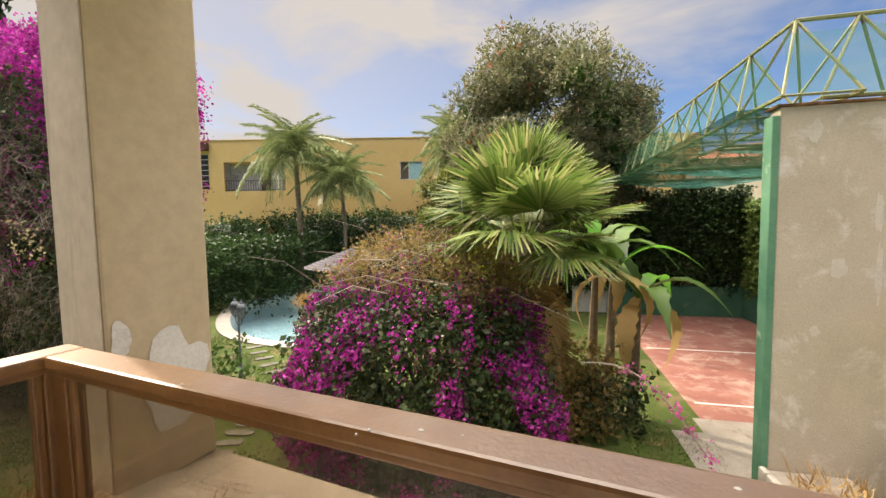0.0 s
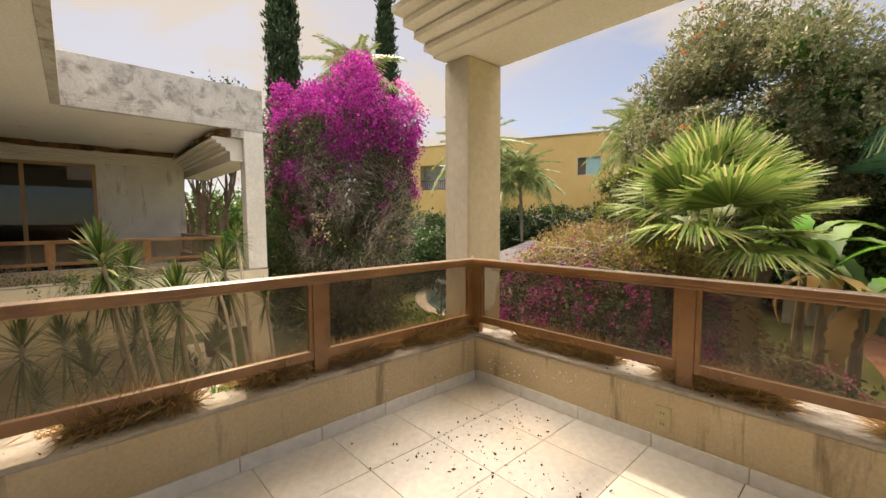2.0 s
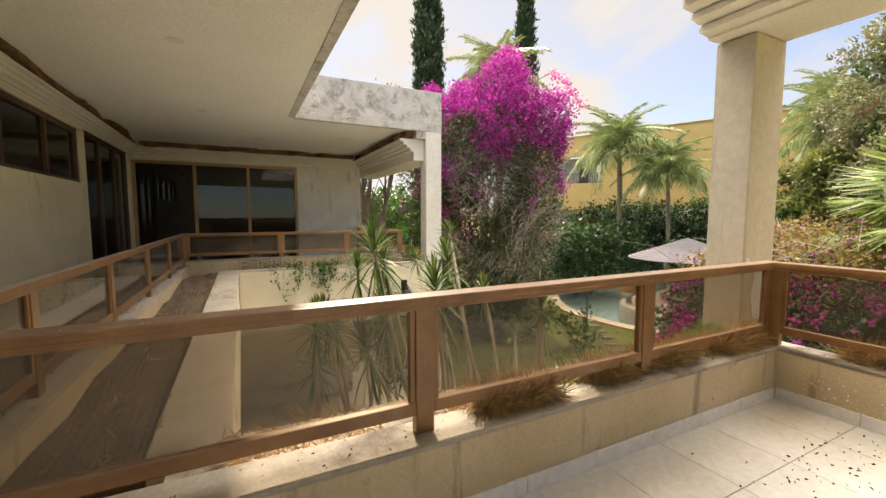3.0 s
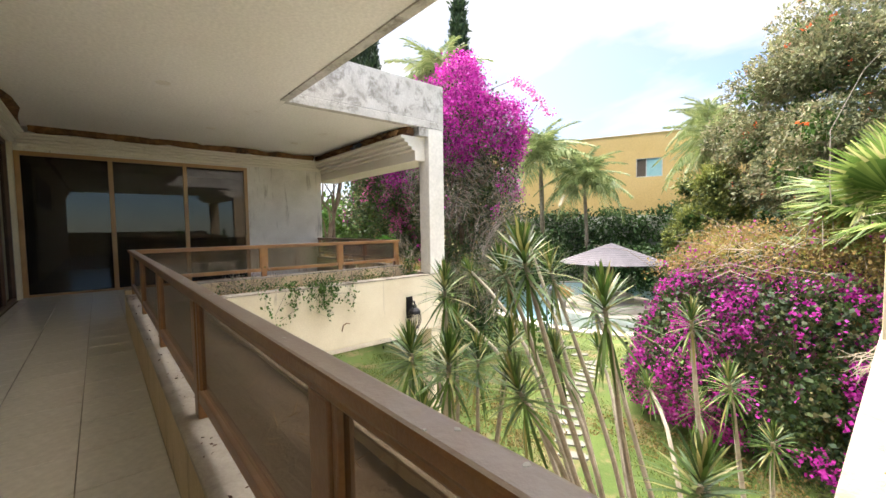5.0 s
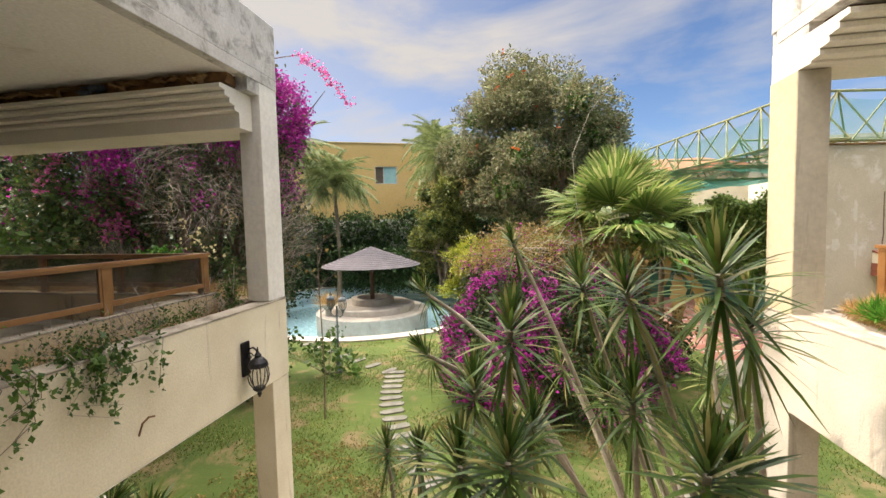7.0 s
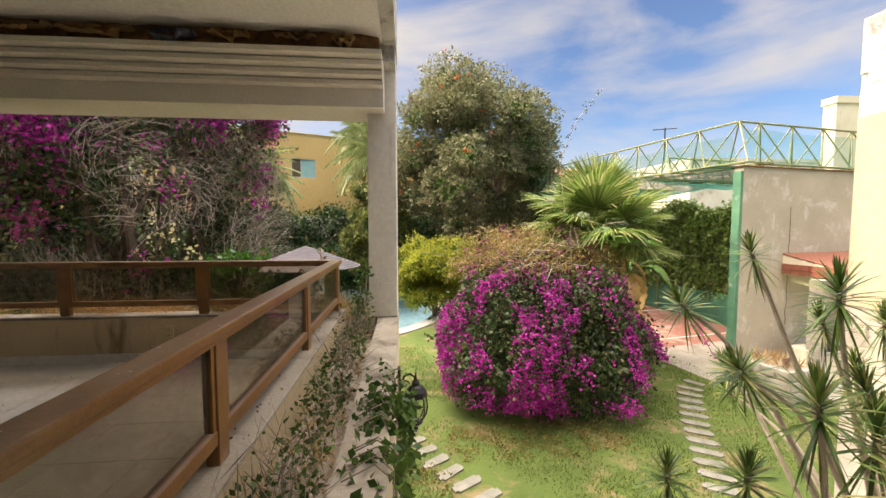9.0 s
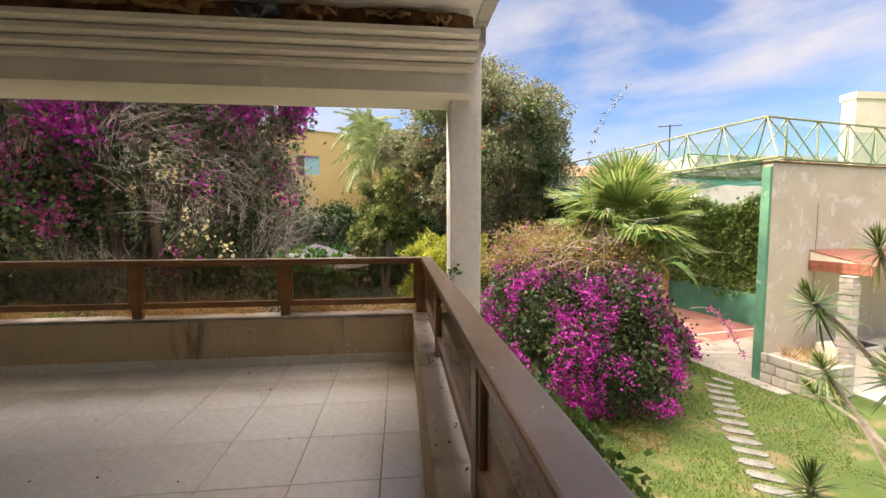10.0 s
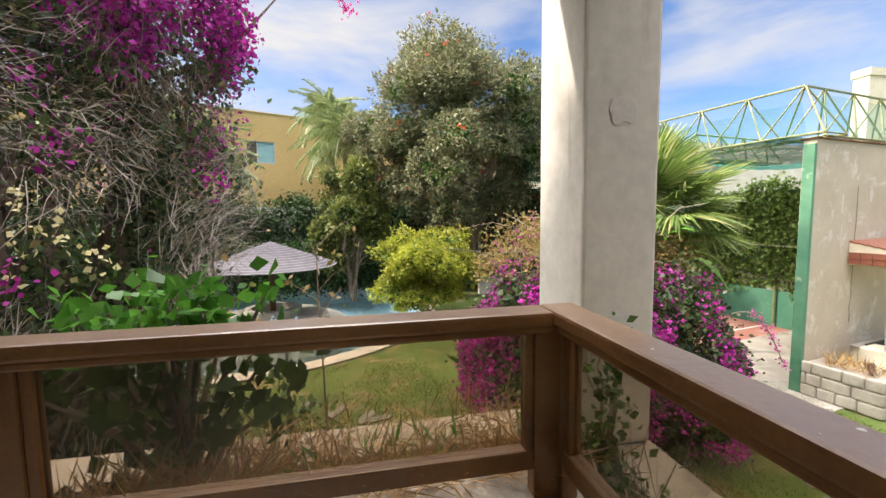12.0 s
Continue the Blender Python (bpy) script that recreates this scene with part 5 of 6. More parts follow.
hedge("shrubs", (-18.0, 24.5), (-5.5, 25.5), G, -0.6, 1.8, 1800, L_HEDGE, "low dark shrubs behind the pool", 79, 0.22, "shrubs")


def ivy(u0, u1, v0, v1, seed, n, mat, height=4.3):
    rng = np.random.default_rng(seed)
    p = np.stack([rng.uniform(u0, u1, n), rng.uniform(v0, v1, n), 1.35 + (height * rng.uniform(0, 1, n) ** 0.9)], 1)
    p[:, 2] += 0.25 * np.sin(p[:, 0] * 2.1 + p[:, 1] * 1.7)
    m = np.array(CO)
    q = clumped(p, 6, 0.09, rng) @ m[:3, :3].T + m[:3, 3]
    ob = part("ivy", leaves("ivy", q, 0.15, 0.11, mat, rng, (-0.6, -0.6, -0.7)), mat, None, "dense ivy climbing the court wall")
    tagged(ob, "", "ivy", "", "stuff")


# Leaf colour carries the light: sunlit tone at the side, shaded tone behind.
ivy(6.15, 6.36, 0.5, 14.6, 80, 6500, L_SUNIVY)
ivy(-1.4, 6.3, 14.45, 14.64, 81, 5000, L_HEDGE, 4.9)
for k, (u, z, a, b) in enumerate(((1.42, 4.75, 0.05, 0.30), (1.45, 3.9, 0.04, 0.4), (0.95, 3.95, 0.11, 0.13), (0.6, 5.95, 0.10, 0.14), (2.75, 5.0, 0.09, 0.22), (0.7, 3.0, 0.06, 0.08))):
    at = CO @ Vector((u, -0.0015, z))
    flake("plaster_patch", tuple(at), a, b, 20.0 + k, CO.to_3x3().to_4x4() @ SOUTH, FADED)
bm = bmesh.new()
ragged = [(2.10 + 0.05 * noise.noise(Vector((0, 0, k * 0.9))), -0.002, 5.2 - 0.2 * k) for k in range(19)]
for (u0, v0, z0), (u1, v1, z1) in zip(ragged, ragged[1:]):
    wide = 0.014 + 0.012 * abs(noise.noise(Vector((u0 * 9, z0 * 3, 0))))
    bm.faces.new([bm.verts.new(p) for p in ((u0 - wide, v0, z0), (u0 + wide, v0, z0), (u1 + wide, v1, z1), (u1 - wide, v1, z1))])
bmesh.ops.remove_doubles(bm, verts=bm.verts, dist=0.0001)
bmesh.ops.recalc_face_normals(bm, faces=bm.faces)
setting("wall_crack", placed(bm), SOIL, "dark vertical crack in the court wall", "crack")
GREENCLOTH = surface("green_windscreen_cloth", (0.045, 0.16, 0.105), (0.085, 0.235, 0.155), 1.2, 60, 0.8, 0.1, (0.18, 0.28, 0.19), 0.66)
for box_ in ((6.10, 6.13, 0.5, 14.4), (0.2, 6.1, 14.38, 14.41)):
    ob = setting("windscreen", placed(boxed(*box_, 0.02, 1.45)), GREENCLOTH, "green windscreen cloth round the court", "windscreen")
for v in (3.9, 9.0):
    w = thing("net_post", CO @ Vector((6.0, v, 0.0)), "slim yellow-painted court post", "post", "court posts")
    part("post", placed(rod(bmesh.new(), (6.0, v, 0.0), (6.0, v, 1.6), 0.04)), STEEL, w)
    part("cap", placed(rod(bmesh.new(), (6.0, v, 1.6), (6.0, v, 1.64), 0.055)), STEEL, w)


# ---- the steel roof frame over the court ----
def truss(a, b, step, low, high, half, label, lead=0.5):
    """A three-chord lattice girder from a to b in the court's own axes."""
    a, b = Vector(a), Vector(b)
    d = (b - a).normalized()
    s = Vector((-d.y, d.x, 0)) * half
    n = max(2, round((b - a).length / step))
    w = thing("roof_truss", CO @ Vector((a.x, a.y, low)), label, "truss", "court roof trusses")
    lo, hi = Vector((0, 0, low)), Vector((0, 0, high))
    part("top_chord", placed(rod(bmesh.new(), a.lerp(b, lead / n) + hi, b.lerp(a, 0.5 / n) + hi, 0.035, None, 6)), STEEL, w)
    part("bottom_chord", placed(rod(bmesh.new(), a + lo + s, b + lo + s, 0.035, None, 6)), STEEL, w)
    part("bottom_chord", placed(rod(bmesh.new(), a + lo - s, b + lo - s, 0.035, None, 6)), STEEL, w)
    for k in range(n):
        p0, p1 = a.lerp(b, k / n), a.lerp(b, (k + 1) / n)
        m = p0.lerp(p1, 0.5)
        for sg in (s, -s):
            part("brace", placed(rod(bmesh.new(), p0 + lo + sg, m + hi, 0.024, None, 5)), STEEL, w)
            part("brace", placed(rod(bmesh.new(), m + hi, p1 + lo + sg, 0.024, None, 5)), STEEL, w)
        part("cross_bar", placed(rod(bmesh.new(), p0 + lo + s, p0 + lo - s, 0.02, None, 5)), STEEL, w)


truss((0.58, -0.16, 0), (0.58, 13.44, 0), 1.36, 6.44, 7.74, 0.48, "olive green steel lattice girder along the open court side")
truss((0.72, 0.52, 0), (8.91, 0.52, 0), 1.36, 6.44, 7.74, 0.42, "olive green steel lattice girder on the court wall", -0.1)
for v in (4.3, 8.6, 12.9):
    truss((1.1, v, 0), (6.3, v, 0), 1.2, 6.42, 7.3, 0.25, "olive green steel lattice girder across the court")


def net_sheet(name, corner, du, dv, nu, nv, sag, mat, label):
    bm = bmesh.new()
    grid = [[bm.verts.new(CO @ (Vector(corner) + Vector(du) * i / nu + Vector(dv) * j / nv + Vector((0, 0, -sag * abs(math.sin(math.pi * j / nv)) * math.sin(math.pi * i / nu) + 0.05 * noise.noise(Vector((i * 0.7, j * 0.7, 3))))))) for j in range(nv + 1)] for i in range(nu + 1)]
    for i in range(nu):
        for j in range(nv):
            bm.faces.new((grid[i][j], grid[i + 1][j], grid[i + 1][j + 1], grid[i][j + 1]))
    ob = part(name, bm, mat, None, label, True)
    return tagged(ob, "", "net") if label else ob


roof_net = thing("shade_net", CO @ Vector((2.9, 6.7, 6.38)), "sagging green shade net under the steel roof frame", "net")
for v in (0.3, 4.57, 8.84):
    panel = net_sheet("net_panel", (-0.3, v, 6.38), (6.5, 0, 0), (0, 4.26, 0), 14, 10, 0.45, SHADE_NET, "")
    panel.parent = roof_net
    panel.matrix_parent_inverse = roof_net.matrix_basis.inverted()
    tagged(panel, "", "")
net_sheet("side_net", (0.2, -0.15, 6.40), (8.6, 0, 0), (0, 0.26, 1.0), 16, 4, 0.03, SIDE_NET, "torn green mesh on the wall girder")
net_sheet("side_net", (0.32, 0.3, 6.44), (0, 12.4, 0), (-0.28, 0, 0.8), 20, 4, 0.02, SIDE_NET, "green mesh on the side girder")


# ---- the barbecue ----
def barbecue():
    w = thing("barbecue", CO @ Vector((3.4, -0.8, 0)), "stone barbecue with a hood of glazed red tiles", "barbecue")
    part("counter", placed(boxed(2.3, 8.4, -0.9, -0.01, 0.03, 0.9, 0.02)), PLASTER, w)
    part("worktop", placed(boxed(2.25, 8.4, -0.97, -0.01, 0.9, 0.97, 0.01)), STONE, w)
    part("hood_soffit", placed(boxed(1.9, 8.4, -1.28, -0.01, 3.16, 3.235)), PLASTER, w)
    bm = bmesh.new()
    a = [bm.verts.new(p) for p in ((1.85, -1.45, 3.42), (8.4, -1.45, 3.42), (8.4, -0.01, 3.74), (1.85, -0.01, 3.74), (1.85, -1.45, 3.24), (8.4, -1.45, 3.24), (8.4, -0.01, 3.24), (1.85, -0.01, 3.24))]
    for f in ((0, 1, 2, 3), (4, 7, 6, 5), (0, 4, 5, 1), (1, 5, 6, 2), (2, 6, 7, 3), (3, 7, 4, 0)):
        bm.faces.new([a[i] for i in f])
    part("hood", placed(bm), PLASTER, w, "pale plastered hood")
    tile = mesh_of("tile", boxed(-0.115, 0.115, -0.02, 0.02, -0.075, 0.075, 0.008), BRICK)
    rng = random.Random(4)
    slope = math.atan2(0.32, 1.44)
    for r in range(2):
        for k in range(28):
            ob = part("tile", tile, BRICK, w)
            ob.matrix_basis = CO @ Matrix.Translation((1.96 + 0.236 * k, -1.475 + 0.012 * r, 3.24 + 0.14 * r)) @ Matrix.Rotation(rng.uniform(-0.03, 0.03), 4, "Y") @ Matrix.Rotation(-0.12, 4, "X")
    for r in range(8):
        for k in range(27):
            ob = part("tile", tile, BRICK, w)
            y = -1.36 + 0.185 * r
            ob.matrix_basis = CO @ Matrix.Translation((1.97 + 0.236 * k, y, 3.452 + (y + 1.45) * math.tan(slope))) @ Matrix.Rotation(slope - math.pi / 2 + 0.10, 4, "X") @ Matrix.Diagonal((1, 1, 1.3, 1))
    for r in range(2):
        for k in range(6):
            ob = part("tile", tile, BRICK, w)
            ob.matrix_basis = CO @ Matrix.Translation((1.835, -1.32 + 0.236 * k, 3.27 + 0.15 * r)) @ Matrix.Rotation(math.pi / 2, 4, "Z") @ Matrix.Rotation(0.1, 4, "X")
    for u in (1.75, 5.2):
        z = 0.03
        k = 0
        while z < 3.14:
            h = rng.uniform(0.13, 0.2)
            o = rng.uniform(-0.015, 0.015)
            part("stone", placed(boxed(u - 0.16 + o, u + 0.16 + o, -1.22 + o, -0.9 + o, z + 0.006, min(z + h, 3.155), 0.02)), RUBBLE, w)
            z += h
            k += 1
    part("pillar_foot", placed(boxed(1.5, 2.2, -1.0, -0.5, 0.03, 1.15, 0.02)), PLASTER, w)
    part("grill_bed", placed(boxed(2.5, 3.6, -0.85, -0.2, 0.972, 1.0)), IRON, w, "black grill bed")
    part("bracket", placed(boxed(3.9, 4.2, -1.70, -1.50, 3.05, 3.45, 0.01)), CONCRETE, w)


barbecue()


def stone_planter():
    w = thing("stone_planter", CO @ Vector((0.7, -0.75, 0)), "low rubble-stone planter box with dead plants", "planter")
    rng = random.Random(6)
    u0, u1, v0, v1 = 0.02, 1.25, -1.55, -0.03
    part("core", placed(boxed(u0 + 0.05, u1 - 0.05, v0 + 0.05, v1, 0.0, 0.80)), GROUT, w)
    for r in range(3):
        z = 0.02 + 0.285 * r
        for wall in range(2):
            x, end = (v0, v1) if wall else (u0, u1)
            while x < end - 0.05:
                ln = min(rng.uniform(0.26, 0.62), end - x)
                if wall:
                    bm = boxed(u0 - rng.uniform(0, 0.02), u0 + 0.1, x + 0.006, x + ln - 0.006, z + 0.004, z + 0.282, 0.045)
                else:
                    bm = boxed(x + 0.006, x + ln - 0.006, v0 - rng.uniform(0, 0.02), v0 + 0.1, z + 0.004, z + 0.282, 0.045)
                part("stone", placed(bm), RUBBLE, w)
                x += ln
    rg = np.random.default_rng(7)
    p = np.stack([rg.uniform(u0 + 0.2, u1 - 0.1, 260), rg.uniform(v0 + 0.2, v1 - 0.2, 260), np.full(260, 0.8)], 1)
    m = np.array(CO)
    part("dry_foliage", leaves("dry_foliage", p @ m[:3, :3].T + m[:3, 3], 0.3, 0.02, L_STRAW, rg, (0, 0, 1.2)), L_STRAW, w, "dry brown plants")
    log = [CO @ Vector(p) for p in ((0.25, -1.25, 0.90), (0.55, -1.1, 0.98), (0.85, -1.0, 0.95), (1.05, -0.9, 0.90))]
    part("log", tube(bmesh.new(), log, [0.02, 0.07, 0.07, 0.02], 8), DARKWOOD, w, "dark rotten log")


stone_planter()


# ---- garden fittings ----
def stepping_stones(count, path, group):
    rng = random.Random(len(group))
    for k in range(count):
        p, q = path(k / (count - 1)), path(k / (count - 1) + 0.01)
        a = math.atan2(q[1] - p[1], q[0] - p[0])
        bm = boxed(-0.11, 0.11, -0.3, 0.3, -0.03, 0.035)
        bmesh.ops.bevel(bm, geom=[e for e in bm.edges if abs(e.verts[0].co.z - e.verts[1].co.z) > 0.01], offset=0.05, segments=2, affect="EDGES")
        for v in bm.verts:
            v.co.x += rng.uniform(-0.015, 0.015)
            v.co.y += rng.uniform(-0.03, 0.03)
        ob = part("stepping_stone", bm, STEPSTONE)
        ob.matrix_basis = pose(p[0], p[1], G, 0, 0, math.degrees(a) + rng.uniform(-6, 6))
        tagged(ob, "pale flat stepping stone set in the lawn", "stepping stone", group)


stepping_stones(15, lambda f: (-8.75 + 2.3 * f ** 2.2 + 0.9 * f * (1 - f), 8.4 - 5.2 * f, 0), "curved stepping stones to the pool")
stepping_stones(13, lambda f: (0.6 - 2.9 * f ** 0.8, 7.5 - 4.5 * f, 0), "stepping stones to the barbecue terrace")
stepping_stones(7, lambda f: (-13.2 + 4.2 * f, 11.0 - 2.5 * f, 0), "stepping stones beside the pool")


def lantern_head(bm_cage, bm_glass, at, s):
    """A barrel-shaped glass in curved ribs, under a domed cap with a finial."""
    barrel = [(0.050, 0.0), (0.082, 0.05), (0.094, 0.11), (0.088, 0.17), (0.070, 0.21)]
    lathe(bm_glass, [(r * s, z * s) for r, z in barrel], 12, at)
    x, y, z = at
    for k in range(8):
        c, d = math.cos(k * math.pi / 4), math.sin(k * math.pi / 4)
        tube(bm_cage, [Vector((x + (r + 0.004) * s * c, y + (r + 0.004) * s * d, z + h * s)) for r, h in barrel], [0.006 * s] * 5, 5)
    lathe(bm_cage, [(0.008 * s, -0.10 * s), (0.022 * s, -0.07 * s), (0.018 * s, -0.05 * s), (0.045 * s, -0.03 * s), (0.06 * s, -0.015 * s), (0.058 * s, 0.0)], 12, at)
    lathe(bm_cage, [(0.088 * s, 0.205 * s), (0.095 * s, 0.215 * s), (0.085 * s, 0.25 * s), (0.055 * s, 0.285 * s), (0.03 * s, 0.30 * s), (0.034 * s, 0.32 * s), (0.012 * s, 0.35 * s), (0.004 * s, 0.40 * s)], 14, at)


def garden_lamp():
    x, y = -10.6, 8.25
    w = thing("garden_lamp", (x, y, G), "grey two-lantern lamp post on the lawn", "lamp post")
    part("base", lathe(bmesh.new(), [(0.12, 0), (0.12, 0.06), (0.08, 0.12), (0.07, 0.5), (0.045, 0.56)], 12, (x, y, G)), METALGREY, w)
    part("pole", rod(bmesh.new(), (x, y, G + 0.5), (x, y, G + 2.15), 0.035, 0.028, 10), METALGREY, w)
    bm = bmesh.new()
    for s in (-1, 1):
        tube(bm, [Vector((x, y, G + 1.85)), Vector((x + 0.12 * s, y - 0.05 * s, G + 1.8)), Vector((x + 0.24 * s, y - 0.1 * s, G + 1.88)), Vector((x + 0.25 * s, y - 0.1 * s, G + 2.0))], [0.016] * 4, 6)
    part("arms", bm, METALGREY, w)
    for s in (-1, 1):
        a, b = bmesh.new(), bmesh.new()
        lantern_head(a, b, (x + 0.25 * s, y - 0.1 * s, G + 2.06), 1.35)
        head = part("lantern", a, METALGREY, w)
        part("globe", b, CLEAR_GLASS, head, "clear glass")


garden_lamp()


def wall_lantern():
    x, y, z = BX, 0.30, -0.25
    w = thing("wall_lantern", (x, y, z), "black wrought-iron wall lantern on the cream planter wall", "wall lamp")
    part("back_plate", boxed(x + 0.001, x + 0.03, y - 0.065, y + 0.065, z - 0.24, z + 0.14, 0.014), IRON, w)
    bm = bmesh.new()
    pts = [Vector((x + 0.02, y, z - 0.12 + 0.05)), Vector((x + 0.06, y, z + 0.06)), Vector((x + 0.11, y, z + 0.08)), Vector((x + 0.155, y, z + 0.05)), Vector((x + 0.165, y, z - 0.02))]
    tube(bm, pts, [0.011] * 5, 6)
    curl = [Vector((x + 0.07 + 0.04 * math.cos(t) * (1 - t / 9), y, z - 0.02 + 0.045 * math.sin(t) * (1 - t / 9))) for t in np.linspace(0, 7, 16)]
    tube(bm, curl, [0.007] * 16, 5)
    part("scroll_arm", bm, IRON, w)
    a, b = bmesh.new(), bmesh.new()
    lantern_head(a, b, (x + 0.165, y, z - 0.36), 1.12)
    head = part("lantern", a, IRON, w)
    part("globe", b, CLEAR_GLASS, head, "clear glass")


wall_lantern()


def pavilion():
    x, y, z = -12.8, 17.3, G + 0.4
    w = thing("pool_pavilion", (x, y, z), "round pool pavilion with a shingled cone roof on one post", "pavilion")
    part("post", rod(bmesh.new(), (x, y, z), (x, y, 0.0), 0.13, 0.11, 12), DARKWOOD, w)
    n = 13
    for k in range(n):
        r0, r1 = 2.65 * (1 - k / n), 2.65 * (1 - (k + 1) / n) + 0.03
        z0 = -0.92 + 1.0 * k / n
        bm = lathe(bmesh.new(), [(r0 - 0.02, z0 - 0.035), (r0, z0 - 0.03), (r0, z0), (max(r1, 0.02), z0 + 1.0 / n)], 40, (x, y, 0))
        course = part("shingle_course", bm, SHINGLE, w)
        part("edge", lathe(bmesh.new(), [(r0 - 0.01, z0 - 0.037), (r0 + 0.012, z0 - 0.036), (r0 + 0.012, z0 + 0.002), (r0 - 0.02, z0 + 0.010)], 40, (x, y, 0)), PALE_EDGE, course, "pale course edge")
    for k in range(8):
        a = k * math.pi / 4
        part("rafter", rod(bmesh.new(), (x + 0.1 * math.cos(a), y + 0.1 * math.sin(a), -0.05), (x + 2.5 * math.cos(a), y + 2.5 * math.sin(a), -0.99), 0.04, None, 5), DARKWOOD, w)
    part("bench", lathe(bmesh.new(), [(1.15, 0.06), (1.15, 0.45), (0.85, 0.47), (0.8, 0.06)], 24, (x, y, z - 0.06)), STONE, w)


pavilion()


def urn():
    x, y = -14.4, 15.2
    w = thing("planter_urn", (x, y, G + 0.16), "pale pedestal urn with dry ornamental grass by the pool", "planter")
    part("pedestal", lathe(bmesh.new(), [(0.3, 0), (0.3, 0.1), (0.16, 0.2), (0.14, 0.5), (0.4, 0.75), (0.42, 0.8)], 16, (x, y, G + 0.0)), STONE, w)
    rng = np.random.default_rng(88)
    p = np.array((x, y, G + 0.75)) + rng.normal(0, 0.18, (500, 3)) * np.array((1, 1, 0.2))
    part("dry_grass", leaves("dry_grass", p, 0.55, 0.02, L_STRAW, rng, (0, 0, 1.6)), L_STRAW, w, "dry orange grass")


urn()

# ---- the neighbouring house ----
BF = Matrix.Translation((-16.43, 28.4, 0)) @ Matrix.Rotation(math.atan2(0.4, 0.916), 4, "Z")


def turned(bm, m=None):
    bmesh.ops.transform(bm, matrix=m or BF, verts=bm.verts)
    return bm


def neighbour_house():
    w = thing("neighbour_house", BF @ Vector((0, 4, G)), "two-storey ochre flat-roofed house beyond the garden", "house")
    part("wall", turned(boxed(-9.2, 0.0, 0, 0.3, G, 8.0)), OCHRE, w)
    for b in ((-16.4, -14.1, 0, 0.3, G, 8.0), (-14.1, -9.2, 0, 0.3, 6.3, 8.0), (-14.1, -9.2, 0, 0.3, G, 4.0), (1.83, 24, 0, 0.3, G, 8.0), (0, 1.83, 0, 0.3, G, 4.7), (0, 1.83, 0, 0.3, 6.15, 8.0)):
        part("wall", turned(boxed(*b)), OCHRE, w)
    part("side_wall", turned(boxed(-16.4, -16.1, 0.3, 9, G, 8.0)), OCHRE, w)
    part("roof", turned(boxed(-16.4, 24, 0.3, 9, 7.7, 7.95)), OCHRE, w)
    part("parapet_cap", turned(boxed(-16.5, 24.1, -0.06, 0.36, 8.0, 8.07, 0.01)), OCHRE, w)
    part("terrace_wall", turned(boxed(-14.1, -9.2, 1.1, 1.3, 4.0, 6.3)), WHITE, w, "white terrace wall")
    part("terrace_floor", turned(boxed(-14.1, -9.2, 0.3, 1.1, 3.9, 4.02)), CONCRETE, w)
    part("terrace_side", turned(boxed(-14.3, -14.1, 0.3, 1.3, 4.0, 6.3)), WHITE, w)
    part("terrace_side", turned(boxed(-9.2, -9.0, 0.3, 1.3, 4.0, 6.3)), WHITE, w)
    rail = bmesh.new()
    for k in range(25):
        rod(rail, (-14.0 + 0.195 * k, 0.15, 4.0), (-14.0 + 0.195 * k, 0.15, 4.85), 0.018, None, 5)
    for z in (4.08, 4.85):
        rod(rail, (-14.1, 0.15, z), (-9.2, 0.15, z), 0.025, None, 5)
    part("terrace_rail", turned(rail), IRON, w, "black iron terrace rail")
    part("terrace_door", turned(boxed(-11.6, -10.8, 1.05, 1.097, 4.02, 5.8)), DARK, w, "dark terrace door")
    win = part("window", turned(box(box(box(box(bmesh.new(), 0, 0.06, 0.02, 0.14, 4.7, 6.15), 1.77, 1.83, 0.02, 0.14, 4.7, 6.15), 0.06, 1.77, 0.02, 0.14, 6.09, 6.15), 0.06, 1.77, 0.02, 0.14, 4.7, 4.76)), WHITE, w, "white-framed sliding window")
    part("pane", turned(boxed(0.06, 0.7, 0.1, 0.12, 4.76, 6.09)), DARK, win, "opaque pane coloured with the dark of an unlit room")
    part("pane", turned(boxed(0.72, 1.77, 0.08, 0.10, 4.76, 6.09)), surface("sky_blue_curtained_glass", (0.26, 0.48, 0.50), (0.34, 0.56, 0.56), 2.0, 30, 0.15, 0.02), win, "pale turquoise curtained pane")
    part("stile", turned(boxed(0.68, 0.74, 0.06, 0.13, 4.76, 6.09)), WHITE, win)
    slot = part("narrow_window", turned(boxed(-15.9, -15.3, -0.03, -0.003, 4.2, 6.9)), IRON, w, "narrow barred window")
    for k in range(6):
        part("bar", turned(boxed(-15.9, -15.3, -0.05, -0.032, 4.4 + 0.42 * k, 4.45 + 0.42 * k)), WHITE, slot)
    part("roof_box", turned(boxed(-16.0, -15.2, -0.5, 0.0, 7.2, 7.85, 0.03)), DARKWOOD, w, "dark brown box under the roof")


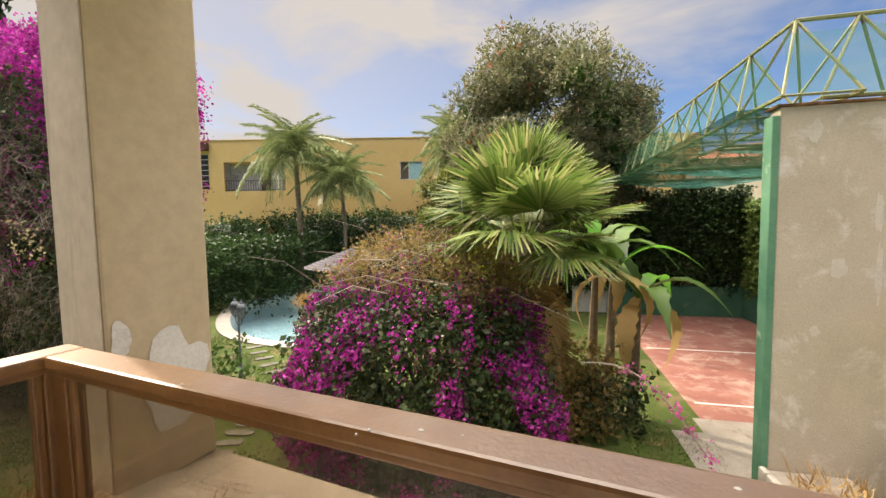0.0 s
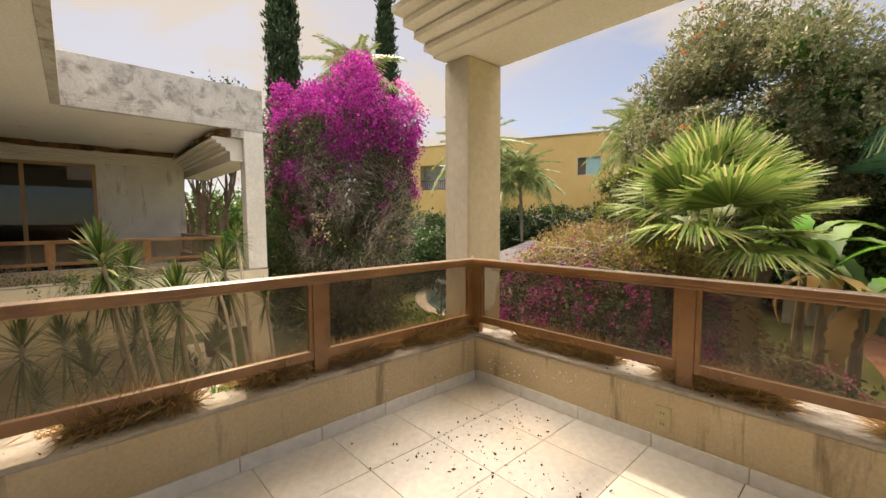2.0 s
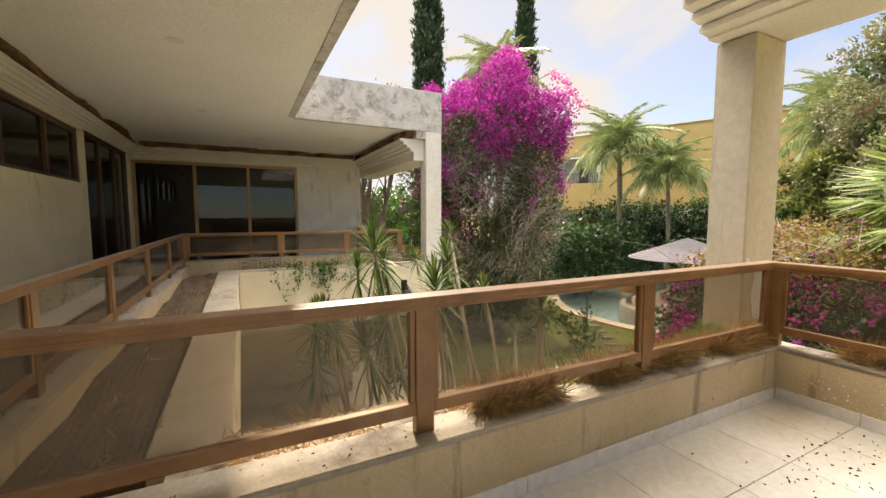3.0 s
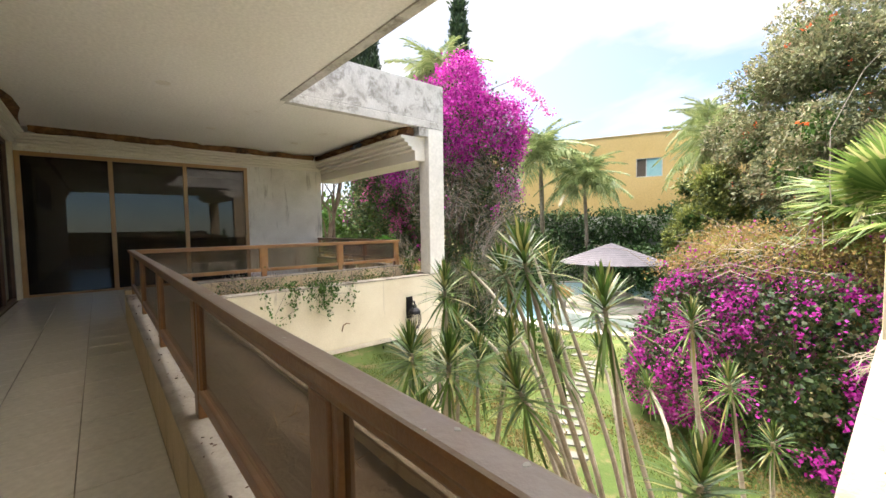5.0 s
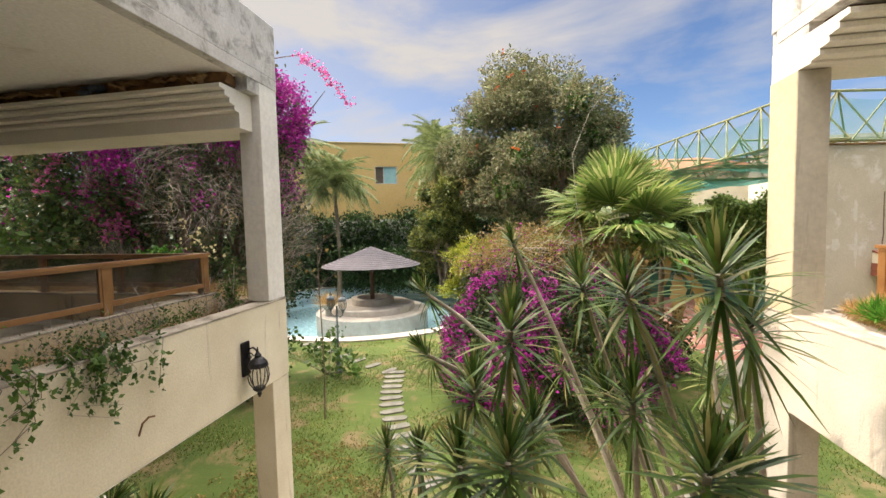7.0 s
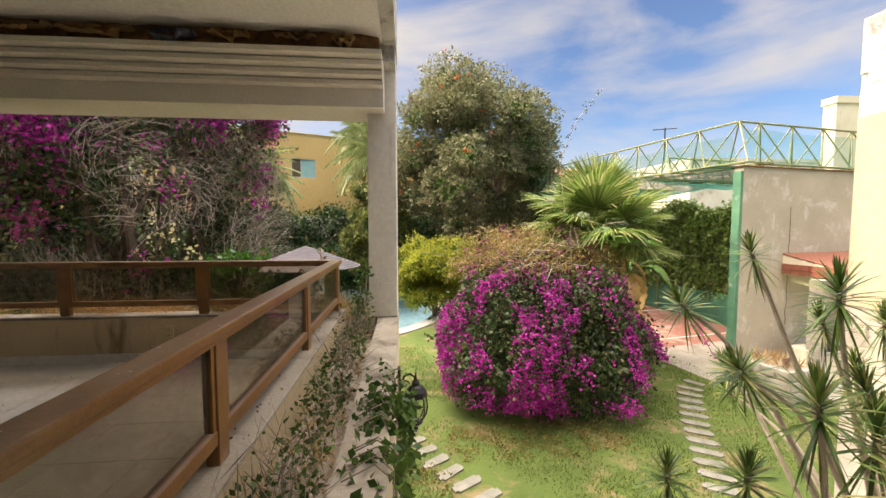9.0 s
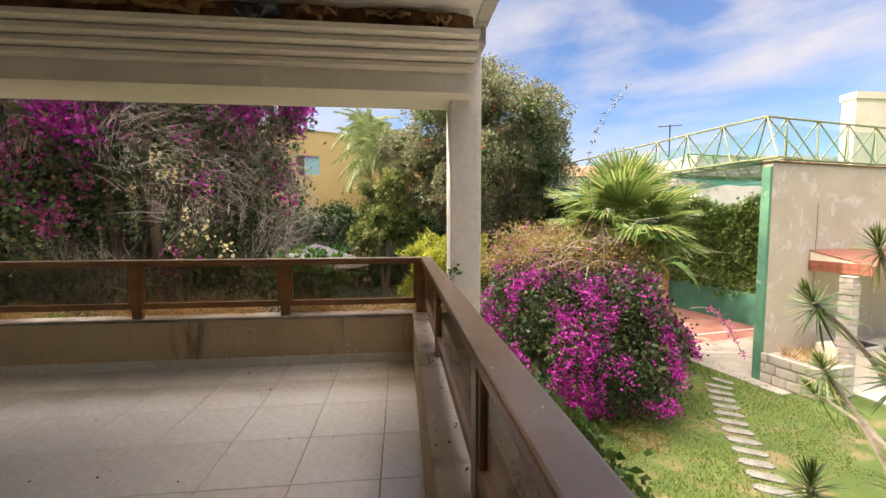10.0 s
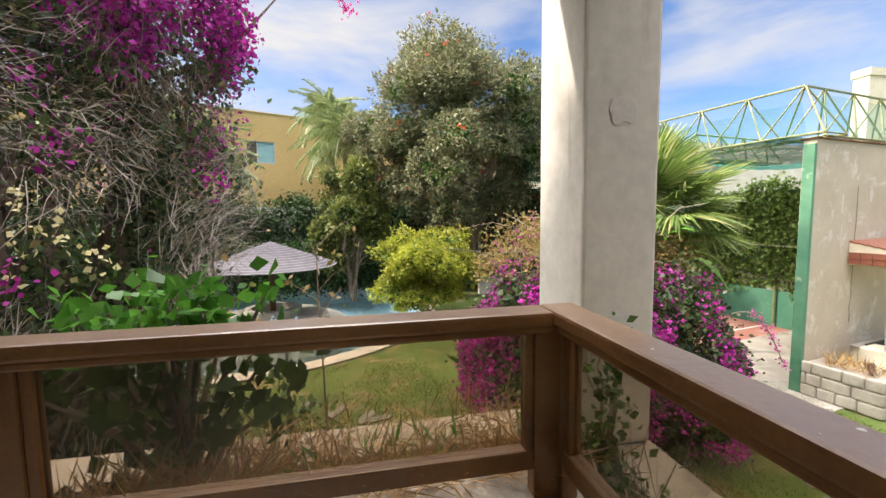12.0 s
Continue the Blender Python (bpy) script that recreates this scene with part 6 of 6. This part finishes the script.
neighbour_house()
for k, (x0, y0, x1, y1, z0, z1, m, lab) in enumerate(((8.6, 10.9, 15.0, 11.4, G, 5.8, PLASTER, "pale cream house block beyond the court"), (4.5, 36.0, 16.0, 44.0, G, 5.6, PLASTER, "distant cream house with a terracotta roof"), (14.0, 26.0, 26.0, 34.0, G, 6.0, CONCRETE, "distant grey concrete house block"))):
    w = thing("distant_house", ((x0 + x1) / 2, (y0 + y1) / 2, z0), lab, "house", "houses beyond the court")
    part("wall", boxed(x0, x1, y0, y1, z0, z1), m, w)
    if k == 1:
        bm = bmesh.new()
        v = [bm.verts.new(p) for p in ((x0 - 0.5, y0 - 0.5, z1), (x1 + 0.5, y0 - 0.5, z1), (x1 + 0.5, y1 + 0.5, z1), (x0 - 0.5, y1 + 0.5, z1), (x0 + 3, (y0 + y1) / 2, z1 + 1.6), (x1 - 3, (y0 + y1) / 2, z1 + 1.6))]
        for f in ((0, 1, 5, 4), (1, 2, 5), (2, 3, 4, 5), (3, 0, 4), (3, 2, 1, 0)):
            bm.faces.new([v[i] for i in f])
        part("roof", bm, TERRACOTTA, w, "terracotta tiled roof")
    else:
        part("parapet", box(box(bmesh.new(), x0 - 0.05, x1 + 0.05, y0 - 0.05, y0 + 0.2, z1, z1 + 0.25), x0 - 0.05, x0 + 0.2, y0 + 0.2, y1 + 0.05, z1, z1 + 0.25), m, w)
w = thing("roof_antenna", (9.6, 30.0, 6.1), "thin roof antenna beyond the court", "antenna")
part("mast", rod(bmesh.new(), (14.5, 30.0, 5.9), (14.5, 30.0, 9.4), 0.05, None, 6), IRON, w)
part("boom", rod(bmesh.new(), (13.4, 30.0, 9.2), (15.6, 30.0, 9.4), 0.04, None, 6), IRON, w)

# ---- small fittings on the balcony ----
def outlet(at):
    x, y, z = at
    w = thing("wall_outlet", at, "yellowed ivory double outlet plate on the parapet", "outlet", "outlets")
    part("plate", boxed(x - 0.036, x + 0.036, y - 0.008, y + 0.008, z - 0.06, z + 0.06, 0.004), PLASTIC, w)
    for dz in (-0.027, 0.027):
        s = part("socket", boxed(x - 0.017, x + 0.017, y - 0.011, y - 0.0085, z + dz - 0.018, z + dz + 0.018, 0.002), PLASTIC, w)
        for dx in (-0.007, 0.005):
            part("slot", boxed(x + dx, x + dx + 0.003, y - 0.0125, y - 0.0112, z + dz - 0.006, z + dz + 0.006), IRON, s)


outlet((-0.42, 0.445, 0.17))
outlet((-9.88, 0.353, 0.255))


def downlight(x, y):
    w = thing("downlight", (x, y, CZ), "empty recessed downlight hole in the ceiling", "downlight", "ceiling downlights")
    part("rim", lathe(bmesh.new(), [(0.055, -0.008), (0.075, -0.008), (0.078, -0.001), (0.055, -0.0005)], 20, (x, y, CZ)), MOULD, w)
    # No hole is cut; a flat black disc paints the dark of the recess.
    part("hole", lathe(bmesh.new(), [(0.05, -0.004), (0.052, -0.003)], 20, (x, y, CZ)), IRON, w, "black disc that gives the hole its shade")


for xy in ((-5.19, -3.1), (-8.1, -3.1), (-10.2, -2.2), (-10.6, -0.6), (-2.3, -3.1), (0.5, -1.5)):
    downlight(*xy)


# ---- tiles ----
def tiles(x0, x1, y0, y1, ox, oy, parent):
    size, gap = 0.40, 0.004
    k0, k1 = math.floor((x0 - ox) / size), math.ceil((x1 - ox) / size)
    j0, j1 = math.floor((y0 - oy) / size), math.ceil((y1 - oy) / size)
    for k in range(k0, k1):
        for j in range(j0, j1):
            a, b = max(x0, ox + k * size) + gap / 2, min(x1, ox + (k + 1) * size) - gap / 2
            c, d = max(y0, oy + j * size) + gap / 2, min(y1, oy + (j + 1) * size) - gap / 2
            if b - a < 0.02 or d - c < 0.02:
                continue
            key = (round(b - a, 3), round(d - c, 3))
            if key not in TILES:
                TILES[key] = mesh_of("tile", boxed(-key[0] / 2, key[0] / 2, -key[1] / 2, key[1] / 2, -0.011, 0.0, 0.0015), TILE)
            ob = part("tile", TILES[key], TILE, parent)
            ob.matrix_basis = Matrix.Translation(((a + b) / 2, (c + d) / 2, 0.0))


def skirting(x0, x1, y0, y1, step, axis, parent):
    a, end = (x0, x1) if axis == "x" else (y0, y1)
    while a < end - 0.02:
        b = min(a + step, end)
        bm = boxed(a + 0.002, b - 0.002, y0, y1, 0.0, 0.075, 0.003) if axis == "x" else boxed(x0, x1, a + 0.002, b - 0.002, 0.0, 0.075, 0.003)
        part("skirting_tile", bm, TILE, parent)
        a = b


# ---- litter, straw and weeds ----
def strewn(name, boxes, n, length, width, mat, seed, bias, label, flat=1.0, category="straw"):
    rng = np.random.default_rng(seed)
    ps = []
    for x0, x1, y0, y1, z, lift, share in boxes:
        k = int(n * share)
        p = np.stack([rng.uniform(x0, x1, k), rng.uniform(y0, y1, k), np.full(k, z)], 1)
        g = np.array([noise.noise(Vector((a[0] * 2.2, a[1] * 2.2, seed))) for a in p])
        p = p[g > -0.12]
        p[:, 2] += np.abs(rng.normal(0, lift, len(p)))
        ps.append(p)
    me = leaves(name, np.concatenate(ps), length, width, mat, rng, bias)
    return tagged(part(name, me, mat, None, label), "", category, "", "stuff")


strewn("dry_straw", ((-1.80, 2.4, 0.62, 0.72, 0.27, 0.015, 0.16), (-1.80, 2.4, 0.54, 0.63, 0.331, 0.028, 0.42), (-2.0, -1.84, -1.7, 0.6, 0.27, 0.02, 0.30), (-1.87, -1.76, -1.7, 0.5, 0.331, 0.028, 0.24)), 95000, 0.10, 0.0048, L_STRAW, 101, (0.2, 0, 0.02), "tangled orange dry straw in the planter")
strewn("dry_straw", ((-11.9, -8.2, 0.55, 0.95, 0.25, 0.06, 0.8), (-11.9, -8.4, 0.48, 0.60, 0.40, 0.02, 0.25)), 26000, 0.13, 0.0035, L_STRAW, 102, (0.3, 0, 0.3), "tangled dry straw in the planter")
strewn("dry_straw", ((-2.2, -1.88, -3.3, -1.2, 0.24, 0.02, 0.9), (-8.1, -2.2, -3.36, -2.9, 0.21, 0.01, 0.25), (-8.36, -8.14, -2.8, 0.8, 0.15, 0.05, 0.5)), 3000, 0.07, 0.006, L_STRAW, 103, (0, 0, 0.1), "dry leaves and stalks on the planter soil")
strewn("leaf_litter", ((-10.5, -7.0, 1.9, 4.2, G + 0.01, 0.02, 0.6), (-7.0, -3.0, 4.2, 5.6, G + 0.01, 0.02, 0.4)), 6500, 0.06, 0.03, L_DRY, 109, (0, 0, 0.1), "dry brown leaf litter on the lawn edge", 1, "litter")
strewn("green_weeds", ((-2.05, -1.84, 0.10, 0.38, 0.26, 0.03, 1.0), (-2.08, -1.82, -1.2, -1.0, 0.2, 0.04, 0.3)), 1300, 0.115, 0.010, L_FRESH, 104, (0, 0, 1.6), "bright green grass tuft in the planter", 1, "weeds")
strewn("green_weeds", ((-11.9, -11.2, 0.55, 0.8, 0.25, 0.05, 0.5), (-9.4, -8.3, 0.7, 0.95, 0.25, 0.03, 0.2)), 900, 0.09, 0.010, L_FRESH, 105, (0, 0, 1.6), "green grass tuft in the planter", 1, "weeds")
strewn("creeping_weeds", ((-8.36, -8.14, -2.6, 0.7, 0.2, 0.09, 1.0), (-8.34, -8.2, 0.3, 0.7, 0.2, 0.12, 0.1)), 2200, 0.032, 0.018, L_IVY, 106, (0, 0, 0.5), "small-leaved creeping weeds in the planter", 1, "weeds")
strewn("bare_stalks", ((-8.36, -8.14, -2.6, 0.7, 0.2, 0.1, 1.0),), 1700, 0.18, 0.0035, L_TWIG, 107, (0, 0, 1.0), "bare brown stalks in the planter", 1, "stalks")


def vine():
    """Leafy stems that hang over the outer planter wall."""
    rng = np.random.default_rng(110)
    w = thing("hanging_vine", (BX, -1.1, OZ), "leafy green vine hanging over the cream planter wall", "vine")
    bm, at = bmesh.new(), []
    for k in range(22):
        y = rng.normal(-1.35, 0.40)
        drop = abs(rng.normal(0.18, 0.16))
        pts = [Vector((BX - 0.16, y, OZ + 0.02)), Vector((BX - 0.04, y + 0.03, OZ + 0.06)), Vector((BX + 0.03, y + 0.05, OZ - 0.02)), Vector((BX + 0.035, y + 0.1 * rng.normal(), OZ - 0.05 - drop * 0.6)), Vector((BX + 0.04, y + 0.14 * rng.normal(), OZ - 0.05 - drop))]
        tube(bm, pts, [0.003] * 5, 5)
        for i in range(12):
            f = i / 11 * 3.999
            p = pts[int(f)].lerp(pts[int(f) + 1], f - int(f))
            at.append((p.x + abs(rng.normal(0, 0.03)), p.y + rng.normal(0, 0.04), p.z + rng.normal(0, 0.02)))
    part("stem_tangle", bm, L_TWIG, w)
    part("foliage", leaves("foliage", clumped(np.array(at), 3, 0.025, rng), 0.045, 0.03, L_IVY, rng, (0.5, 0, -1.2)), L_IVY, w)


vine()


def leafy_plant(at, n, spread, size, mat, label, seed, name="broadleaf_plant", lift=0.0):
    rng = np.random.default_rng(seed)
    c = np.array(at)
    w = thing(name, c, label, "plant")
    bm, ends = bmesh.new(), []
    for k in range(14):
        e = c + rng.normal(0, 1, 3) * np.array(spread) + np.array((0, 0, spread[2] * 1.6 + lift))
        tube(bm, [Vector(c), Vector((c + e) / 2 + np.array((0, 0, 0.06))), Vector(e)], [0.012, 0.009, 0.005], 5)
        ends.append(e)
    part("stem_tangle", bm, L_TWIG, w)
    part("foliage", leaves("foliage", clumped(np.array(ends), n // 14, size * 0.9, rng), size, size * 0.75, mat, rng, (0, 0, 0.4)), mat, w)


leafy_plant((-9.5, 0.86, 0.24), 300, (0.20, 0.07, 0.035), 0.055, L_FRESH, "bright green broad-leaved plant growing in the planter", 120, lift=0.50)
leafy_plant((-9.45, 0.80, 0.24), 300, (0.20, 0.08, 0.10), 0.06, L_IVY, "dull green shrub growing in the planter", 124, lift=0.12)
leafy_plant((-8.24, 0.60, 0.12), 560, (0.05, 0.07, 0.15), 0.03, L_IVY, "green shrub sprouting beside the white column", 121)
leafy_plant((-10.9, 8.0, G), 420, (0.7, 0.5, 0.45), 0.16, L_IVY, "leafy shrub on the lawn", 122)

strewn("floor_litter", ((-1.3, 0.2, -1.0, 0.3, 0.004, 0.002, 0.8), (-1.6, 1.5, -3.0, 0.3, 0.004, 0.002, 0.4), (-10.5, -8.7, -1.5, 0.2, 0.004, 0.002, 0.06)), 700, 0.018, 0.010, surface("dark_dry_crumb", (0.03, 0.02, 0.015), (0.10, 0.06, 0.03), 9, 60, 0.9, 0.2), 130, (0, 0, 0), "dark dry leaf crumbs scattered on the tiles", 1, "litter")
strewn("ledge_litter", ((-1.85, -1.69, -3.4, 0.4, 0.332, 0.002, 0.3), (-1.8, 2.4, 0.46, 0.62, 0.332, 0.002, 0.3), (-8.36, -2.0, -3.54, -3.42, 0.332, 0.002, 0.5), (-8.56, -8.4, -3.4, 0.3, 0.402, 0.002, 0.3)), 420, 0.014, 0.008, DARKWOOD, 131, (0, 0, 0), "dry leaf scraps on the ledges", 1, "litter")

def fallen_dracaena():
    w = thing("fallen_dracaena", (-11.6, 0.9, G + 0.07), "broken dracaena cane lying across the patio", "plant")
    z = G + 0.12
    pts = [Vector((-13.2, -0.4, z)), Vector((-12.4, 0.3, z + 0.5)), Vector((-11.6, 0.8, z + 0.75)), Vector((-10.8, 1.0, z + 0.5)), Vector((-10.2, 1.1, z + 0.35))]
    part("cane", tube(bmesh.new(), pts, [0.05, 0.045, 0.04, 0.035, 0.03], 7), CANE, w)
    for k, (p, sc) in enumerate(((pts[4], 1.5), (pts[3], 1.2), (Vector((-11.2, 1.1, z + 0.1)), 1.1))):
        ob = part("leaf_rosette", ROSETTES[k % 4], L_SWORD, w)
        ob.matrix_basis = Matrix.Translation(p) @ Matrix.Rotation(0.8 + k, 4, "Z") @ Matrix.Rotation(0.7, 4, "X") @ Matrix.Scale(sc, 4)
    for k in range(4):
        x, y = -12.9 - 0.55 * k, 0.75 - 0.3 * (k % 2)
        g = thing("agave", (x, y, G + 0.07), "small sword-leaved plant at the patio edge", "plant", "patio edge plants")
        ob = part("leaf_rosette", ROSETTES[k], L_SWORD, g)
        ob.matrix_basis = Matrix.Translation((x, y, G + 0.3)) @ Matrix.Scale(1.3, 4)


fallen_dracaena()
setting("patio_trough", boxed(-12.6, -10.6, -0.9, -0.1, G + 0.07, G + 0.55, 0.04), WHITE, "white plastered trough on the patio", "trough")


def dry_roots():
    """Bare forked roots that hang off the planter wall beside the column."""
    rng = np.random.default_rng(163)
    foot = Vector((XA0 - 0.006, 1.0, 0.10))
    w = thing("dry_roots", foot, "tangle of bare tan roots hanging off the planter wall", "roots")
    for k in range(9):
        p = foot + Vector((0, rng.uniform(-0.10, 0.10), rng.uniform(-0.10, 0.02)))
        d = Vector((-rng.uniform(0.5, 1.0), rng.uniform(-0.5, 0.5), -rng.uniform(0.35, 1.3))).normalized()
        pts = [p + Vector((0.01, 0, 0))]
        for i in range(9):
            d = (d + 0.55 * Vector(rng.normal(0, 0.6, 3))).normalized()
            d = (d + Vector((-0.12, 0, -0.18))).normalized()
            p = p + 0.036 * d
            p.x = min(p.x, XA0 - 0.02)
            pts.append(p.copy())
        part("root", tube(bmesh.new(), pts, [0.006 - 0.0045 * i / 9 for i in range(10)], 5), CANE, w)
        fork = pts[4] + Vector((-0.05, rng.uniform(-0.05, 0.05), -0.02))
        part("root", tube(bmesh.new(), [pts[4], fork, fork + Vector((-0.035, rng.uniform(-0.04, 0.04), -0.05))], [0.0035, 0.0025, 0.0012], 5), CANE, w)


dry_roots()


def sapling():
    rng = np.random.default_rng(151)
    x, y = -9.55, 5.2
    w = thing("bare_sapling", (x, y, G), "thin bare sapling on the lawn", "tree")
    part("stem", tube(bmesh.new(), [Vector((x + 0.03 * math.sin(i), y, G + 0.85 * i)) for i in range(6)], [0.02, 0.018, 0.016, 0.013, 0.01, 0.004], 6), BARK, w)
    for k in range(9):
        h = G + 2.6 + 0.2 * k
        a = k * 2.4
        e = Vector((x + 0.45 * math.cos(a), y + 0.45 * math.sin(a), h + 0.35))
        part("twig", tube(bmesh.new(), [Vector((x, y, h)), Vector((x + 0.2 * math.cos(a), y + 0.2 * math.sin(a), h + 0.2)), e], [0.008, 0.006, 0.003], 5), BARK, w)
    at = np.array([(x + 0.4 * rng.normal(), y + 0.4 * rng.normal(), G + 3.9 + 0.5 * rng.normal()) for _ in range(26)])
    part("foliage", leaves("foliage", at, 0.12, 0.07, L_DRY, rng), L_DRY, w)


sapling()


def bare_tree():
    """A half-bare tree beyond the end room, its twigs above the roof; the leaf mass is an added sun screen."""
    rng = np.random.default_rng(171)
    c = np.array((-15.0, 1.6, G))
    w = thing("bare_tree", c, "half-bare tree with thin upright branches behind the flat roof, its hidden leaves added to screen the sun", "tree")
    part("trunk", limbs(bmesh.new(), c, 7.6, 1.3, 8, 0.12, rng, 7), BARK, w)
    # Unseen leaf mass, added to keep direct sun off the left wing.
    p = lumpy(dome(900, rng, -0.8, 0.3), 0.3, 2.0, 3) * np.array((1.3, 1.5, 1.3)) + c + np.array((0.2, 0.4, 7.7))
    part("foliage", leaves("foliage", clumped(p, 18, 0.16, rng), 0.12, 0.08, L_BOUG, rng), L_BOUG, w)


bare_tree()
w = thing("wall_hook", (BX, -0.95, -0.45), "small rusty bent wire on the planter wall", "hook")
part("wire", tube(bmesh.new(), [Vector((BX, -0.98, -0.5)), Vector((BX + 0.03, -0.97, -0.4)), Vector((BX + 0.04, -0.92, -0.37)), Vector((BX + 0.03, -0.86, -0.39))], [0.008] * 4, 6), ROT, w)


def packet():
    rng = np.random.default_rng(133)
    c = Vector((-1.95, -3.28, 0.26))
    w = thing("snack_packet", c, "crumpled red and yellow snack packet on the planter soil", "packet")
    red = surface("red_foil_print", (0.55, 0.03, 0.02), (0.70, 0.06, 0.03), 8, 60, 0.25, 0.2, (0.75, 0.55, 0.03), 0.58)
    silver = surface("silver_foil", (0.55, 0.50, 0.50), (0.70, 0.66, 0.66), 8, 60, 0.2, 0.2, None, 0.6, False, 0.5, 0.8)
    bm = bmesh.new()
    bmesh.ops.create_grid(bm, x_segments=14, y_segments=10, size=0.5, matrix=Matrix.Diagonal((0.26, 0.17, 1, 1)))
    for v in bm.verts:
        v.co.z += 0.03 * noise.noise(v.co * 16) + 0.02 * noise.noise(v.co * 40) + 0.03 * (1 - (v.co.x / 0.13) ** 2)
    bmesh.ops.transform(bm, matrix=Matrix.Translation(c + Vector((0, 0, 0.03))) @ Matrix.Rotation(0.6, 4, "Z"), verts=bm.verts)
    part("wrapper", bm, red, w)
    part("torn_end", tube(bmesh.new(), [c + Vector((0.08, 0.1, 0.04)), c + Vector((0.1, 0.13, 0.08)), c + Vector((0.11, 0.14, 0.10))], [0.03, 0.018, 0.03], 9), silver, w, "twisted silver end")


packet()


def droppings():
    """White splashes dried on the rail tops."""
    rng = np.random.default_rng(160)
    spots = [(-0.72, 0.48), (-0.64, 0.51), (-0.73, 0.46), (-1.2, 0.49), (0.1, 0.5), (0.5, 0.54), (-8.47, -2.62), (-8.45, -2.75), (-8.44, -2.36), (-8.47, -2.79)]
    spots += [(rng.uniform(-1.6, 2.3), 0.52 + rng.uniform(-0.035, 0.035)) for _ in range(12)]
    spots += [(-8.455 + rng.uniform(-0.035, 0.035), rng.uniform(-3.3, 0.3)) for _ in range(14)]
    spots += [(rng.uniform(-8.2, -2.0), -3.473 + rng.uniform(-0.02, 0.02)) for _ in range(22)]
    spots += [(-1.78 + rng.uniform(-0.035, 0.035), rng.uniform(-3.2, 0.3)) for _ in range(12)]
    bm = bmesh.new()
    for x, y in spots:
        r = rng.uniform(0.002, 0.006)
        ring = [(x + r * rng.uniform(0.6, 1.3) * math.cos(a), y + r * rng.uniform(0.6, 1.3) * math.sin(a)) for a in np.linspace(0, 2 * math.pi, 9)[:-1]]
        lo, hi = [bm.verts.new((*q, RZ - 0.001)) for q in ring], [bm.verts.new((x + 0.8 * (q[0] - x), y + 0.8 * (q[1] - y), RZ + 0.0009)) for q in ring]
        bm.faces.new(hi)
        for k in range(8):
            bm.faces.new((lo[k], lo[(k + 1) % 8], hi[(k + 1) % 8], hi[k]))
    ob = part("bird_droppings", bm, DROPPING, None, "dried white bird droppings on the rail tops")
    tagged(ob, "", "droppings", "", "stuff")


droppings()

def spatter():
    """Lime-white specks dried on the parapet faces near the corners."""
    rng = np.random.default_rng(181)
    a = np.stack([-1.6 + np.abs(rng.normal(0, 0.5, 90)), np.full(90, 0.4425), rng.uniform(0.05, 0.30, 90)], 1)
    b = np.stack([np.full(50, -1.6775), 0.4 - np.abs(rng.normal(0, 0.6, 50)), rng.uniform(0.05, 0.30, 50)], 1)
    c = np.stack([-8.62 - np.abs(rng.normal(0, 0.35, 120)), np.full(120, 0.3575), rng.uniform(0.08, 0.37, 120)], 1)
    d = np.stack([-8.62 - np.abs(rng.normal(0, 0.2, 50)), 0.33 - np.abs(rng.normal(0, 0.12, 50)), np.full(50, 0.003)], 1)
    me = leaves("lime_spatter", np.concatenate([a, b, c, d]), 0.016, 0.012, DROPPING, rng, (0, 0, -0.6))
    tagged(part("lime_spatter", me, DROPPING, None, "white lime specks dried on the parapet"), "", "specks", "", "stuff")


spatter()

# ---- lawn ----
rng = np.random.default_rng(140)
n = 100000
xy = np.stack([rng.uniform(-16.5, 1.6, n), 2.0 + 10.0 * rng.uniform(0, 1, n) ** 1.25], 1)
g = np.array([noise.noise(Vector((a * 0.55, b * 0.55, 4.0))) for a, b in xy])
xy = xy[g + 0.12 * rng.normal(size=len(g)) > -0.03]
at = np.concatenate([xy, np.full((len(xy), 1), G)], 1)
d = unit(rng.normal(size=at.shape) * np.array((0.55, 0.55, 0.1)) + np.array((0, 0, 1)))
s = unit(np.cross(d, rng.normal(size=at.shape))) * 0.009
h = rng.uniform(0.03, 0.085, (len(at), 1))
v = np.stack([at - s, at + s, at + d * h], 1).reshape(-1, 3)
ob = part("lawn_grass", mesh_np("lawn_grass", v, np.arange(len(v)).reshape(-1, 3), L_GRASS), L_GRASS, None, "short uneven green lawn grass")
tagged(ob, "", "grass", "", "stuff")

TILES = {}
fl = [setting("floor", boxed(*b, -0.0119, -0.0112), GROUT, "cream tiled balcony floor", "floor") for b in ((-1.68, XA1, -3.56, 0.445), (-11.9, XA1, -4.8, -3.561), (-11.9, -8.57, -3.56, 0.36))]
tiles(-1.68, XA1, -3.56, 0.445, -1.68, -0.30, fl[0])
tiles(-11.9, XA1, -4.8, -3.561, -1.68, -0.30, fl[1])
tiles(-11.9, -8.57, -3.56, 0.36, -8.77, -0.40, fl[2])
skirting(-1.668, XA1, 0.434, 0.4445, 0.40, "x", fl[0])
skirting(-1.6795, -1.669, -3.55, 0.433, 0.40, "y", fl[0])
skirting(-11.8, -8.571, 0.348, 0.3595, 0.40, "x", fl[2])

# soft masses that nobody could count
for ob in bpy.data.objects:
    if ob.parent and ob.name.split(".")[0].endswith(("foliage", "blossom", "tangle", "crown", "grass")):
        tagged(ob, "", "", "", "stuff")
